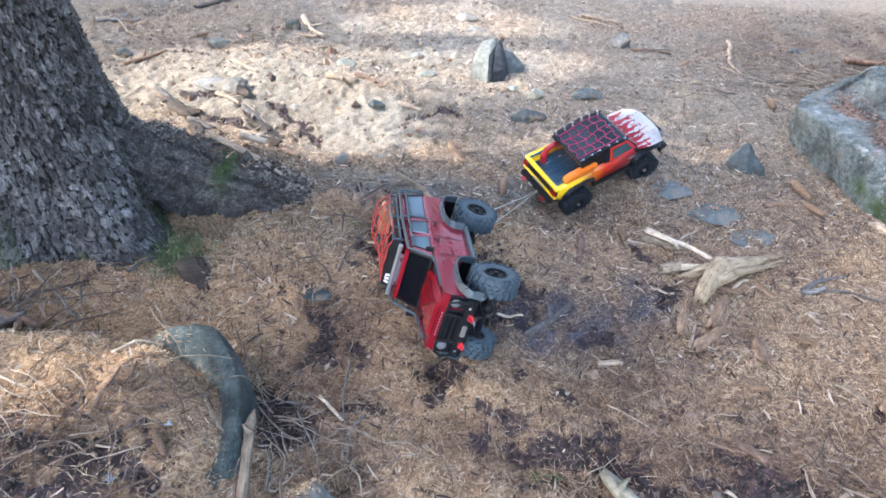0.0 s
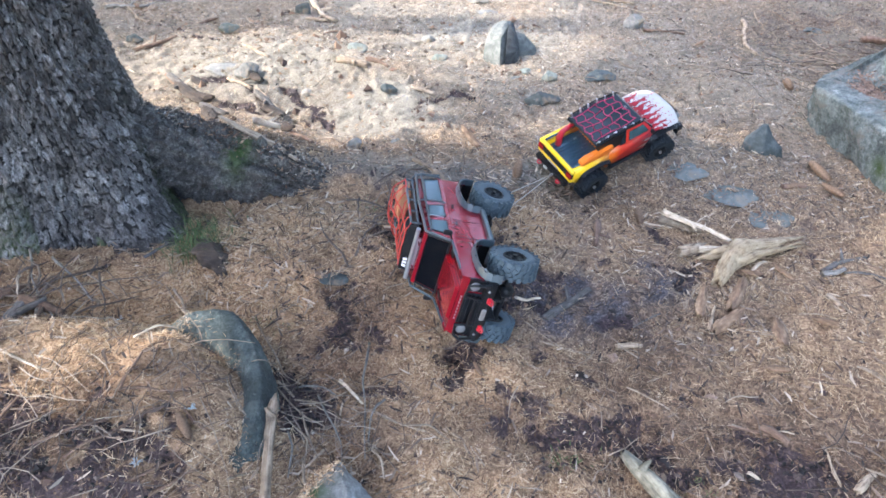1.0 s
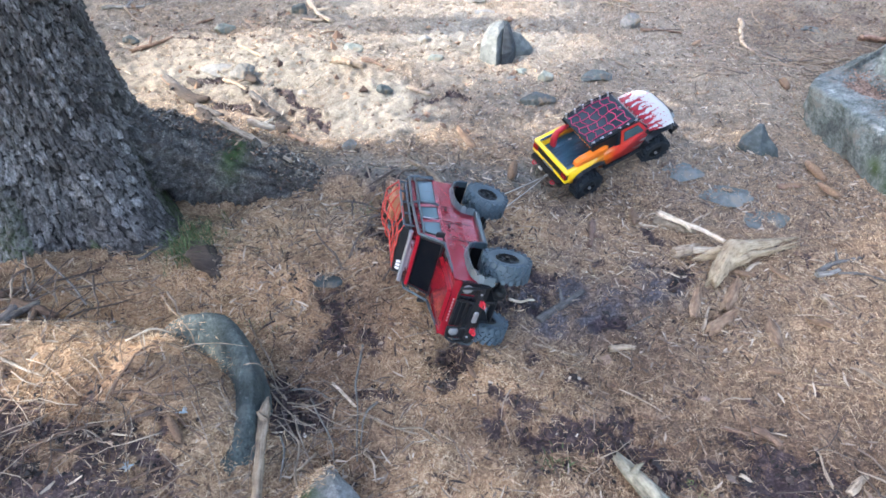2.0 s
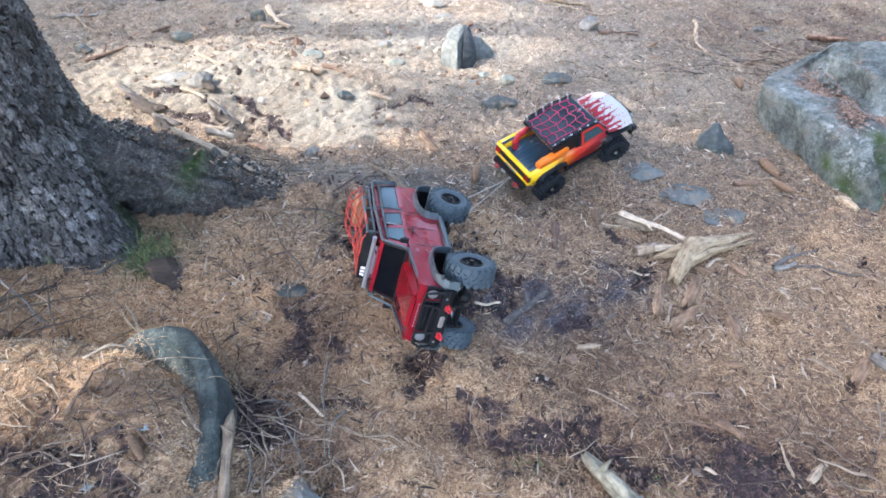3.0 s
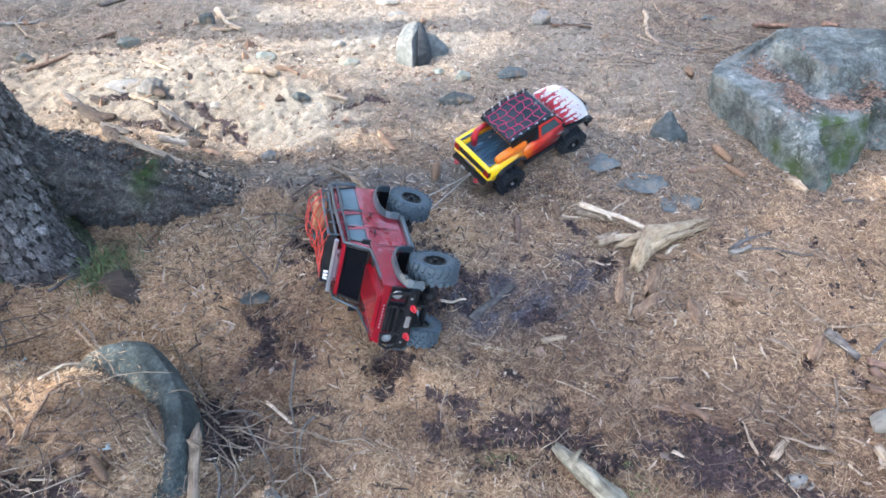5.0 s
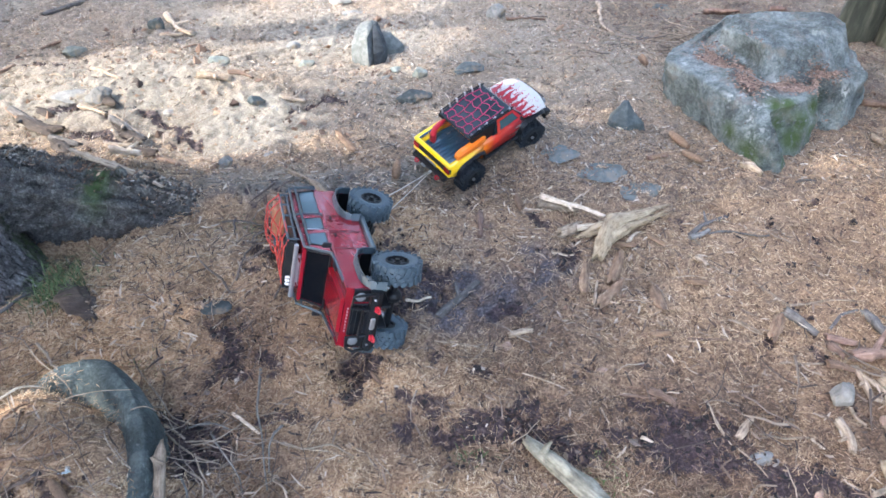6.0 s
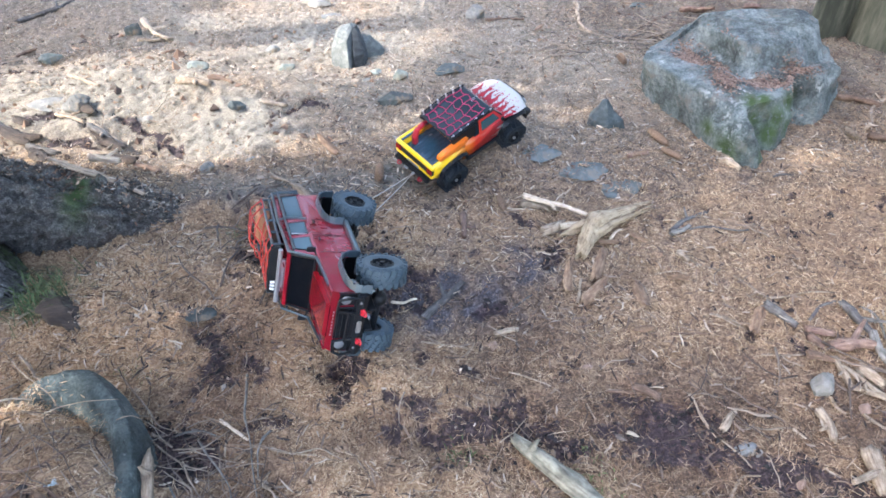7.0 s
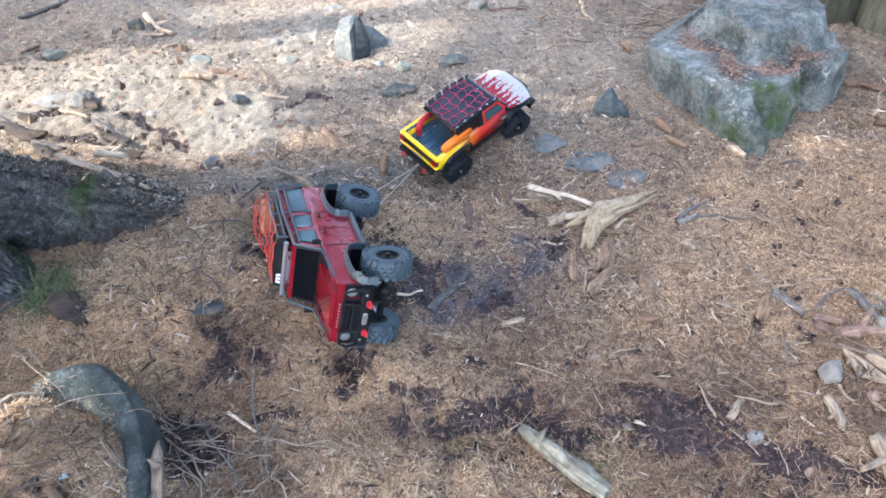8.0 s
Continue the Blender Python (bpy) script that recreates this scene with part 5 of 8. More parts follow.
# ---- red off-road wagon ----
def make_wagon():
    car = tagged(new("toy_wagon"), "candy-red scale model off-road wagon lying on its side", "model car", "model crawlers")
    sill, belt = 0.112, 0.212
    outline = [(-0.252, sill)] + arch_points(-0.162, 0.078, sill) + arch_points(0.160, 0.078, sill)[:7] + [(0.237, 0.14), (0.238, 0.19), (0.228, 0.205), (0.08, belt), (-0.252, belt)]
    part("body", slab(bmesh.new(), outline, lambda z: 0.094 - 0.004 * max(0, (z - 0.17) / 0.04), 0.005), RED, car, "candy-red painted body", False)
    # bonnet with a raised middle and sloping wings
    bm = slab(bmesh.new(), [(0.082, 0.205), (0.226, 0.2), (0.232, 0.207), (0.222, 0.214), (0.082, 0.221)], 0.052, 0.004)
    part("bonnet", bm, RED, car)
    for s in (-1, 1):
        part("bonnet_vent", block(bmesh.new(), (0.11, s * 0.072, 0.2125), (0.03, 0.018, 0.004), 0.001, (0, 2, 0)), BLACK, car)
    wide = lambda z: 0.093 - 0.009 * (z - 0.21) / 0.07
    part("cabin", slab(bmesh.new(), [(0.082, 0.208), (0.046, 0.28), (-0.246, 0.284), (-0.254, 0.208)], wide, 0.004), RED, car, "", False)
    bm = slab(bmesh.new(), [(0.056, 0.277), (0.05, 0.286), (-0.1, 0.291), (-0.246, 0.289), (-0.252, 0.28)], 0.086, 0.004)
    for s in (-1, 1):
        for k in range(3):
            block(bm, (-0.19 + 0.1 * k, s * 0.04, 0.2905), (0.08, 0.006, 0.003), 0.001)
    part("roof", bm, RED, car)
    # glazing: windscreen, three side panes each side, rear
    screen = lambda y, u: (0.083 - 0.036 * u, y, 0.208 + 0.072 * u)
    wind = part("windscreen", pane(bmesh.new(), [screen(-0.08, 0.16), screen(0.08, 0.16), screen(0.075, 0.9), screen(-0.075, 0.9)], 0.0022), GLASS, car, "dark tinted windscreen")
    bm = bmesh.new()
    for p, q in (((-0.086, 0.12), (0.086, 0.12)), ((0.086, 0.12), (0.08, 0.95)), ((0.08, 0.95), (-0.08, 0.95)), ((-0.08, 0.95), (-0.086, 0.12))):
        tube(bm, [Vector(screen(*p)) + Vector((0.002, 0, 0.001)), Vector(screen(*q)) + Vector((0.002, 0, 0.001))], 0.0035, 6)
    part("frame", bm, BLACK, wind)
    for s in (-1, 1):
        for x0, x1, slant in ((-0.012, 0.054, 0.02), (-0.09, -0.034, 0), (-0.238, -0.116, 0)):
            face = lambda x, z: (x, s * (wide(z) + 0.0006), z)
            corners = [face(x0, 0.221), face(x1, 0.221), face(x1 - slant, 0.264), face(x0, 0.264)]
            glass = part("side_window", pane(bmesh.new(), corners if s < 0 else corners[::-1], 0.0016), SKYGLASS, car, "side window with blue sky reflection in its colour")
            bm = bmesh.new()
            for p, q in zip(corners, corners[1:] + corners[:1]):
                tube(bm, [p, q], 0.0022, 6)
            if x1 - x0 > 0.1:
                tube(bm, [face((x0 + x1) / 2, 0.221), face((x0 + x1) / 2, 0.264)], 0.0018, 6)
            part("frame", bm, BLACK, glass)
        for x in (0.062, -0.02, -0.102):
            part("door_gap", block(bmesh.new(), (x, s * 0.0944, 0.165), (0.0016, 0.0012, 0.08)), BLACK, car)
        for x in (0.0, -0.085):
            part("door_handle", block(bmesh.new(), (x, s * 0.096, 0.195), (0.014, 0.005, 0.005), 0.001), BLACK, car)
        part("waist_rail", tube(bmesh.new(), [(0.23, s * 0.089, 0.206), (0.08, s * 0.0915, 0.211), (-0.25, s * 0.0915, 0.211)], 0.0028, 6), RED, car)
        mirror = part("mirror", block(tube(bmesh.new(), [(0.07, s * 0.09, 0.215), (0.074, s * 0.106, 0.224)], 0.0025, 6), (0.076, s * 0.111, 0.232), (0.008, 0.016, 0.024), 0.003), BLACK, car, "black wing mirror")
        # exoskeleton of tubes over the side
        part("roof_rail", tube(bmesh.new(), [(0.2, s * 0.088, 0.208), (0.092, s * 0.098, 0.22), (0.055, s * 0.092, 0.284), (-0.1, s * 0.093, 0.292), (-0.25, s * 0.092, 0.288), (-0.26, s * 0.097, 0.215)], 0.0038, 8), FLARE, car, "slate-grey cage tube")
        part("side_tube", tube(bmesh.new(), [(0.05, s * 0.0945, 0.27), (-0.1, s * 0.097, 0.273), (-0.252, s * 0.0945, 0.272)], 0.0032, 8), FLARE, car)
        for x in (-0.102, -0.248):
            part("cage_hoop", tube(bmesh.new(), [(x, s * 0.078, 0.296), (x, s * 0.092, 0.289), (x, s * 0.098, 0.27), (x, s * 0.0985, 0.24), (x, s * 0.096, 0.214)], 0.0034, 8), FLARE, car)
        part("window_trim", block(bmesh.new(), (-0.032, s * (wide(0.243) + 0.002), 0.243), (0.003, 0.003, 0.042), 0.001), STEEL, car, "bright metal window trim")
        part("rock_slider", block(bmesh.new(), (0.0, s * 0.1, 0.108), (0.165, 0.02, 0.012), 0.003), FLARE, car, "black rock slider step")
        for cx in (-0.162, 0.160):
            flare(car, cx, s, 0, 0.072, 0.08, 0.091, 0.111, sill + 0.001, FLARE)
            wheel_well(car, cx, 0.0755, sill, s, 0.02, 0.093)
        part("headlamp", lathe_lamp(0.238, s * 0.07, 0.17, 0.0135), LENS, car, "round clear headlamp")
        part("lamp_panel", block(bmesh.new(), (0.236, s * 0.072, 0.166), (0.006, 0.042, 0.05), 0.004), BLACK, car)
        part("spot_lamp", lathe_lamp(0.254, s * 0.07, 0.136, 0.004), LENS, car)
        part("tail_lamp", block(bmesh.new(), (-0.254, s * 0.08, 0.17), (0.004, 0.014, 0.03), 0.001), TAILRED, car)
        shackle(car, 0.256, s * 0.045, 0.13)
    # front: grille, plain marks along the bonnet's edge, bumper, winch, bull bar
    bm = block(bmesh.new(), (0.2385, 0, 0.166), (0.006, 0.1, 0.05), 0.003)
    for k in range(4):
        block(bm, (0.2425, 0, 0.15 + 0.011 * k), (0.003, 0.092, 0.004))
    part("grille", bm, BLACK, car)
    for k in range(8):
        part("mark", block(bmesh.new(), (0.2395, -0.035 + 0.01 * k, 0.197), (0.002, 0.004, 0.003)), GREY_BAR, car, "small whitish mark")
    bm = slab(bmesh.new(), [(0.234, 0.114), (0.248, 0.118), (0.256, 0.13), (0.252, 0.146), (0.234, 0.148)], 0.094, 0.003)
    part("front_bumper", bm, BLACK, car)
    part("winch", rod(block(bmesh.new(), (0.245, 0, 0.15), (0.016, 0.07, 0.01), 0.002), (0.247, -0.03, 0.154), (0.247, 0.03, 0.154), 0.007, 12), BLACK, car)
    part("fairlead", block(bmesh.new(), (0.258, 0, 0.134), (0.005, 0.036, 0.013), 0.003), STEEL, car, "bare metal winch fairlead")
    bm = bmesh.new()
    tube(bm, [(0.252, -0.086, 0.14), (0.258, -0.088, 0.172), (0.252, -0.08, 0.19), (0.252, -0.046, 0.194), (0.254, -0.04, 0.146)], 0.0038, 8)
    tube(bm, [(0.252, 0.086, 0.14), (0.258, 0.088, 0.172), (0.252, 0.08, 0.19), (0.252, 0.046, 0.194), (0.254, 0.04, 0.146)], 0.0038, 8)
    tube(bm, [(0.254, -0.046, 0.164), (0.256, 0.046, 0.164)], 0.0038, 8)
    part("bull_bar", bm, BLACK, car)
    part("rear_bumper", block(bmesh.new(), (-0.258, 0, 0.118), (0.02, 0.16, 0.018), 0.003), BLACK, car)
    # roof: light bar, rack, load under a red net
    part("light_bar", rod(block(bmesh.new(), (0.03, 0, 0.291), (0.008, 0.1, 0.01)), (0.035, -0.083, 0.3), (0.035, 0.083, 0.3), 0.006, 12), GREY_BAR, car, "grey metal light bar")
    rack = bmesh.new()
    for z in (0.297, 0.317):
        tube(rack, [(0.0, -0.078, z), (0.0, 0.078, z), (-0.235, 0.078, z), (-0.235, -0.078, z), (0.0, -0.078, z)], 0.0035, 8)
    for x in (0.0, -0.06, -0.12, -0.18, -0.235):
        for s in (-1, 1):
            tube(rack, [(x, s * 0.078, 0.288), (x, s * 0.078, 0.317)], 0.003, 6)
        tube(rack, [(x, -0.078, 0.297), (x, 0.078, 0.297)], 0.003, 6)
    part("roof_rack", rack, FLARE, car)
    board = part("rack_front_board", block(bmesh.new(), (0.008, 0, 0.307), (0.006, 0.15, 0.03), 0.002, (0, -20, 0)), BLACK, car)
    for k in range(3):
        part("mark", block(bmesh.new(), (0.0125, -0.058 + 0.011 * k, 0.309), (0.002, 0.007, 0.012), 0, (12 * k - 10, -20, 0)), WHITE, board, "whitish mark")
    part("load_box", block(bmesh.new(), (-0.198, 0.022, 0.316), (0.06, 0.09, 0.036), 0.006), CRATE, car, "tan box strapped on the roof rack")
    part("rack_floor", block(bmesh.new(), (-0.118, 0, 0.2985), (0.228, 0.15, 0.004), 0.001), BLACK, car, "black rack floor")
    part("load_box", block(bmesh.new(), (-0.055, -0.01, 0.311), (0.07, 0.1, 0.024), 0.005), BLACK, car, "dark flat box on the roof rack")

    def over(x, y):
        return 0.314 + 0.022 / (1 + math.exp((x + 0.15) * 90)) * max(0.0, 1 - (abs(y) / 0.08) ** 4) + 0.01 * max(0.0, 1 - (abs(y) / 0.08) ** 4)

    part("cargo_net", cord_net((-0.235, 0.0, 0.078), 6, 4, over, 0.002), NET_RED, car, "red elastic cargo net")
    underside(car, 0.235, 0.098)
    for x, turn in ((0.162, 12), (-0.162, 0)):
        for s in (-1, 1):
            wheel(car, pose(x, s * 0.102, 0.066, (4 if x > 0 else -3), 0, (0 if s > 0 else 180) + turn), 0.063, 0.05, 9, RIMS, BLACK, RUBBER)
    return car


def lathe_lamp(x, y, z, r):
    bm = bmesh.new()
    bmesh.ops.create_uvsphere(bm, u_segments=16, v_segments=10, radius=r, matrix=pose(x, y, z) @ Matrix.Diagonal((0.45, 1, 1, 1)))
    return bm


# ---- flame-painted pickup ----
def make_pickup():
    car = tagged(new("toy_pickup"), "flame-painted scale model pickup with a black roof standing on the litter", "model car", "model crawlers")
    sill, belt = 0.108, 0.186
    # nose and doors
    outline = [(-0.105, sill), (0.075, sill), (0.088, 0.15), (0.118, 0.18), (0.112, 0.2), (0.0, belt + 0.004), (-0.105, belt)]
    part("body", slab(bmesh.new(), outline, lambda z: 0.098 - 0.016 * max(0.0, (z - 0.165) / 0.04), 0.007), FLAME, car, "white bonnet with red flames, red doors", True)
    # a wide rounded bonnet sheet over dark inner wings
    bm = bmesh.new()
    rows = []
    for i in range(15):
        u = i / 14
        row = []
        for k in range(17):
            v = k / 8 - 1
            x = 0.098 + u * (0.162 - 0.016 * v * v)
            drop = 0.022 * u + 0.02 * abs(v) ** 5 + 0.03 * max(0.0, (u - 0.8) / 0.2) ** 2
            row.append(bm.verts.new((x, v * (0.095 + 0.008 * math.sin(math.pi * u)), 0.207 - drop + 0.004 * (abs(v) < 0.55))))
        rows.append(row)
    for a, b in zip(rows, rows[1:]):
        for k in range(16):
            bm.faces.new((a[k], b[k], b[k + 1], a[k + 1]))
    bmesh.ops.solidify(bm, geom=bm.faces[:], thickness=0.003)
    part("bonnet", bm, FLAME, car, "white bonnet with red flame tongues", True)
    part("inner_wing", slab(bmesh.new(), [(0.09, 0.13), (0.09, 0.195), (0.2, 0.184), (0.235, 0.165), (0.24, 0.12), (0.22, 0.115)], 0.072, 0.004), BLACK, car)
    # load bed: two side walls, floor with ribs, front wall, tail
    for s in (-1, 1):
        wall = [(-0.264, 0.128)] + [(-0.245, 0.12)] + arch_points(-0.162, 0.07, sill + 0.002) + [(-0.105, sill), (-0.105, belt), (-0.264, belt)]
        part("bed_side", slab(bmesh.new(), wall, 0.011, 0.004, s * 0.087), FLAME, car, "yellow to orange bed side", True)
        part("bed_rail", block(bmesh.new(), (-0.185, s * 0.079, belt - 0.006), (0.15, 0.006, 0.02), 0.002), BEDLINER, car)
    part("tailgate", block(block(bmesh.new(), (-0.265, 0, 0.178), (0.016, 0.196, 0.018), 0.005), (-0.265, 0, 0.136), (0.018, 0.196, 0.02), 0.005), FLAME, car, "yellow tail frame", True)
    part("tail_panel", block(bmesh.new(), (-0.266, 0, 0.157), (0.012, 0.19, 0.028), 0.002), BLACK, car, "dark band across the tail")
    liner = part("bed_liner", block(bmesh.new(), (-0.152, 0, 0.145), (0.215, 0.158, 0.008)), BEDLINER, car, "ribbed blue-black bed liner")
    for k in range(11):
        part("rib", block(bmesh.new(), (-0.152, -0.07 + 0.014 * k, 0.151), (0.21, 0.006, 0.005), 0.0012), BEDLINER, liner)
    # black cab top, red door frames, glass
    wide = lambda z: 0.092 - 0.02 * (z - 0.186) / 0.07
    part("cab", slab(bmesh.new(), [(0.105, 0.196), (0.05, 0.25), (-0.03, 0.256), (-0.045, 0.25), (-0.05, 0.186)], wide, 0.005), CABTOP, car, "black cab top")
    part("roof", slab(bmesh.new(), [(0.055, 0.249), (0.045, 0.256), (-0.05, 0.262), (-0.165, 0.25), (-0.168, 0.244), (-0.05, 0.255)], 0.08, 0.002), CABTOP, car)
    screen = lambda y, u: (0.106 - 0.056 * u, y, 0.196 + 0.055 * u)
    part("windscreen", pane(bmesh.new(), [screen(-0.078, 0.1), screen(0.078, 0.1), screen(0.066, 0.95), screen(-0.066, 0.95)], 0.002), REFLECTION_SCREEN, car, "windscreen with a pinkish reflection in its colour")
    for s in (-1, 1):
        face = lambda x, z, o=0.0: (x, s * (wide(z) + o), z)
        corners = [face(-0.03, 0.186, 0.001), face(0.1, 0.19, 0.001), face(0.052, 0.247, 0.001), face(-0.03, 0.247, 0.001)]
        part("door_frame", pane(bmesh.new(), corners if s < 0 else corners[::-1], 0.002), FLAME, car, "red door frame")
        corners = [face(-0.018, 0.2, 0.0035), face(0.074, 0.203, 0.0035), face(0.046, 0.238, 0.0035), face(-0.018, 0.238, 0.0035)]
        part("side_window", pane(bmesh.new(), corners if s < 0 else corners[::-1], 0.0015), SKYGLASS, car, "dark side window with sky reflection in its colour")
        part("cage_side", slab(bmesh.new(), [(-0.045, 0.186), (-0.045, 0.252), (-0.165, 0.246), (-0.17, 0.238), (-0.135, 0.186)], 0.003, 0.001, s * 0.08), BLACK, car, "black canopy side")
        part("mirror", block(bmesh.new(), (0.08, s * 0.104, 0.205), (0.01, 0.014, 0.016), 0.003), BLACK, car)
        part("rock_slider", block(bmesh.new(), (0.0, s * 0.098, 0.102), (0.17, 0.014, 0.012), 0.003), BLACK, car)
        part("tail_lamp", block(bmesh.new(), (-0.2735, s * 0.082, 0.157), (0.004, 0.026, 0.022), 0.001), TAILRED, car, "red tail lamp")
        part("headlamp", lathe_lamp(0.247, s * 0.068, 0.165, 0.012), LENS, car)
        for cx in (-0.162, 0.162):
            flare(car, cx, s, 0, 0.062, 0.073, 0.09, 0.108, sill + 0.002, BLACK)
        shackle(car, -0.285, s * 0.055, 0.112, -1)
        for x, z in ((0.03, 0.256), (-0.008, 0.258), (-0.045, 0.26), (-0.085, 0.257), (-0.12, 0.254), (-0.158, 0.25)):
            part("net_hook", rod(bmesh.new(), (x, s * 0.073, z), (x, s * 0.079, z + 0.015), 0.0036, 8), STEEL, car, "shiny net hook")
        part("side_rail", tube(bmesh.new(), [(0.05, s * 0.076, 0.262), (-0.05, s * 0.08, 0.27), (-0.165, s * 0.079, 0.256)], 0.003, 8), BLACK, car)
    part("rear_bumper", slab(bmesh.new(), [(-0.268, 0.1), (-0.288, 0.104), (-0.29, 0.122), (-0.268, 0.126)], 0.085, 0.003), BLACK, car)
    part("hitch", block(rod(bmesh.new(), (-0.285, -0.02, 0.112), (-0.3, -0.02, 0.112), 0.005, 10), (-0.292, 0.02, 0.112), (0.008, 0.02, 0.008), 0.002), STEEL, car, "bare metal hitch")
    part("tail_plate", block(bmesh.new(), (-0.276, 0, 0.138), (0.004, 0.06, 0.008), 0.001), GREY_BAR, car, "grey metal plate")
    part("front_bumper", slab(bmesh.new(), [(0.24, 0.1), (0.266, 0.106), (0.27, 0.125), (0.24, 0.132)], 0.1, 0.004), BLACK, car)
    bm = tube(bmesh.new(), [(0.262, -0.06, 0.12), (0.266, -0.05, 0.158), (0.266, 0.05, 0.158), (0.262, 0.06, 0.12)], 0.004, 8)
    part("bull_bar", bm, BLACK, car)
    part("grille", block(bmesh.new(), (0.246, 0, 0.155), (0.008, 0.11, 0.03), 0.002), BLACK, car)

    def over(x, y):
        return 0.266 - 0.1 * max(0.0, -0.05 - x) + 0.005 * math.cos(x * 30) * max(0.0, 1 - (abs(y) / 0.08) ** 4)

    part("roof_badge", lathe(bmesh.new(), [(0.0, 0.0), (0.006, 0.0), (0.009, 0.001), (0.009, 0.003), (0.0, 0.003)], 20), STEEL, car, "small round pale badge").matrix_basis = pose(0.022, 0.0, 0.2605)
    part("cargo_net", cord_net((-0.16, 0.012, 0.064), 5, 4, over, 0.0015), NET_PINK, car, "crimson elastic cargo net over the roof")
    # on the bed: an orange recovery board on the side rail and a red bottle in the corner
    bm = slab(bmesh.new(), [(-0.232, 0.194), (-0.226, 0.186), (-0.115, 0.188), (-0.093, 0.196), (-0.089, 0.212), (-0.102, 0.221), (-0.205, 0.216), (-0.229, 0.206)], 0.0125, 0.004, -0.082)
    for k in range(5):
        block(bm, (-0.2 + 0.02 * k, -0.094, 0.203), (0.008, 0.004, 0.014), 0.001)
    part("recovery_board", bm, ORANGE, car, "bright orange recovery board")
    bm = tube(bmesh.new(), [(-0.21, 0.06, 0.15), (-0.212, 0.06, 0.185), (-0.2, 0.062, 0.208), (-0.17, 0.064, 0.216), (-0.15, 0.066, 0.214)], [0.012, 0.013, 0.011, 0.009, 0.006], 12)
    part("red_bottle", bm, HOOK_RED, car, "glossy red fire bottle")
    underside(car, 0.23, 0.094)
    for x, turn in ((0.162, -8), (-0.162, 0)):
        for s in (-1, 1):
            wheel(car, pose(x, s * 0.098, 0.057, 0, 0, (0 if s > 0 else 180) + turn), 0.06, 0.047, 6, RIMS, STEEL, SHADED_RUBBER)
    return car


# windscreen whose pinkish reflection is painted as base colour
REFLECTION_SCREEN = paint("hazy_screen", (0.62, 0.34, 0.34), 0.12, 0.0, 1.0, 0.1)


wagon = make_wagon()
wagon.matrix_basis = pose(0.039, 1.657, 0.109, 75.6, -3.4, -75.8)
pickup = make_pickup()
pickup.matrix_basis = pose(0.365, 2.479, -0.001, 15.8, -10.6, 38.1)


def rope(name, a, b, sag):
    bm = tube(bmesh.new(), [Vector(a).lerp(Vector(b), k / 8) - Vector((0, 0, sag * math.sin(math.pi * k / 8))) for k in range(9)], 0.0016, 6)
    return tagged(new(name, mesh_of(name, bm, ROPE)), "thin grey winch rope stretched between the model cars", "rope", "winch ropes")


bpy.context.view_layer.update()
hitch = pickup.matrix_basis @ Vector((-0.29, -0.02, 0.112))
rope("winch_rope", hitch, wagon.matrix_basis @ Vector((-0.2, 0.05, 0.09)), 0.004)
rope("winch_rope", hitch, wagon.matrix_basis @ Vector((-0.12, 0.03, 0.08)), 0.006)


# ---- loose things on the floor ----
KIND = {"weathered_wood": "weathered grey-brown stick on the litter", "bleached_wood": "pale bleached stick on the litter", "brown_wood": "brown bark-covered stick on the litter",
        "reddish_bark": "reddish strip of bark on the litter", "dark_wood": "dark damp stick on the litter", "grey_wood": "grey weathered branch on the litter"}
STONE = {"grey_stone": "grey stone half sunk in the litter", "dark_stone": "dark grey stone half sunk in the litter", "greenish_stone": "greenish-grey stone in the litter", "pale_stone": "pale stone lying in dry dirt",
         "whitish_stone": "whitish stone lying on the litter", "slate_stone": "flat blue-grey stone flush with the litter", "chalky_stone": "chalky pale stone lying in the sun", "brown_stone": "small brown stone on the litter"}
TWIG = {"weathered_wood": "thin weathered brown twig in a tangle", "bleached_wood": "short bleached twig in a tangle", "grey_wood": "bent grey twig arching over dark soil"}
count = random.Random(17)


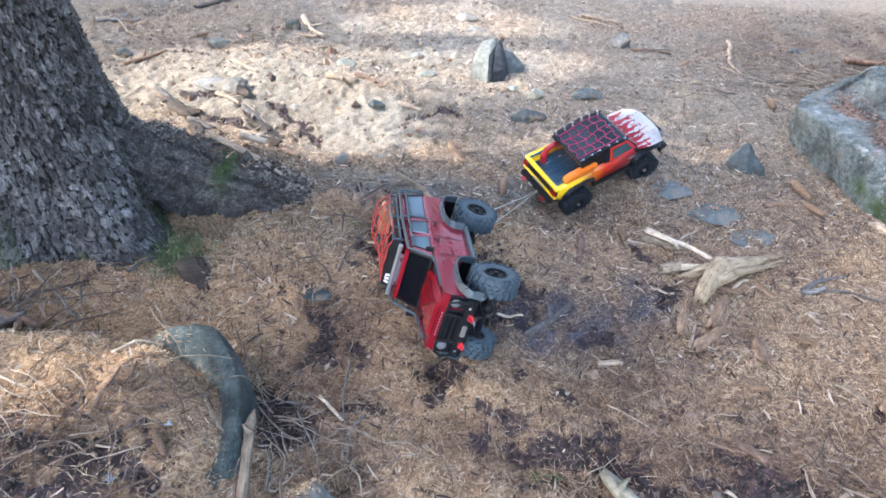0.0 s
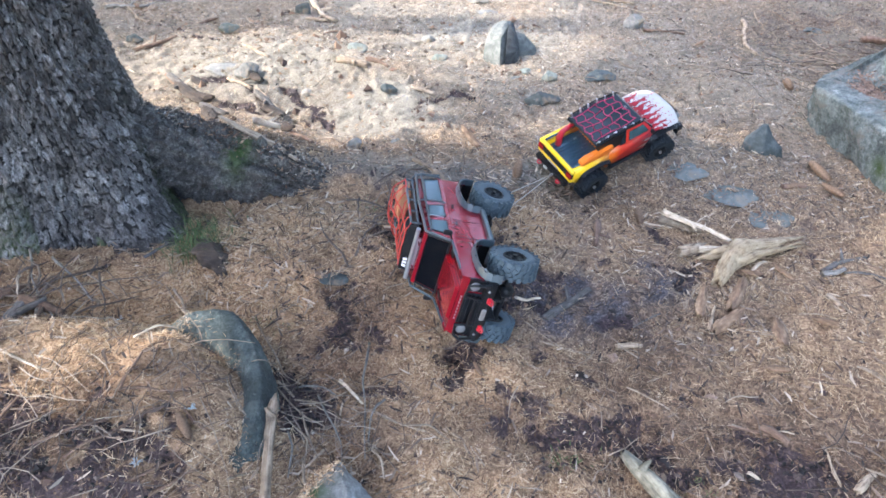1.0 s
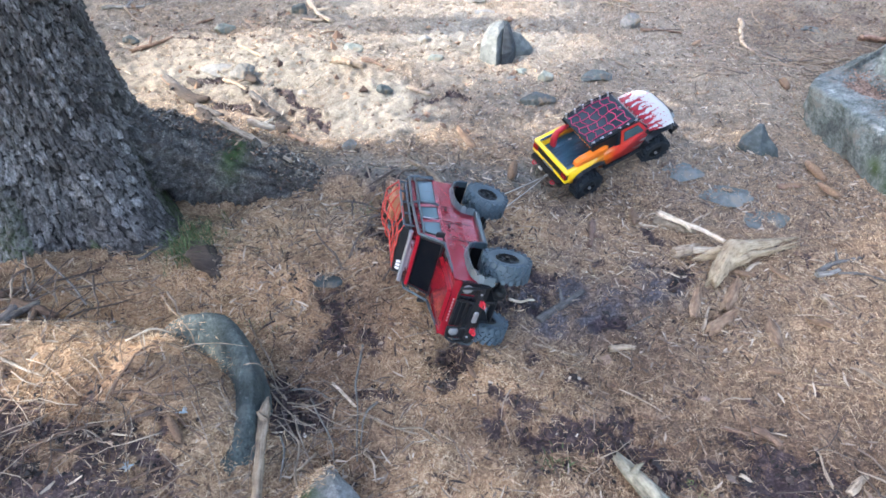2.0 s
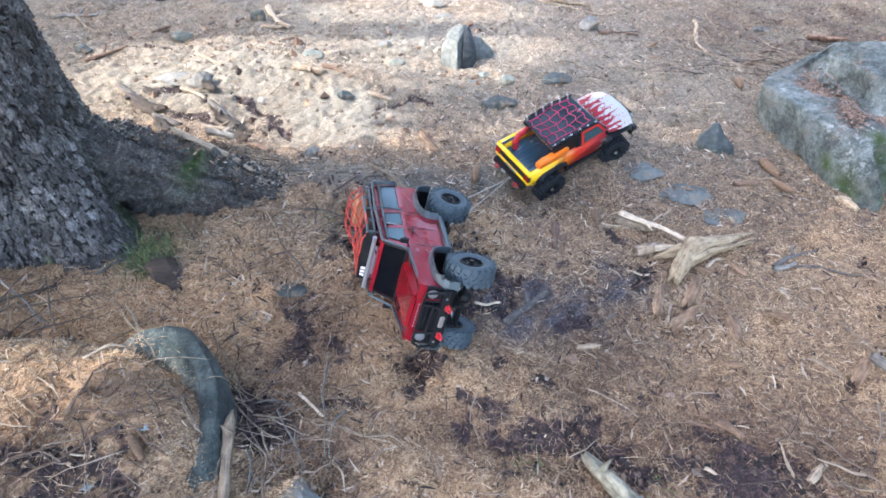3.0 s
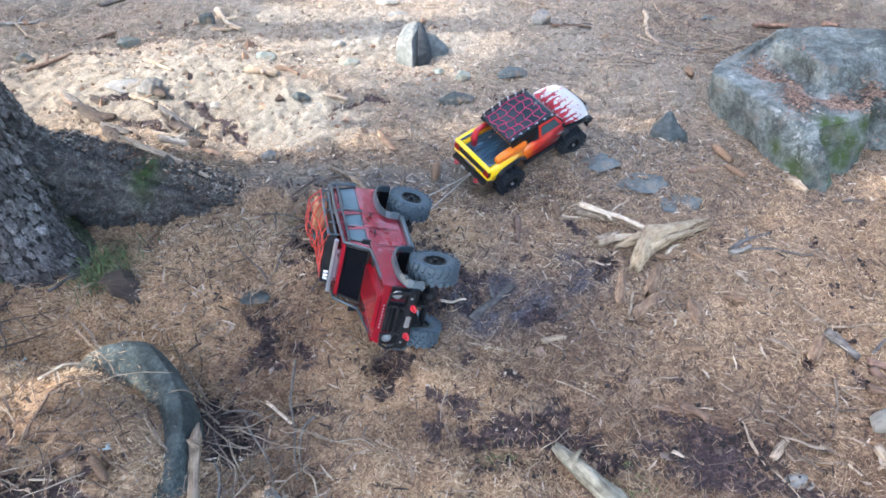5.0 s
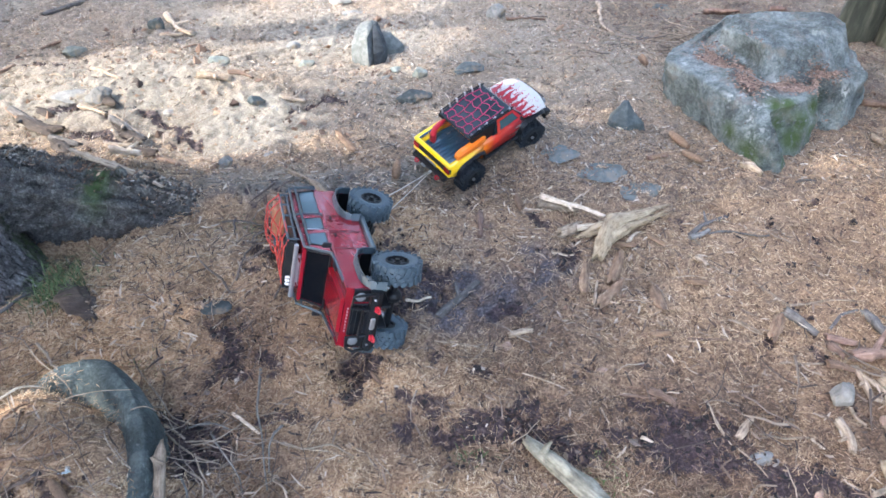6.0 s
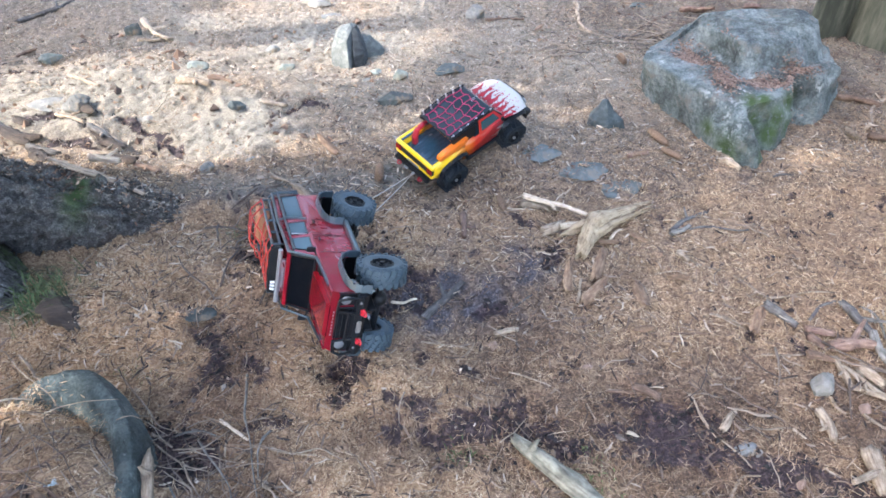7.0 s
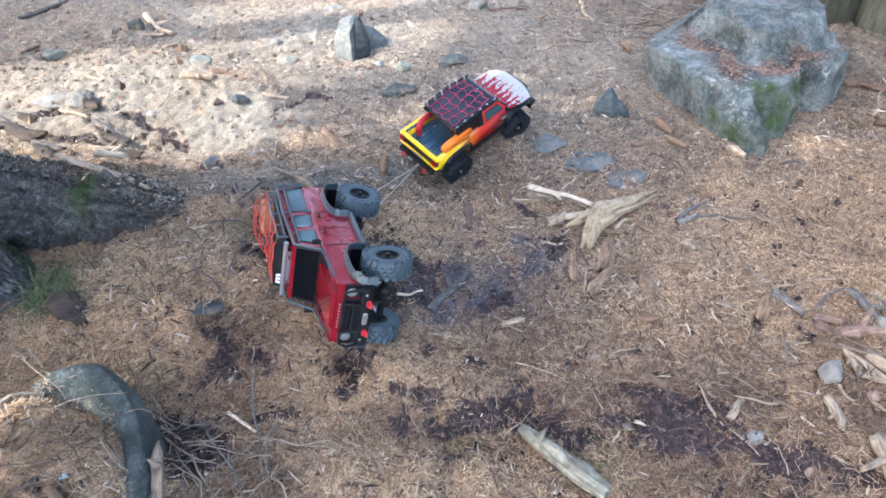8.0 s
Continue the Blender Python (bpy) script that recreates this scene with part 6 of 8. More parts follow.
def limb(pts, radii, seed, n=12, rings=20, ridge=0.12, flat=1.0, ragged=0.8):
    """A piece of wood along a line of places: grooves run along it, knots swell it, its ends are broken off. Gives places, faces and where each lies round and along."""
    pts, rng = np.asarray(pts, float), np.random.default_rng(seed)
    s = np.linspace(0, len(pts) - 1, rings)
    c = np.stack([np.interp(s, range(len(pts)), pts[:, k]) for k in range(3)], -1)
    for _ in range(max(1, rings // 8)):
        c[1:-1] = (c[:-2] + 2 * c[1:-1] + c[2:]) / 4
    r = np.interp(s, range(len(radii)), radii)
    d = np.gradient(c, axis=0)
    d /= np.linalg.norm(d, axis=1)[:, None]
    side = np.cross(d, (0, 0, 1.0)) + 1e-6
    side /= np.linalg.norm(side, axis=1)[:, None]
    up = np.cross(side, d)
    run = np.concatenate([[0], np.cumsum(np.linalg.norm(np.diff(c, axis=0), axis=1))])
    T, L = np.meshgrid(np.linspace(-math.pi / 2, 1.5 * math.pi, n, endpoint=False), run)
    G = np.zeros_like(T)
    for k, w in ((2, 1.0), (3, 0.8), (5, 0.7), (7, 0.5)):
        G += w * np.sin(k * T + rng.uniform(0, 6.3) + L * rng.normal(0, 9))
    G += 0.8 * np.sin(L * rng.uniform(50, 90) + rng.uniform(0, 6)) + 0.5 * np.sin(L * rng.uniform(140, 220) + T)
    R = r[:, None] * (1 + ridge * G)
    for _ in range(rng.integers(0, 3)):
        R *= 1 + 0.35 * np.exp(-(((L - rng.uniform(0, run[-1])) / (2.0 * r.mean())) ** 2) - (np.angle(np.exp(1j * (T - rng.uniform(0, 3.1)))) / 0.6) ** 2)
    slip = ragged * r.mean() * rng.normal(0, 0.6, n)
    shift = np.zeros_like(T)
    shift[0], shift[-1] = -np.abs(slip), np.abs(np.roll(slip, 3))
    v = c[:, None] + d[:, None] * shift[..., None] + R[..., None] * (np.cos(T)[..., None] * side[:, None] + flat * np.sin(T)[..., None] * up[:, None])
    v = np.concatenate([c[None, :1].repeat(n, 1) + 0.03 * (v[:1] - c[:1]), v, c[None, -1:].repeat(n, 1) + 0.03 * (v[-1:] - c[-1:])])
    wrap = np.concatenate([T[:1], T, T[-1:]]) * r.mean()
    far = np.concatenate([L[:1] - 0.03, L, L[-1:] + 0.03])
    return v.reshape(-1, 3), grid_faces(rings + 2, n, True)[:, ::-1], wrap.ravel(), far.ravel() + seed % 7


def limbs_mesh(name, parts, material):
    """One mesh out of several limbs."""
    verts, faces, wrap, far, base = [], [], [], [], 0
    for v, f, w, l in parts:
        verts.append(v), faces.append(f + base), wrap.append(w), far.append(l)
        base += len(v)
    return arrays(name, np.concatenate(verts), np.concatenate(faces), material, True, around=np.concatenate(wrap), along=np.concatenate(far))


def stick(a, b, r, material, lift=0.0):
    """A crooked broken stick between two places on the floor."""
    a, b, r = np.array(a), np.array(b), (r * 0.62 if r < 0.0095 else r * 0.94)
    length = float(np.linalg.norm(b - a))
    steps = max(4, min(10, int(length / 0.03)))
    across = np.array([-(b - a)[1], (b - a)[0]]) / max(length, 1e-6)
    base = np.array([*(a + b) / 2, 0.0])
    base[2] = float(land(base[0], base[1]))
    seed = int(abs(a[0]) * 7919 + abs(b[1]) * 104729) % 100003
    pts, drift = [], 0.0
    for k in range(steps + 1):
        u = k / steps
        drift += count.gauss(0, length * 0.022)
        p = a + (b - a) * u + across * drift * math.sin(math.pi * u)
        z = float(land(*p)) + float(crumb(*p)) + r * 0.5 + 0.002 + lift
        pts.append(np.array((p[0], p[1], z)) - base)
    heights = np.array([p[2] for p in pts])
    line = np.linspace(heights[0], heights[-1], steps + 1)
    for p, h in zip(pts, np.maximum(line, 0.5 * (line + heights)) if r > 0.006 else heights):
        p[2] = h
    big = r > 0.0085
    parts = [limb(pts, [r * 0.95, r * 1.02, r * 0.9, r * 0.8, r * 0.68], seed, 14 if big else 8, 22 if big else 12, 0.09 if big else 0.07, count.uniform(0.75, 1.0))]
    if length > 0.09 and r > 0.006:
        k, way = steps // 2, count.choice((-1, 1))
        tip = pts[k] + np.array((across[0] * way + (b - a)[0] / length * 0.8, across[1] * way + (b - a)[1] / length * 0.8, 0.35)) * r * count.uniform(2.2, 4.5)
        parts.append(limb([pts[k], (pts[k] + tip) / 2, tip], [r * 0.55, r * 0.45, r * 0.28], seed + 1, 8, 8, 0.08))
    ob = tagged(new("stick", limbs_mesh("stick", parts, material)), KIND[material.name], "stick", "sticks on the forest floor")
    ob.location = base
    return ob


def twig(line, r, material, rise):
    """A thin bent twig through places on the floor, arched clear of it between its ends."""
    last = len(line) - 1
    at = np.array([(x, y, float(land(x, y)) + r + rise * math.sin(math.pi * (0.08 + 0.84 * k / last))) for k, (x, y) in enumerate(line)])
    seed = int(abs(at[0, 0]) * 7919 + abs(at[-1, 1]) * 104729) % 100003
    tagged(new("twig", limbs_mesh("twig", [limb(at, [r, r * 0.95, r * 0.8, r * 0.5], seed, 8, 5 * last + 6, 0.08)], material)), TWIG[material.name], "twig", "twigs heaped beside the rock")


def stone(at, wide, high, material):
    """A weathered stone, sunk by a third."""
    seed = count.uniform(0, 90)
    bm = bmesh.new()
    bmesh.ops.create_icosphere(bm, subdivisions=4 if wide > 0.08 else 3, radius=1.0)
    deep, turn = wide * count.uniform(0.32, 0.46), count.uniform(0, 3.1)
    facets = [(Vector((math.sin(seed + c * 2.1), math.cos(seed * 1.7 + c * 1.3), math.sin(seed * 0.6 + c * 1.9))).normalized(), 0.62 + 0.2 * abs(math.sin(seed * 3 + c))) for c in range(9)]
    for v in bm.verts:
        p = v.co.copy()
        k = 1 + 0.25 * noise.noise(p * 1.3 + Vector((seed, 0, 0))) + 0.1 * noise.noise(p * 3.1 + Vector((0, seed, 0)))
        for facet, reach in facets:
            k = min(k, reach / max(0.05, p.dot(facet))) if p.dot(facet) > 0.4 else k
        v.co = p * (k + 0.035 * noise.noise(p * 5 + Vector((seed, 3, 0))) + 0.015 * noise.noise(p * 13))
        v.co = Vector((v.co.x * wide * 0.57, v.co.y * deep * 1.08, v.co.z * high * 0.76))
    ob = tagged(new("stone", mesh_of("stone", bm, material, False)), STONE[material.name], "stone", "stones on the forest floor")
    ob.location = (at[0], at[1], float(land(*at)) + (high * 0.2 if high > 0.035 else 0.012 - high * 0.8))
    ob.rotation_euler = (0, 0, turn * 0.25)
    return ob


def cone_mesh():
    """A spruce cone along x, one long, of overlapping scales."""
    bm = bmesh.new()
    bmesh.ops.create_uvsphere(bm, u_segments=12, v_segments=10, radius=0.5, matrix=pose(0, 0, 0, 0, 90, 0) @ Matrix.Diagonal((0.22, 0.22, 0.96, 1)))
    for i in range(15):
        u = -0.44 + 0.06 * i
        r = 0.12 * math.sqrt(max(0.05, 1 - (u / 0.5) ** 2))
        for k in range(9):
            m = pose(u, 0, 0, (k + 0.5 * (i % 2)) * 40, 0, 0) @ pose(0, 0, r, 0, 62, 0)
            p = [m @ Vector(v) for v in ((0, -0.045, 0.0), (0, 0.045, 0.0), (0.02, 0.034, 0.06), (0.035, 0, 0.075), (0.02, -0.034, 0.06))]
            bm.faces.new([bm.verts.new(v) for v in p])
    return mesh_of("spruce_cone", bm, CONE, False)


CONE_MESH = cone_mesh()


def cone(a, b):
    l = math.hypot(b[0] - a[0], b[1] - a[1])
    x, y = (a[0] + b[0]) / 2, (a[1] + b[1]) / 2
    ob = tagged(new("spruce_cone", CONE_MESH), "brown spruce cone lying on the litter", "cone", "spruce cones")
    size = min(max(l, 0.05), 0.13)
    ob.matrix_basis = pose(x, y, float(land(x, y)) + size * 0.14, count.uniform(0, 360), 0, math.degrees(math.atan2(b[1] - a[1], b[0] - a[0]))) @ Matrix.Diagonal((size, size, size, 1))
    return ob


def bark_chip(a, b, material=None, broad=0.034):
    """A curled flake of bark with ragged ends."""
    l = math.hypot(b[0] - a[0], b[1] - a[1])
    x, y = (a[0] + b[0]) / 2, (a[1] + b[1]) / 2
    seed, w = count.uniform(0, 50), min(broad, l * 0.36 if broad < 0.04 else l * 0.5)
    n, m, bm = 12, 8, bmesh.new()
    curl, bow, cup = count.uniform(0.5, 1.0), count.uniform(-0.1, 0.12), -1
    sheets = []
    for thick in (0.0, 0.0032):
        rows = []
        for i in range(n):
            u = i / (n - 1) - 0.5
            ww = w * (1 - 0.55 * (2 * abs(u)) ** 3) * (1 + 0.3 * noise.noise(Vector((seed, u * 6, 0))))
            ends = 0.02 * (abs(u) > 0.4) * (1 if u > 0 else -1)
            rows.append([bm.verts.new((u * l + ends * noise.noise(Vector((seed + 9, v * 7, u * 2))), v * ww + 0.1 * l * (0.25 - u * u) * math.sin(seed) + 0.003 * noise.noise(Vector((u * 14, v * 2, seed))),
                                       0.008 + thick + cup * curl * w * ((2 * v) ** 2 - 0.4) * 0.35 + bow * l * (0.25 - u * u) + 0.0022 * noise.noise(Vector((u * 16, v * 9, seed))))) for v in (k / (m - 1) - 0.5 for k in range(m))])
        sheets.append(rows)
    lo, hi = sheets
    for i in range(n - 1):
        for k in range(m - 1):
            bm.faces.new((hi[i][k], hi[i + 1][k], hi[i + 1][k + 1], hi[i][k + 1]))
            bm.faces.new((lo[i][k], lo[i][k + 1], lo[i + 1][k + 1], lo[i + 1][k]))
    for k in range(m - 1):
        bm.faces.new((lo[0][k], hi[0][k], hi[0][k + 1], lo[0][k + 1]))
        bm.faces.new((lo[-1][k + 1], hi[-1][k + 1], hi[-1][k], lo[-1][k]))
    for i in range(n - 1):
        bm.faces.new((lo[i][0], lo[i + 1][0], hi[i + 1][0], hi[i][0]))
        bm.faces.new((hi[i][-1], hi[i + 1][-1], lo[i + 1][-1], lo[i][-1]))
    ob = tagged(new("bark_flake", mesh_of("bark_flake", bm, material or CHIP, False)), "curled dark slab of bark in the dry hollow" if material else "curled tan flake of bark on the litter", "bark", "bark flakes")
    ob.matrix_basis = pose(x, y, float(land(x, y)) + (0.012 if material else 0.006), count.uniform(-14, 14), 0, math.degrees(math.atan2(b[1] - a[1], b[0] - a[0])))
    return ob


# driftwood-like root stump: a broad split foot, two drawn-out limbs, splinters
gz = lambda x, y, dz: (x, y, float(land(x, y)) + dz)
fibre = random.Random(23)
parts = [limb([gz(0.664, 1.782, 0.016), gz(0.682, 1.815, 0.028), gz(0.705, 1.86, 0.042), gz(0.74, 1.9, 0.05), gz(0.795, 1.935, 0.046), gz(0.865, 1.975, 0.042), gz(0.955, 2.022, 0.034)], [0.02, 0.026, 0.028, 0.026, 0.019, 0.013, 0.004], 5, 30, 60, 0.11, 0.72, 1.6),
         limb([gz(0.69, 1.82, 0.012), gz(0.73, 1.865, 0.026), gz(0.785, 1.9, 0.03), gz(0.86, 1.945, 0.028), gz(0.95, 1.995, 0.02)], [0.014, 0.021, 0.018, 0.012, 0.003], 9, 24, 44, 0.13, 0.8, 1.2),
         limb([gz(0.735, 1.9, 0.03), gz(0.7, 1.91, 0.026), gz(0.66, 1.9, 0.018), gz(0.625, 1.893, 0.012)], [0.024, 0.02, 0.014, 0.007], 14, 20, 26, 0.12, 0.8)]
for k in range(12):
    u, w = fibre.uniform(0.0, 0.8), fibre.uniform(-0.016, 0.016)
    x, y = 0.7 + 0.25 * u + w * 0.5, 1.86 + 0.155 * u - w
    l = fibre.uniform(0.04, 0.1)
    parts.append(limb([gz(x, y, 0.05 - 0.02 * u), gz(x + l * 0.45, y + l * 0.27, 0.052 - 0.02 * u), gz(x + l * 0.85, y + l * 0.5 + w * 0.4, 0.044 - 0.016 * u)], [0.004, 0.0034, 0.0012], 40 + k, 7, 8, 0.08))
DRIFT = grained("split_root_wood", (0.16, 0.112, 0.068), (0.37, 0.28, 0.18), (0.57, 0.46, 0.32), (0.05, 0.033, 0.022), 200.0, 1.0)
tagged(new("driftwood", limbs_mesh("driftwood", parts, DRIFT)), "weathered forked piece of root wood on the litter", "wood")

# mossy log in the foreground
LOG = grained("lichen_log", (0.065, 0.058, 0.042), (0.15, 0.138, 0.103), (0.3, 0.28, 0.215), (0.035, 0.028, 0.02), 90.0)
parts = [limb([gz(0.335, 1.128, 0.018), gz(0.354, 1.099, 0.024), gz(0.384, 1.062, 0.024), gz(0.419, 1.016, 0.022), gz(0.451, 0.979, 0.018), gz(0.483, 0.949, 0.012)], [0.012, 0.019, 0.021, 0.022, 0.022, 0.019], 3, 26, 50, 0.045, 0.85, 0.5),
         limb([gz(0.365, 1.084, 0.038), gz(0.371, 1.090, 0.05), gz(0.381, 1.094, 0.056)], [0.009, 0.006, 0.003], 8, 10, 8)]
tagged(new("log", limbs_mesh("log", parts, LOG)), "short pale log with greenish lichen", "log")

# two pale rocks: one sunlit, its shadowed cleft put in as a black wedge, one in the foreground
tagged(new("rock", rock_mesh("rock", (
    ring(-0.04, (-0.2, 3.36, 0), (-0.105, 3.3, 0), (-0.075, 3.35, 0), (-0.05, 3.46, 0), (-0.06, 3.62, 0), (-0.2, 3.58, 0)),
    ring(0.06, (-0.195, 3.39, 0), (-0.105, 3.32, 0), (-0.085, 3.37, 0), (-0.06, 3.47, 0), (-0.06, 3.61, 0), (-0.19, 3.57, 0)),
    ring(0.12, (-0.17, 3.43, 0), (-0.11, 3.37, 0), (-0.098, 3.4, 0.01), (-0.08, 3.49, 0.015), (-0.07, 3.58, 0.01), (-0.16, 3.55, 0)),
    ring(0.142, (-0.14, 3.48, 0), (-0.115, 3.45, 0), (-0.108, 3.46, 0), (-0.09, 3.52, 0.01), (-0.09, 3.55, 0), (-0.13, 3.54, 0))), SUNROCK, 21.0, 0.008, 3, (), 0.08, False)), "pale broken rock in a sunny spot", "rock")
# added wedge: the shadow in the cleft, built as a black body
tagged(new("rock", rock_mesh("rock", (
    ring(-0.04, (-0.085, 3.31, 0), (-0.03, 3.35, 0), (0.0, 3.44, 0), (-0.05, 3.5, 0)),
    ring(0.05, (-0.082, 3.33, 0), (-0.03, 3.37, 0), (-0.01, 3.45, -0.01), (-0.055, 3.5, 0)),
    ring(0.11, (-0.083, 3.39, 0), (-0.05, 3.42, 0), (-0.035, 3.48, -0.01), (-0.06, 3.52, 0)),
    ring(0.148, (-0.08, 3.47, 0), (-0.07, 3.475, 0), (-0.058, 3.51, 0), (-0.068, 3.52, 0))), CLEFT_SHADE, 25.0, 0.006, 3, (), 0.08, False)), "black wedge added for the shadowed cleft of the pale rock", "rock")
tagged(new("rock", rock_mesh("rock", (
    ring(-0.04, (-0.03, 3.4, 0), (0.03, 3.42, 0), (0.085, 3.5, 0), (0.05, 3.6, 0), (-0.04, 3.58, 0)),
    ring(0.03, (-0.025, 3.42, 0), (0.025, 3.44, 0), (0.07, 3.51, -0.01), (0.04, 3.58, 0), (-0.04, 3.57, 0.01)),
    ring(0.075, (-0.03, 3.47, 0), (-0.005, 3.48, 0), (0.02, 3.52, -0.015), (0.0, 3.55, 0), (-0.04, 3.55, 0.01))), SUNROCK, 27.0, 0.006, 3, (), 0.08, False)), "low pale slab beside the broken rock in the sun", "rock")
front_rock = tagged(new("rock", rock_mesh("rock", (
    ring(-0.03, (-0.4, 0.85, 0), (-0.17, 0.85, 0), (-0.19, 0.92, 0), (-0.295, 1.01, 0), (-0.37, 0.985, 0)),
    ring(0.03, (-0.37, 0.86, 0), (-0.18, 0.86, 0), (-0.21, 0.925, 0), (-0.3, 0.998, 0), (-0.345, 0.965, 0)),
    ring(0.066, (-0.325, 0.87, 0), (-0.245, 0.87, 0.006), (-0.258, 0.912, 0.004), (-0.304, 0.972, -0.002), (-0.315, 0.955, -0.012))), BLUISH, 31.0, 0.007, 4, ((-0.33, 0.9, 0.06, 0.03),), 0.03, False, 1.2)), "pale grey angular rock sunk in the litter", "rock")
strewn("rock_litter", "needles and crumbs on the low side of the pale rock", front_rock, ((-0.35, 0.94, 0.016, 0.05), (-0.33, 0.98, 0.02, 0.02)), 500, 9, NEEDLES, (0.008, 0.024), (0.0008, 0.002))

tagged(new("rock", rock_mesh("rock", (
    ring(-0.03, (0.91, 2.65, 0), (0.985, 2.59, 0), (1.08, 2.62, 0), (1.06, 2.72, 0), (0.945, 2.74, 0)),
    ring(0.02, (0.915, 2.655, 0), (0.985, 2.6, 0), (1.07, 2.63, 0), (1.05, 2.71, 0), (0.95, 2.73, 0)),
    ring(0.062, (0.96, 2.67, 0), (0.995, 2.645, 0), (1.035, 2.665, -0.01), (1.025, 2.7, 0), (0.975, 2.705, 0)),
    ring(0.088, (0.98, 2.69, 0), (0.995, 2.68, 0), (1.01, 2.685, -0.01), (1.008, 2.7, 0), (0.99, 2.703, 0))), DARK, 35.0, 0.006, 3, (), 0.12)), "dark grey-green pointed stone on the litter", "rock")

# orange scrap beside the soil hollow
bm = slab(bmesh.new(), [(-0.03, 0.0), (0.02, 0.002), (0.034, 0.01), (0.02, 0.016), (-0.026, 0.012)], 0.014, 0.003)
scrap = tagged(new("plastic_board", mesh_of("plastic_board", bm, ORANGE, False)), "small orange plastic board dropped on the soil", "plastic")
scrap.matrix_basis = pose(-0.17, 1.61, float(land(-0.17, 1.61)) + 0.006, 12, 0, 40)


def tuft(cx, cy, rx, ry, blades, seed, label, tall):
    rng = random.Random(seed)
    bm = bmesh.new()
    for _ in range(blades):
        x, y = rng.gauss(cx, rx), rng.gauss(cy, ry)
        a, l, w = rng.uniform(0, math.tau), rng.uniform(0.4, 1) * tall, rng.uniform(0.0008, 0.0018)
        z = float(land(x, y)) - 0.004
        d, s = Vector((math.cos(a), math.sin(a), 0)), Vector((-math.sin(a), math.cos(a), 0)) * w
        p0, p1, p2 = Vector((x, y, z)), Vector((x, y, z + l * 0.6)) + d * l * 0.3, Vector((x, y, z + l * 0.75)) + d * l * 0.8
        v = [bm.verts.new(p) for p in (p0 - s, p0 + s, p1 + s, p1 - s, p2)]
        bm.faces.new(v[:4])
        bm.faces.new((v[3], v[2], v[4]))
    tagged(new("grass_tuft", mesh_of("grass_tuft", bm, GRASS)), label, "grass", kind="stuff")


tuft(-0.945, 1.7, 0.05, 0.055, 330, 91, "green grass tuft at the foot of the spruce", 0.07)
tuft(0.5, 1.03, 0.025, 0.035, 90, 92, "green sprig beside the log", 0.02)
tuft(0.2, 1.12, 0.03, 0.02, 40, 93, "small green sprig in dark soil", 0.025)
tuft(-0.6, 1.4, 0.03, 0.02, 50, 94, "green sprig behind the rock", 0.02)
tuft(-0.45, 1.95, 0.06, 0.04, 60, 95, "green sprigs at the end of the root", 0.025)


def lichen(at, size):
    """A crumpled tuft of pale lichen."""
    rng = random.Random(int(abs(at[0]) * 1000))
    bm = bmesh.new()
    z = float(land(*at)) + float(crumb(*at))
    for _ in range(16):
        a, l = rng.uniform(0, math.tau), size * rng.uniform(0.5, 1)
        p = Vector((at[0], at[1], z + 0.004))
        pts = [p]
        for k in range(3):
            a += rng.gauss(0, 0.6)
            p = p + Vector((math.cos(a), math.sin(a), rng.uniform(-0.2, 0.7))) * l / 3
            pts.append(p)
        tube(bm, pts, [size * 0.09, size * 0.08, size * 0.06, size * 0.03], 5)
    return tagged(new("lichen_tuft", mesh_of("lichen_tuft", bm, LICHEN)), "small pale blue-grey tuft of lichen", "lichen", "lichen tufts")


# far left
tagged(new("stick", limbs_mesh("stick", [limb([(-1.03, 2.165, 0.222), (-0.96, 2.14, 0.2), (-0.88, 2.12, 0.18), (-0.8, 2.1, 0.15), (-0.74, 2.085, 0.122)], [0.006, 0.012, 0.013, 0.011, 0.006], 77, 16, 40, 0.09, 0.7)], PALE)), "weathered split stick lying along the surface root", "stick")
stick((-1.926, 3.136), (-1.799, 3.317), 0.016, BROWN, 0.0)
stick((-2.45, 3.756), (-2.342, 3.805), 0.013, PALE, 0.0)
stick((-2.342, 3.805), (-2.062, 3.533), 0.011, PALE, 0.0)
stick((-1.276, 4.024), (-1.055, 3.717), 0.022, BLEACHED, 0)
stick((-1.212, 3.707), (-1.11, 3.724), 0.014, PALE, 0.0)
stick((-0.931, 3.295), (-0.808, 3.059), 0.012, PALE, 0.0)
stick((-0.84, 3.04), (-0.7, 2.99), 0.024, PALE, 0.0)
stick((-0.711, 3.03), (-0.607, 3.005), 0.01, BROWN, 0.0)
stick((-0.476, 2.903), (-0.372, 2.897), 0.014, PALE, 0.0)
stick((-1.591, 3.176), (-1.476, 3.114), 0.007, PALE, 0.0)
stick((-1.362, 3.173), (-1.194, 3.044), 0.014, PALE, 0.0)
stick((-1.042, 3.488), (-0.896, 3.634), 0.008, BROWN, 0.0)
stick((-2.527, 3.715), (-2.364, 3.565), 0.008, PALE, 0.0)
stick((-1.777, 3.556), (-1.709, 3.647), 0.01, BROWN, 0.0)
stick((-1.134, 2.741), (-1.006, 2.656), 0.012, PALE, 0.0)
stick((-1.636, 2.877), (-1.516, 2.776), 0.01, BROWN, 0.0)
stick((-1.314, 2.85), (-1.177, 2.765), 0.012, PALE, 0.0)
stick((-0.398, 2.578), (-0.394, 2.462), 0.006, PALE, 0.0)
stick((-1.58, 3.729), (-1.476, 3.588), 0.006, PALE, 0.0)
stick((-2.026, 3.668), (-1.912, 3.614), 0.007, PALE, 0.0)
stone((-1.587, 3.506), 0.109, 0.042, GREEN)
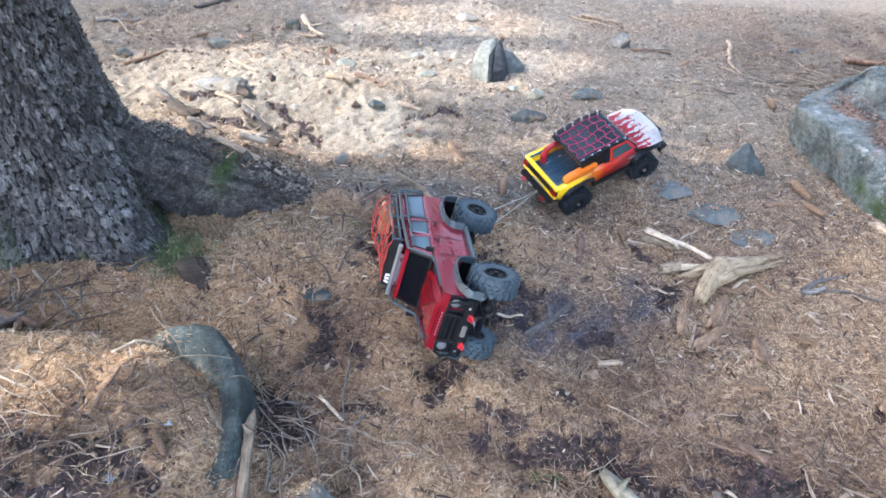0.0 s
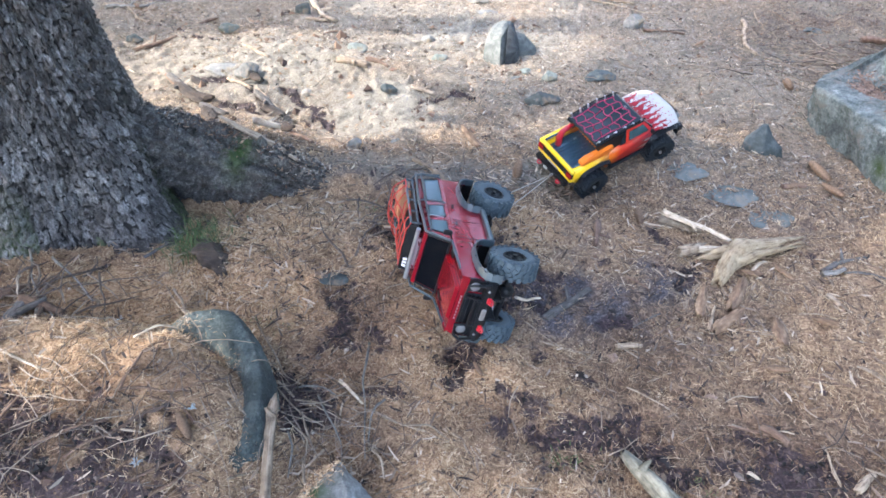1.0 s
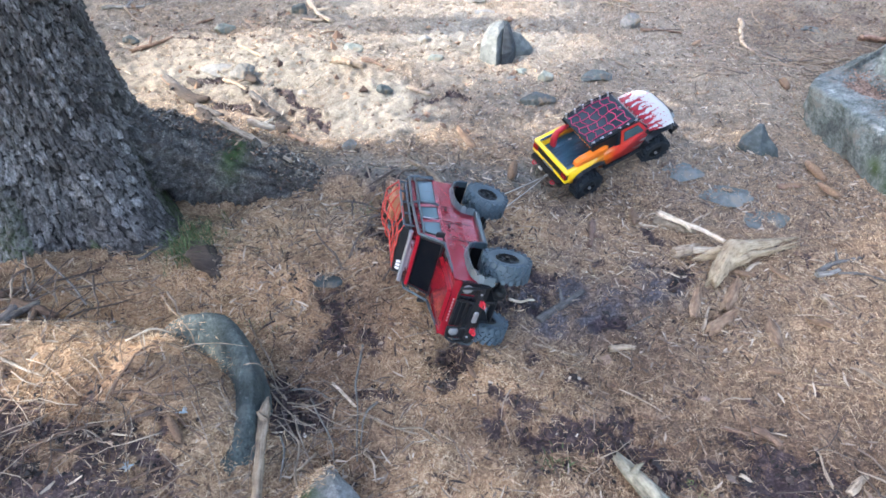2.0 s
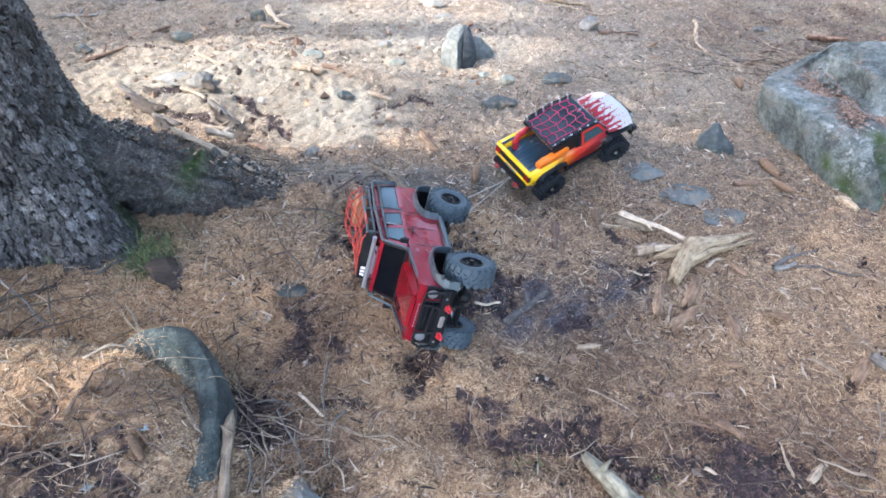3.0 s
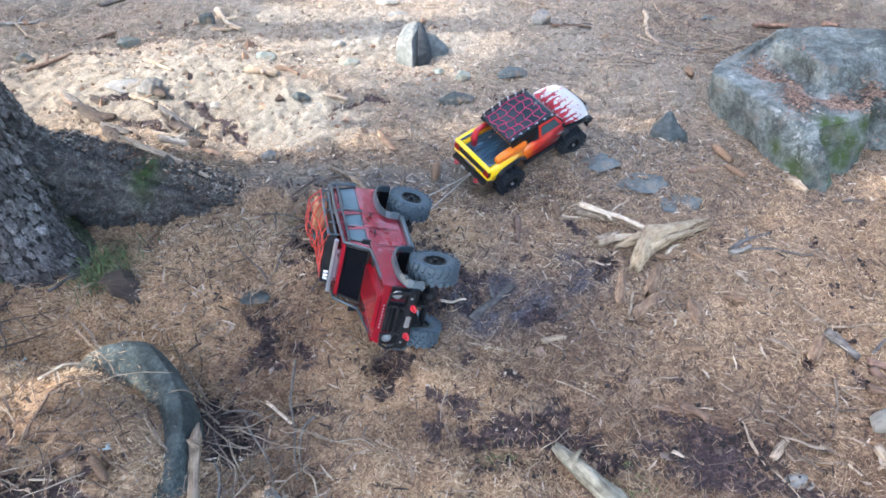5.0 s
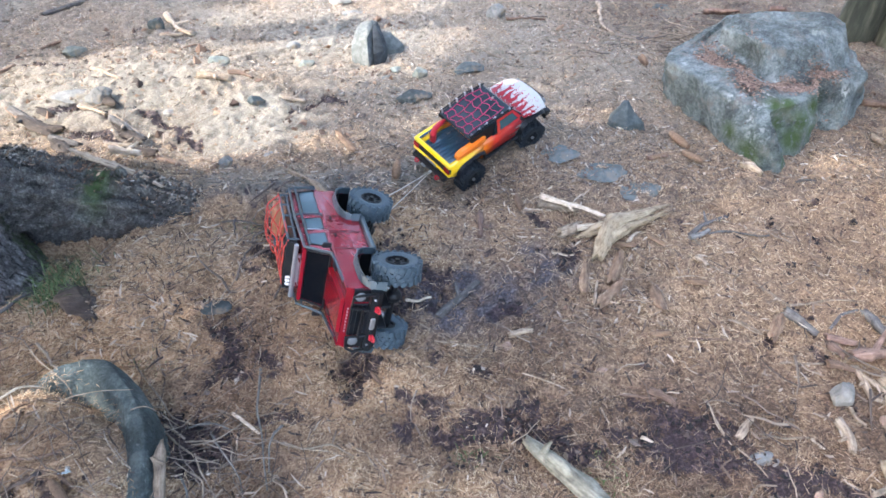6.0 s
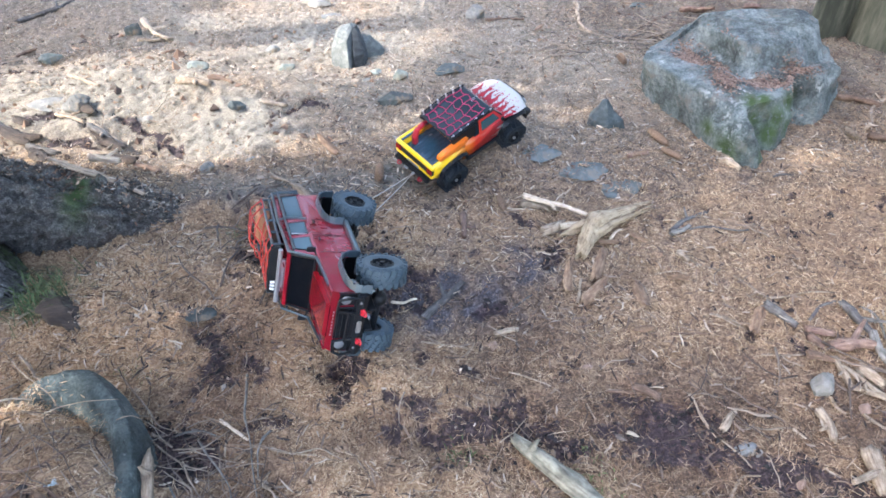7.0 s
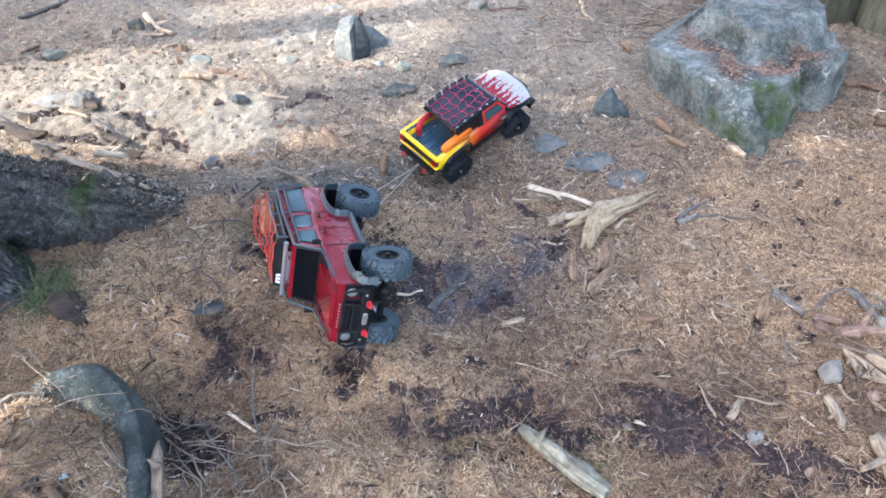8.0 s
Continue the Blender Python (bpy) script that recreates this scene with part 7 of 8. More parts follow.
stone((-0.81, 3.244), 0.096, 0.04, GREEN)
stone((-0.509, 3.554), 0.071, 0.043, GREY)
stone((-0.414, 3.318), 0.078, 0.037, GREEN)
stone((-0.573, 2.867), 0.067, 0.042, DARK)
stone((-1.367, 2.965), 0.19, 0.03, GREY)
stone((-1.241, 2.893), 0.107, 0.059, GREY)
stone((-1.267, 3.812), 0.078, 0.074, DARK)
stone((-0.31, 4.258), 0.120, 0.043, WHITE_STONE)
stone((-0.465, 2.474), 0.075, 0.03, GREY)
stone((-0.616, 2.4), 0.055, 0.04, GREY)
stone((-2.007, 3.276), 0.077, 0.04, DARK)
stone((-0.938, 2.816), 0.058, 0.025, PALE_STONE)
stone((-0.485, 2.851), 0.067, 0.026, GREY)
bark_chip((-0.213, 2.625), (-0.127, 2.464))
SLAB = natural("dark_bark_slab", (0.012, 0.008, 0.006), (0.035, 0.024, 0.018), (0.1, 0.072, 0.053), 60, bump=0.9, stretch=(0.4, 1.5, 1))
for a, b in (((-1.54, 2.78), (-1.34, 2.62)), ((-1.49, 2.85), (-1.4, 2.79)), ((-1.13, 2.71), (-0.97, 2.575)), ((-1.27, 2.94), (-1.15, 2.82)), ((-1.29, 2.53), (-1.2, 2.43)), ((-1.0, 2.43), (-0.86, 2.4)), ((-1.42, 2.68), (-1.31, 2.66)), ((-1.13, 2.29), (-1.02, 2.3))):
    bark_chip(a, b, SLAB, 0.055)
stick((-0.968, 2.3), (-0.871, 2.289), 0.014, BLEACHED, 0.05)
stick((-0.716, 3.077), (-0.6, 3.074), 0.008, BROWN, 0.0)
stick((-2.43, 3.727), (-2.192, 3.868), 0.016, GREYWOOD, 0.0)
stick((-1.993, 4.103), (-1.897, 4.216), 0.02, DARKWOOD, 0.0)
stick((-1.897, 4.216), (-1.79, 4.4), 0.017, DARKWOOD, 0.0)
stick((-1.276, 1.336), (-1.15, 1.315), 0.016, BROWN, 0.01)
stick((-1.395, 1.54), (-1.154, 1.29), 0.006, GREYWOOD, 0.02)
stick((-1.314, 1.525), (-1.09, 1.366), 0.007, GREYWOOD, 0.02)
# far right
stick((0.663, 3.937), (0.886, 3.95), 0.01, BROWN, 0.0)
stick((1.249, 4.185), (1.215, 3.694), 0.014, PALE, 0.0)
stick((1.064, 4.015), (1.319, 4.303), 0.005, BROWN, 0.0)
stick((0.482, 3.497), (0.557, 3.427), 0.008, PALE, 0.0)
stick((1.39, 3.573), (1.689, 3.714), 0.01, PALE, 0.0)
stick((1.84, 3.979), (1.994, 4.004), 0.016, RED_BARK, 0.0)
stick((1.566, 3.767), (1.815, 4.026), 0.006, BROWN, 0.0)
stick((1.436, 4.415), (1.71, 4.098), 0.005, BROWN, 0.0)
stick((1.753, 4.243), (2.048, 4.576), 0.006, BROWN, 0.0)
stick((0.331, 4.385), (0.781, 4.206), 0.008, PALE, 0.0)
stick((0.403, 4.41), (0.628, 4.29), 0.012, PALE, 0.0)
stick((1.106, 3.702), (1.12, 3.588), 0.006, BROWN, 0.0)
stick((1.35, 4.339), (1.369, 4.119), 0.005, PALE, 0.0)
stone((0.615, 3.998), 0.119, 0.071, GREY)
stone((0.139, 3.195), 0.069, 0.048, GREEN)
stone((0.389, 3.249), 0.137, 0.037, DARK)
stone((0.106, 2.932), 0.134, 0.045, DARK)
stone((1.634, 4.133), 0.127, 0.023, DARK)
stone((1.368, 3.631), 0.077, 0.016, DARK)
stone((-0.218, 4.099), 0.137, 0.03, GREY)
stone((-0.027, 3.176), 0.074, 0.033, GREY)
stone((0.811, 2.294), 0.185, 0.014, FLAT)
stone((0.915, 2.165), 0.151, 0.014, FLAT)
stone((0.673, 2.435), 0.145, 0.014, FLAT)
cone((1.258, 3.318), (1.248, 3.2))
cone((1.159, 2.571), (1.189, 2.432))
cone((1.156, 2.417), (1.214, 2.345))
cone((0.452, 2.14), (0.459, 2.048))
cone((0.036, 2.38), (0.025, 2.241))
cone((0.912, 3.746), (0.965, 3.816))
stick((1.008, 2.379), (1.095, 2.404), 0.01, RED_BARK, 0.0)
stick((1.361, 2.301), (1.397, 2.257), 0.012, BLEACHED, 0.0)
stick((1.358, 2.365), (1.41, 2.342), 0.008, PALE, 0.0)
stick((0.315, 2.03), (0.303, 1.916), 0.012, RED_BARK, 0.0)
stone((0.03, 3.28), 0.08, 0.035, GREEN)
# beside the driftwood
stick((0.537, 2.094), (0.722, 1.961), 0.011, BLEACHED, 0.03)
stick((0.546, 2.131), (0.515, 2.073), 0.008, PALE, 0.0)
stick((0.493, 2.068), (0.531, 2.048), 0.006, BLEACHED, 0.0)
stick((0.527, 2.07), (0.649, 2.033), 0.013, PALE, 0.01)
stick((0.53, 1.811), (0.59, 1.802), 0.004, BLEACHED, 0.0)
stick((0.596, 1.801), (0.669, 1.792), 0.004, BROWN, 0.0)
stick((0.78, 1.852), (0.84, 1.917), 0.009, BLEACHED, 0.0)
stick((0.604, 1.585), (0.634, 1.671), 0.009, PALE, 0.0)
stick((0.603, 1.766), (0.545, 1.645), 0.004, PALE, 0.0)
stick((0.572, 1.92), (0.638, 1.952), 0.02, PALE, 0.0)
stick((0.631, 1.929), (0.704, 1.935), 0.016, BLEACHED, 0.01)
bark_chip((0.612, 1.74), (0.578, 1.611))
bark_chip((0.741, 1.803), (0.673, 1.659))
bark_chip((0.714, 1.668), (0.609, 1.561))
bark_chip((0.791, 1.628), (0.791, 1.533))
bark_chip((0.744, 1.837), (0.798, 1.826))
bark_chip((0.854, 1.878), (0.888, 1.833))
bark_chip((0.893, 1.642), (0.95, 1.63))
cone((0.455, 2.15), (0.464, 2.058))
cone((0.796, 1.927), (0.828, 1.922))
stick((0.995, 1.875), (1.068, 1.907), 0.01, GREYWOOD, 0.0)
stick((1.007, 1.873), (1.007, 1.818), 0.005, PALE, 0.0)
stick((0.991, 2.06), (1.125, 2.11), 0.004, BROWN, 0.0)
stick((0.861, 1.66), (0.953, 1.651), 0.004, PALE, 0.0)
stick((0.551, 2.155), (0.661, 2.173), 0.004, BROWN, 0.0)
stick((0.959, 1.745), (0.984, 1.716), 0.01, PALE, 0.0)
stick((0.392, 1.769), (0.451, 1.725), 0.006, BROWN, 0.0)
stick((0.393, 1.556), (0.473, 1.619), 0.005, DARKWOOD, 0.0)
stick((1.001, 1.889), (1.162, 1.99), 0.0098, DARKWOOD, 0.0)
stick((1.066, 1.894), (1.25, 1.86), 0.0086, DARKWOOD, 0.0)
# middle ground
stick((0.059, 1.607), (0.129, 1.622), 0.008, BLEACHED, 0.005)
stick((0.149, 1.557), (0.274, 1.695), 0.014, DARKWOOD, -0.008)
stone((0.327, 1.44), 0.036, 0.035, BROWN_STONE)
stone((0.564, 1.335), 0.035, 0.015, BROWN_STONE)
stick((0.343, 1.477), (0.404, 1.484), 0.01, PALE, 0.0)
stick((0.357, 1.338), (0.478, 1.265), 0.004, PALE, 0.0)
stick((0.134, 1.46), (0.273, 1.43), 0.004, PALE, 0.0)
stick((0.962, 1.743), (1.064, 1.662), 0.005, PALE, 0.0)
stick((0.596, 1.263), (0.68, 1.239), 0.007, BROWN, 0.0)
stick((0.966, 1.495), (1.039, 1.446), 0.006, PALE, 0.0)
stick((0.793, 1.223), (0.805, 1.124), 0.004, PALE, 0.0)
stick((0.53, 1.21), (0.539, 1.166), 0.004, PALE, 0.0)
stick((0.09, 1.526), (0.226, 1.411), 0.003, PALE, 0.0)
stick((0.826, 1.426), (0.929, 1.412), 0.006, BROWN, 0.0)
stick((0.523, 1.812), (0.592, 1.805), 0.005, PALE, 0.0)
stick((0.773, 1.345), (0.924, 1.553), 0.003, BROWN, 0.0)
stick((1.096, 1.632), (1.181, 1.516), 0.005, PALE, 0.0)
stick((0.557, 1.663), (0.607, 1.762), 0.003, PALE, 0.0)
stick((0.414, 1.369), (0.478, 1.407), 0.003, PALE, 0.0)
cone((0.723, 1.447), (0.784, 1.451))
cone((0.888, 1.642), (0.959, 1.635))
cone((-0.038, 1.356), (-0.011, 1.315))
cone((-0.639, 0.984), (-0.582, 0.925))
# beside the tree roots and twigs
stick((-0.36, 2.303), (-0.265, 2.196), 0.01, PALE, 0.01)
stick((-0.265, 2.196), (-0.11, 2.039), 0.014, PALE, 0.01)
stick((-0.11, 2.039), (-0.039, 2.008), 0.012, PALE, 0.01)
stick((-0.32, 2.011), (-0.232, 2.055), 0.007, PALE, 0.0)
stick((-0.232, 2.055), (-0.117, 2.047), 0.007, PALE, 0.0)
stick((-0.347, 2.113), (-0.268, 2.138), 0.006, PALE, 0.0)
stick((-0.225, 1.976), (-0.08, 1.84), 0.008, PALE, 0.0)
stick((-0.154, 1.921), (-0.09, 1.991), 0.009, DARKWOOD, 0.0)
stick((-0.17, 1.975), (-0.135, 2.025), 0.008, PALE, 0.0)
stick((-0.135, 2.199), (-0.073, 2.085), 0.008, PALE, 0.0)
stick((-0.145, 1.862), (-0.095, 1.781), 0.006, PALE, 0.0)
stick((-0.104, 1.873), (-0.069, 1.912), 0.006, PALE, 0.0)
stick((-0.075, 2.164), (-0.071, 2.127), 0.004, BLEACHED, 0.0)
stick((-0.104, 2.252), (-0.069, 2.207), 0.004, PALE, 0.0)
stick((-0.287, 1.788), (-0.249, 1.769), 0.006, BLEACHED, 0.0)
stick((-0.323, 1.721), (-0.288, 1.746), 0.006, PALE, 0.0)
stick((-0.304, 2.382), (-0.289, 2.305), 0.004, BROWN, 0.0)
stick((-0.027, 1.983), (0.016, 1.918), 0.006, BROWN, 0.0)
stone((-0.475, 1.587), 0.075, 0.006, DARK)
# foreground
branch = tagged(new("branch", limbs_mesh("branch", [
    limb([(-0.478, 1.112, 0.092), (-0.472, 1.085, 0.095), (-0.466, 1.055, 0.092), (-0.456, 1.01, 0.085), (-0.441, 0.944, 0.07), (-0.423, 0.871, 0.05), (-0.412, 0.82, 0.035)], [0.003, 0.009, 0.0125, 0.0105, 0.0115, 0.0125, 0.013], 12, 20, 54, 0.1, 0.95),
    limb([(-0.464, 1.05, 0.095), (-0.472, 1.052, 0.105), (-0.477, 1.057, 0.11)], [0.008, 0.006, 0.004], 13, 10, 8)], PALE)), "pale broken branch with a knot leaning on the rock", "branch")
for line, r, wood in (
        (((-0.321, 1.373), (-0.312, 1.304), (-0.307, 1.236), (-0.282, 1.165), (-0.268, 1.093), (-0.253, 1.033)), 0.0034, GREYWOOD),
        (((-0.364, 1.237), (-0.334, 1.205), (-0.292, 1.177)), 0.0042, BLEACHED),
        (((-0.644, 1.399), (-0.589, 1.333), (-0.543, 1.28), (-0.507, 1.228), (-0.459, 1.211), (-0.428, 1.208)), 0.0024, PALE),
        (((-0.408, 1.189), (-0.379, 1.142), (-0.338, 1.091), (-0.313, 1.055), (-0.303, 1.019)), 0.0032, GREYWOOD),
        (((-0.506, 1.183), (-0.461, 1.138), (-0.409, 1.104), (-0.367, 1.097), (-0.318, 1.069)), 0.0026, PALE),
        (((-0.242, 1.199), (-0.256, 1.168), (-0.262, 1.134), (-0.256, 1.079)), 0.003, GREYWOOD),
        (((-0.35, 1.043), (-0.368, 0.996), (-0.393, 0.971)), 0.0028, PALE),
        (((-0.39, 1.007), (-0.373, 0.96), (-0.354, 0.929)), 0.0034, PALE),
        (((-0.331, 1.191), (-0.338, 1.164), (-0.339, 1.138)), 0.0024, PALE),
        (((-0.471, 1.206), (-0.433, 1.205), (-0.397, 1.203), (-0.365, 1.195)), 0.0026, GREYWOOD),
        (((-0.46, 1.165), (-0.41, 1.155), (-0.36, 1.16)), 0.0022, PALE), (((-0.43, 1.13), (-0.4, 1.07), (-0.36, 1.02)), 0.0024, PALE),
        (((-0.44, 1.06), (-0.415, 1.02), (-0.41, 0.96)), 0.0026, GREYWOOD), (((-0.425, 1.08), (-0.39, 1.05), (-0.385, 1.0)), 0.0024, PALE),
        (((-0.25, 1.06), (-0.215, 1.03), (-0.2, 0.99)), 0.0024, PALE), (((-0.24, 1.15), (-0.18, 1.12), (-0.12, 1.135), (-0.07, 1.11)), 0.0024, PALE)):
    twig(line, r, wood, 0.022)
for line, r in ((((-0.85, 1.36, 0.16), (-0.791, 1.295, 0.168), (-0.738, 1.252, 0.172), (-0.695, 1.219, 0.168), (-0.675, 1.191, 0.16)), 0.0026), (((-0.71, 1.175, 0.152), (-0.67, 1.185, 0.166), (-0.616, 1.197, 0.166), (-0.556, 1.213, 0.146)), 0.0022),
                (((-0.546, 1.161, 0.14), (-0.529, 1.16, 0.15), (-0.512, 1.166, 0.145), (-0.497, 1.175, 0.11), (-0.48, 1.2, 0.02)), 0.002)):
    tagged(new("twig", limbs_mesh("twig", [limb(line, [r * 0.62, r * 0.56, r * 0.36], 21, 7, 20, 0.08)], PALE)), "thin pale stem lying over the greenish rock", "twig", "stems lying over the rock")
stick((-0.301, 1.229), (-0.246, 1.24), 0.004, PALE, 0.0)
stick((-0.235, 1.154), (-0.096, 1.114), 0.004, PALE, 0.0)
stick((-0.26, 1.082), (-0.209, 1.028), 0.005, PALE, 0.0)
stick((-0.898, 1.45), (-0.84, 1.387), 0.006, PALE, 0.03)
stick((-0.833, 1.378), (-0.768, 1.331), 0.006, PALE, 0.04)
stick((-0.809, 1.145), (-0.753, 1.291), 0.005, BLEACHED, 0.03)
stick((-0.597, 1.259), (-0.535, 1.255), 0.004, PALE, 0.03)
stick((-1.105, 1.076), (-0.97, 1.049), 0.006, BLEACHED, 0.0)
stick((-0.966, 1.031), (-0.853, 0.962), 0.004, BROWN, 0.0)
stick((-0.895, 0.867), (-0.774, 0.952), 0.006, BROWN, 0.0)
stick((-0.813, 0.852), (-0.744, 0.921), 0.006, BROWN, 0.0)
stick((-0.744, 0.921), (-0.682, 0.992), 0.006, BROWN, 0.0)
stick((-0.792, 1.026), (-0.696, 1.028), 0.006, BROWN, 0.0)
stick((-0.696, 1.028), (-0.608, 1.087), 0.006, BROWN, 0.0)
stick((-0.79, 1.022), (-0.785, 1.125), 0.007, BROWN, 0.0)
stick((-0.785, 1.125), (-0.766, 1.166), 0.006, BROWN, 0.0)
stick((-1.132, 1.465), (-1.213, 1.448), 0.006, PALE, 0.0)
stick((-1.212, 1.445), (-1.085, 1.378), 0.009, PALE, 0.0)
stick((-1.085, 1.378), (-1.094, 1.329), 0.006, PALE, 0.0)
stick((-1.208, 1.3), (-1.087, 1.331), 0.004, PALE, 0.0)
stick((-1.105, 1.39), (-0.987, 1.418), 0.004, BROWN, 0.0)
stick((-0.987, 1.418), (-0.936, 1.468), 0.004, BROWN, 0.0)
stick((-0.63, 0.998), (-0.554, 0.957), 0.005, BROWN, 0.0)
stick((-0.68, 0.832), (-0.585, 0.914), 0.006, BROWN, 0.0)
stick((-0.637, 0.828), (-0.563, 0.894), 0.006, BROWN, 0.0)
stick((-1.006, 0.923), (-0.998, 0.999), 0.005, BROWN, 0.0)
stick((-0.736, 0.929), (-0.691, 0.928), 0.004, BLEACHED, 0.0)
stick((-0.688, 0.897), (-0.704, 0.941), 0.004, BROWN, 0.0)
stick((-0.668, 1.132), (-0.628, 1.103), 0.004, BROWN, 0.0)
stick((-0.712, 1.114), (-0.729, 1.067), 0.004, BROWN, 0.0)
stick((-0.721, 1.013), (-0.629, 0.995), 0.005, BROWN, 0.0)
stick((-1.327, 1.413), (-1.222, 1.278), 0.004, PALE, 0.0)
stick((-1.361, 1.348), (-1.248, 1.413), 0.008, BROWN, 0.0)
stick((-1.353, 1.361), (-1.32, 1.402), 0.016, BROWN, 0.0)
stick((-1.274, 1.23), (-1.273, 1.334), 0.022, DARKWOOD, 0.0)
stick((-1.273, 1.334), (-1.183, 1.328), 0.016, DARKWOOD, 0.0)
stick((-0.522, 1.216), (-0.468, 1.178), 0.006, PALE, 0.0)
stick((-0.581, 0.857), (-0.546, 0.885), 0.006, BROWN, 0.0)
stick((-0.513, 0.902), (-0.46, 0.949), 0.005, PALE, 0.0)
stick((-1.067, 1.594), (-1.015, 1.687), 0.008, DARKWOOD, 0.01)
stick((-0.974, 1.61), (-0.91, 1.688), 0.005, PALE, 0.02)
stick((-0.925, 1.721), (-0.818, 1.594), 0.006, PALE, 0.02)
stick((-0.875, 1.579), (-0.806, 1.603), 0.005, BLEACHED, 0.0)
tagged(new("bark_piece", limbs_mesh("bark_piece", [limb([gz(-0.93, 1.7, 0.01), gz(-0.89, 1.655, 0.022), gz(-0.85, 1.61, 0.022), gz(-0.815, 1.575, 0.008)], [0.022, 0.034, 0.036, 0.02], 31, 24, 30, 0.14, 0.45, 1.4)], SLAB)), "dark slab of spruce bark beside the grass tuft", "bark")
flake = limb([gz(-0.2, 1.602, 0.012), gz(-0.185, 1.61, 0.018), gz(-0.165, 1.62, 0.02), gz(-0.15, 1.638, 0.012)], [0.008, 0.02, 0.018, 0.006], 51, 16, 14, 0.1, 0.22, 1.2)
tagged(new("bark_flake", limbs_mesh("bark_flake", [flake], grained("orange_bark", (0.3, 0.09, 0.04), (0.5, 0.17, 0.08), (0.62, 0.25, 0.13)))), "orange-red flake of inner bark lying on the litter by the wagon", "bark")
# right foreground
stone((1.159, 1.226), 0.079, 0.05, WHITE_STONE)
stone((0.874, 1.068), 0.060, 0.03, GREY)
stone((0.959, 0.965), 0.029, 0.02, BROWN_STONE)
stone((0.902, 1.051), 0.017, 0.015, PALE_STONE)
stone((1.235, 1.156), 0.041, 0.02, BROWN_STONE)
stick((1.217, 1.419), (1.281, 1.393), 0.012, RED_BARK, 0.0)
stick((1.203, 1.385), (1.23, 1.353), 0.014, RED_BARK, 0.0)
stick((1.253, 1.351), (1.361, 1.336), 0.018, RED_BARK, 0.0)
stick((1.168, 1.325), (1.238, 1.309), 0.011, BROWN, 0.0)
stick((1.243, 1.318), (1.236, 1.226), 0.01, PALE, 0.0)
stick((1.236, 1.226), (1.291, 1.171), 0.01, PALE, 0.0)
stick((1.25, 1.289), (1.297, 1.174), 0.01, PALE, 0.0)
stick((1.289, 1.276), (1.313, 1.217), 0.016, PALE, 0.0)
stick((1.37, 1.499), (1.379, 1.373), 0.016, DARKWOOD, 0.0)
stick((1.379, 1.373), (1.357, 1.268), 0.012, GREYWOOD, 0.0)
stick((1.24, 1.448), (1.352, 1.512), 0.008, DARKWOOD, 0.0)
stick((1.134, 1.505), (1.195, 1.441), 0.016, DARKWOOD, 0.0)
stick((0.974, 1.489), (1.04, 1.439), 0.005, PALE, 0.0)
stick((1.048, 1.34), (1.162, 1.33), 0.006, PALE, 0.0)
stick((1.101, 1.335), (1.144, 1.295), 0.005, PALE, 0.0)
stick((1.171, 1.546), (1.365, 1.549), 0.006, PALE, 0.0)
stick((1.112, 1.61), (1.184, 1.52), 0.006, PALE, 0.0)
stick((1.164, 1.204), (1.17, 1.143), 0.008, PALE, 0.0)
stick((1.091, 1.18), (1.164, 1.204), 0.005, BROWN, 0.0)
stick((1.112, 1.157), (1.093, 1.068), 0.012, PALE, 0.0)
stick((0.839, 1.116), (0.897, 1.17), 0.01, PALE, 0.0)
stick((0.895, 1.127), (1.025, 1.117), 0.005, PALE, 0.0)
stick((1.023, 1.115), (1.036, 1.081), 0.005, BLEACHED, 0.0)
stick((0.825, 1.085), (0.865, 1.013), 0.004, PALE, 0.0)
stick((0.786, 0.949), (0.832, 0.992), 0.005, PALE, 0.0)
stick((0.832, 0.992), (0.879, 0.995), 0.005, PALE, 0.0)
stick((0.798, 1.22), (0.811, 1.093), 0.004, PALE, 0.0)
stick((1.22, 1.137), (1.24, 1.085), 0.008, PALE, 0.0)
stick((1.153, 1.019), (1.121, 0.92), 0.02, PALE, 0.0)
stick((0.671, 1.263), (0.71, 1.208), 0.011, BROWN, 0.0)
stick((0.607, 1.267), (0.667, 1.249), 0.005, PALE, 0.0)
stick((0.697, 1.254), (0.739, 1.247), 0.004, BLEACHED, 0.0)
stick((0.823, 1.424), (0.889, 1.419), 0.005, BROWN, 0.0)
stick((0.602, 1.116), (0.624, 1.109), 0.008, BLEACHED, 0.0)
stick((0.873, 1.299), (0.904, 1.28), 0.004, PALE, 0.0)
stick((1.429, 1.497), (1.418, 1.367), 0.008, GREYWOOD, 0.0)
stick((0.936, 1.149), (0.997, 1.178), 0.004, BROWN, 0.0)
bark_chip((1.119, 1.5), (1.051, 1.409))
bark_chip((0.79, 1.628), (0.788, 1.532))
cone((0.734, 1.444), (0.776, 1.448))
cone((1.156, 2.425), (1.209, 2.342))
cone((1.155, 2.575), (1.189, 2.443))
cone((1.009, 2.378), (1.09, 2.402))
cone((1.24, 3.304), (1.247, 3.198))
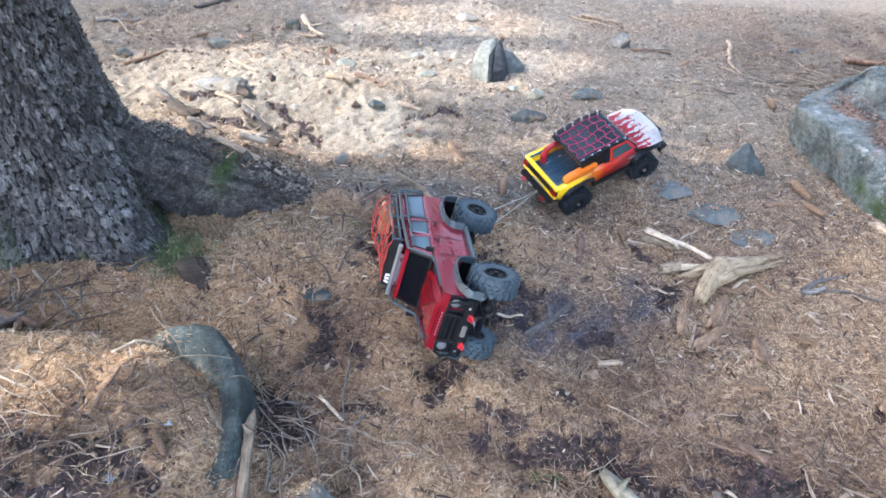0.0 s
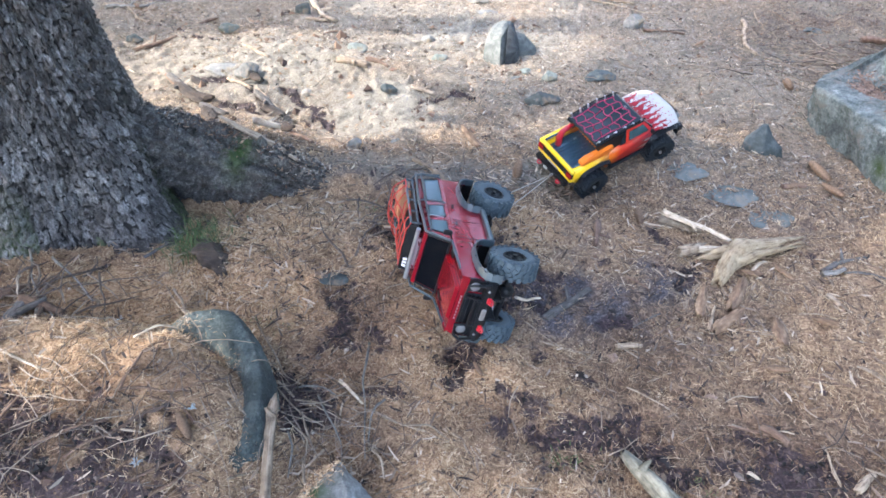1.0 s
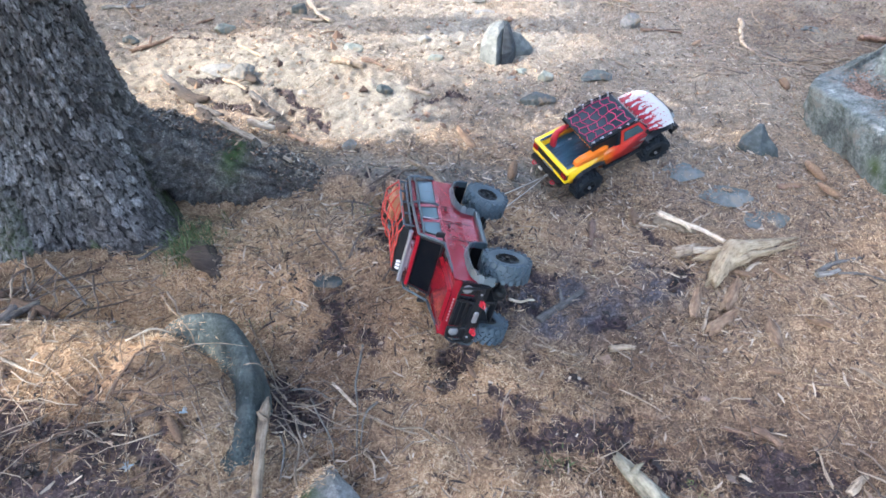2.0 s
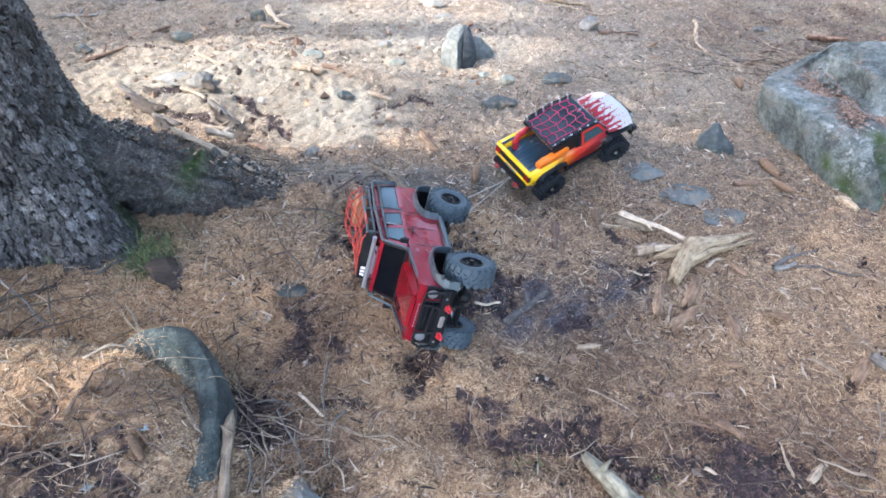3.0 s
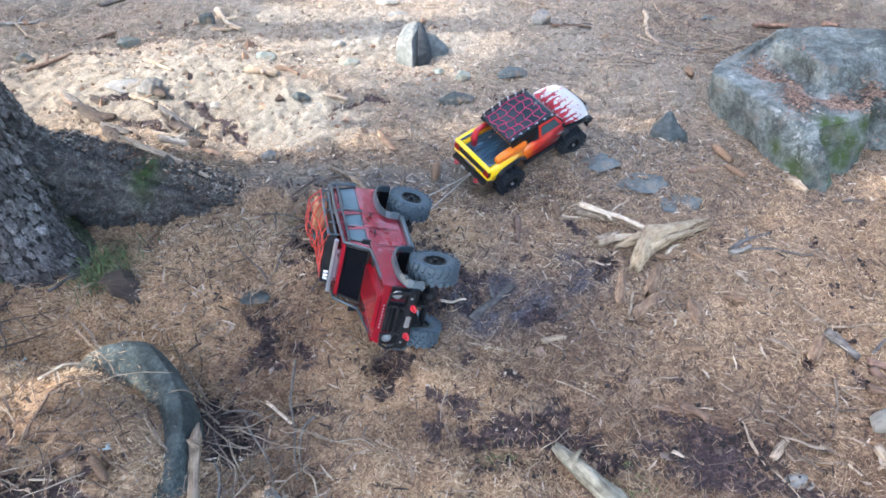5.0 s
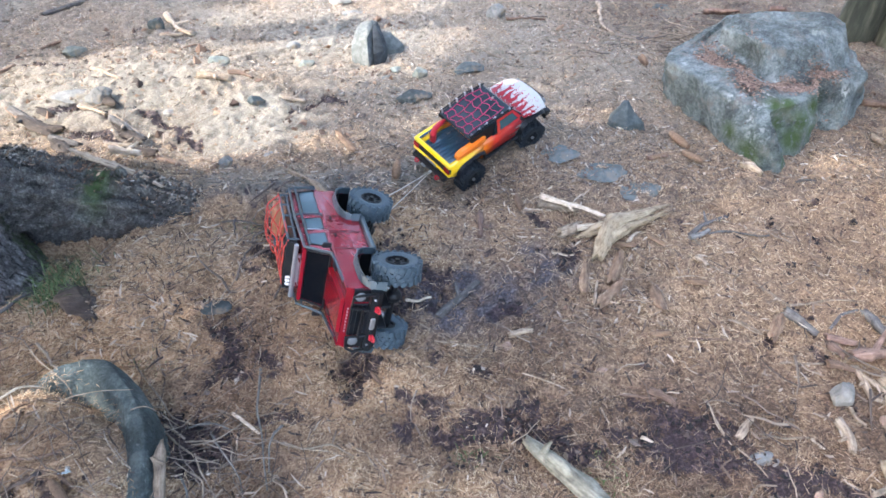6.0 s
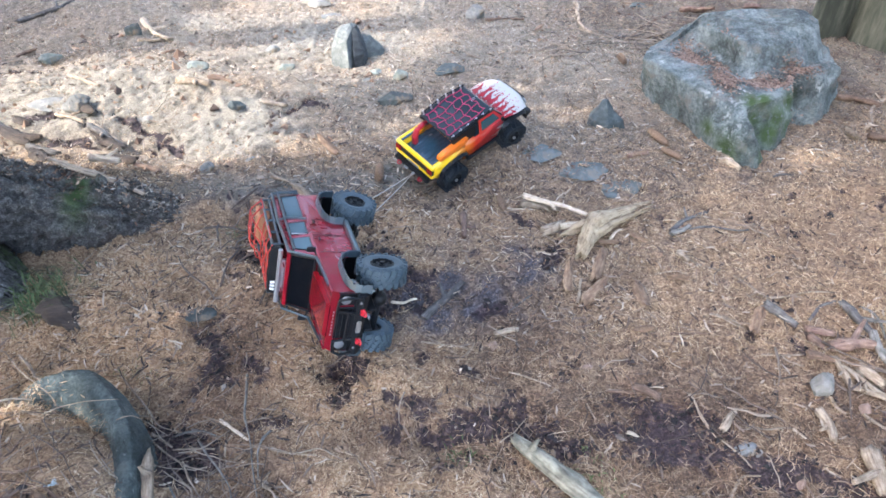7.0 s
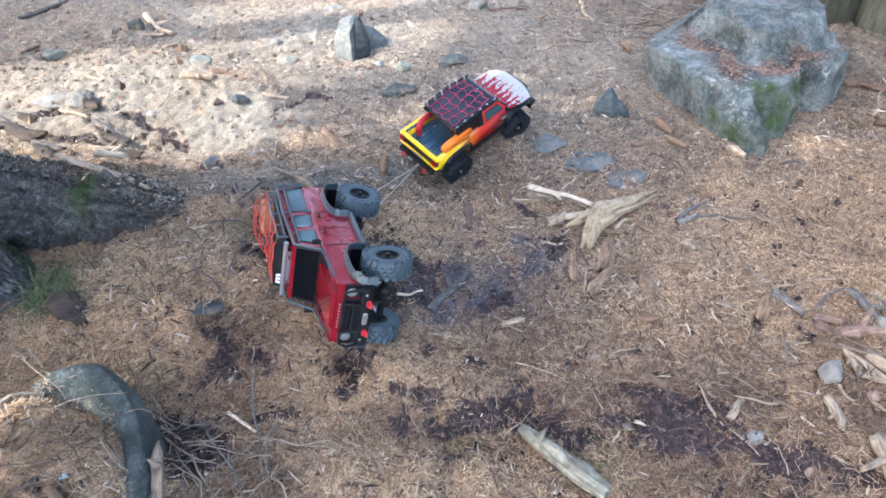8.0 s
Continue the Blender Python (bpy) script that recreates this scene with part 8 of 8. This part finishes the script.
stick((1.375, 2.358), (1.418, 2.314), 0.006, BLEACHED, 0.0)
stick((1.35, 2.3), (1.395, 2.241), 0.016, PALE, 0.0)
stick((2.095, 2.773), (2.259, 2.706), 0.016, BROWN, 0.0)
stick((2.07, 2.5), (2.256, 2.72), 0.01, PALE, 0.0)
stick((2.256, 2.72), (2.352, 2.794), 0.01, PALE, 0.0)
stick((1.971, 2.539), (1.938, 2.372), 0.006, PALE, 0.0)
stick((1.988, 2.492), (1.983, 2.428), 0.02, PALE, 0.0)
stick((2.049, 2.448), (2.113, 2.431), 0.016, BROWN, 0.0)
stick((1.513, 2.194), (1.583, 2.193), 0.008, DARKWOOD, 0.0)
stick((1.376, 3.575), (1.685, 3.713), 0.012, PALE, 0.0)
stick((1.847, 3.979), (1.992, 3.992), 0.022, RED_BARK, 0.0)
stick((2.256, 4.015), (2.312, 3.963), 0.022, RED_BARK, 0.0)
stick((1.277, 3.446), (1.596, 3.839), 0.006, BROWN, 0.0)
stick((1.522, 3.756), (1.734, 3.924), 0.006, BROWN, 0.0)
lichen((-1.01, 1.344), 0.011)
lichen((-0.672, 0.867), 0.016)
lichen((-0.616, 1.001), .014)
stick((-1.607, 2.86), (-1.388, 2.691), 0.018, DARKWOOD, 0.0)
stick((-1.137, 2.724), (-1.0, 2.648), 0.016, DARKWOOD, 0.0)
stick((-1.322, 2.577), (-1.189, 2.51), 0.016, DARKWOOD, 0.0)
stick((-0.89, 2.398), (-0.784, 2.371), 0.014, BROWN, 0.0)
stick((-1.08, 2.498), (-0.967, 2.492), 0.016, PALE, 0.0)


# crumbs and needles over the flat stones
for slate in [o for o in bpy.data.objects if o.type == "MESH" and o.data.materials and o.data.materials[0] == FLAT]:
    wide = max(slate.dimensions.x, 0.06)
    strewn("stone_litter", "crumbs and needles lying on the flat stone", slate, ((slate.location.x, slate.location.y, wide * 0.3, wide * 0.24), (slate.location.x - wide * 0.3, slate.location.y, wide * 0.1, wide * 0.2)), 45, 9, FLAKES, (0.006, 0.022), (0.0015, 0.005))
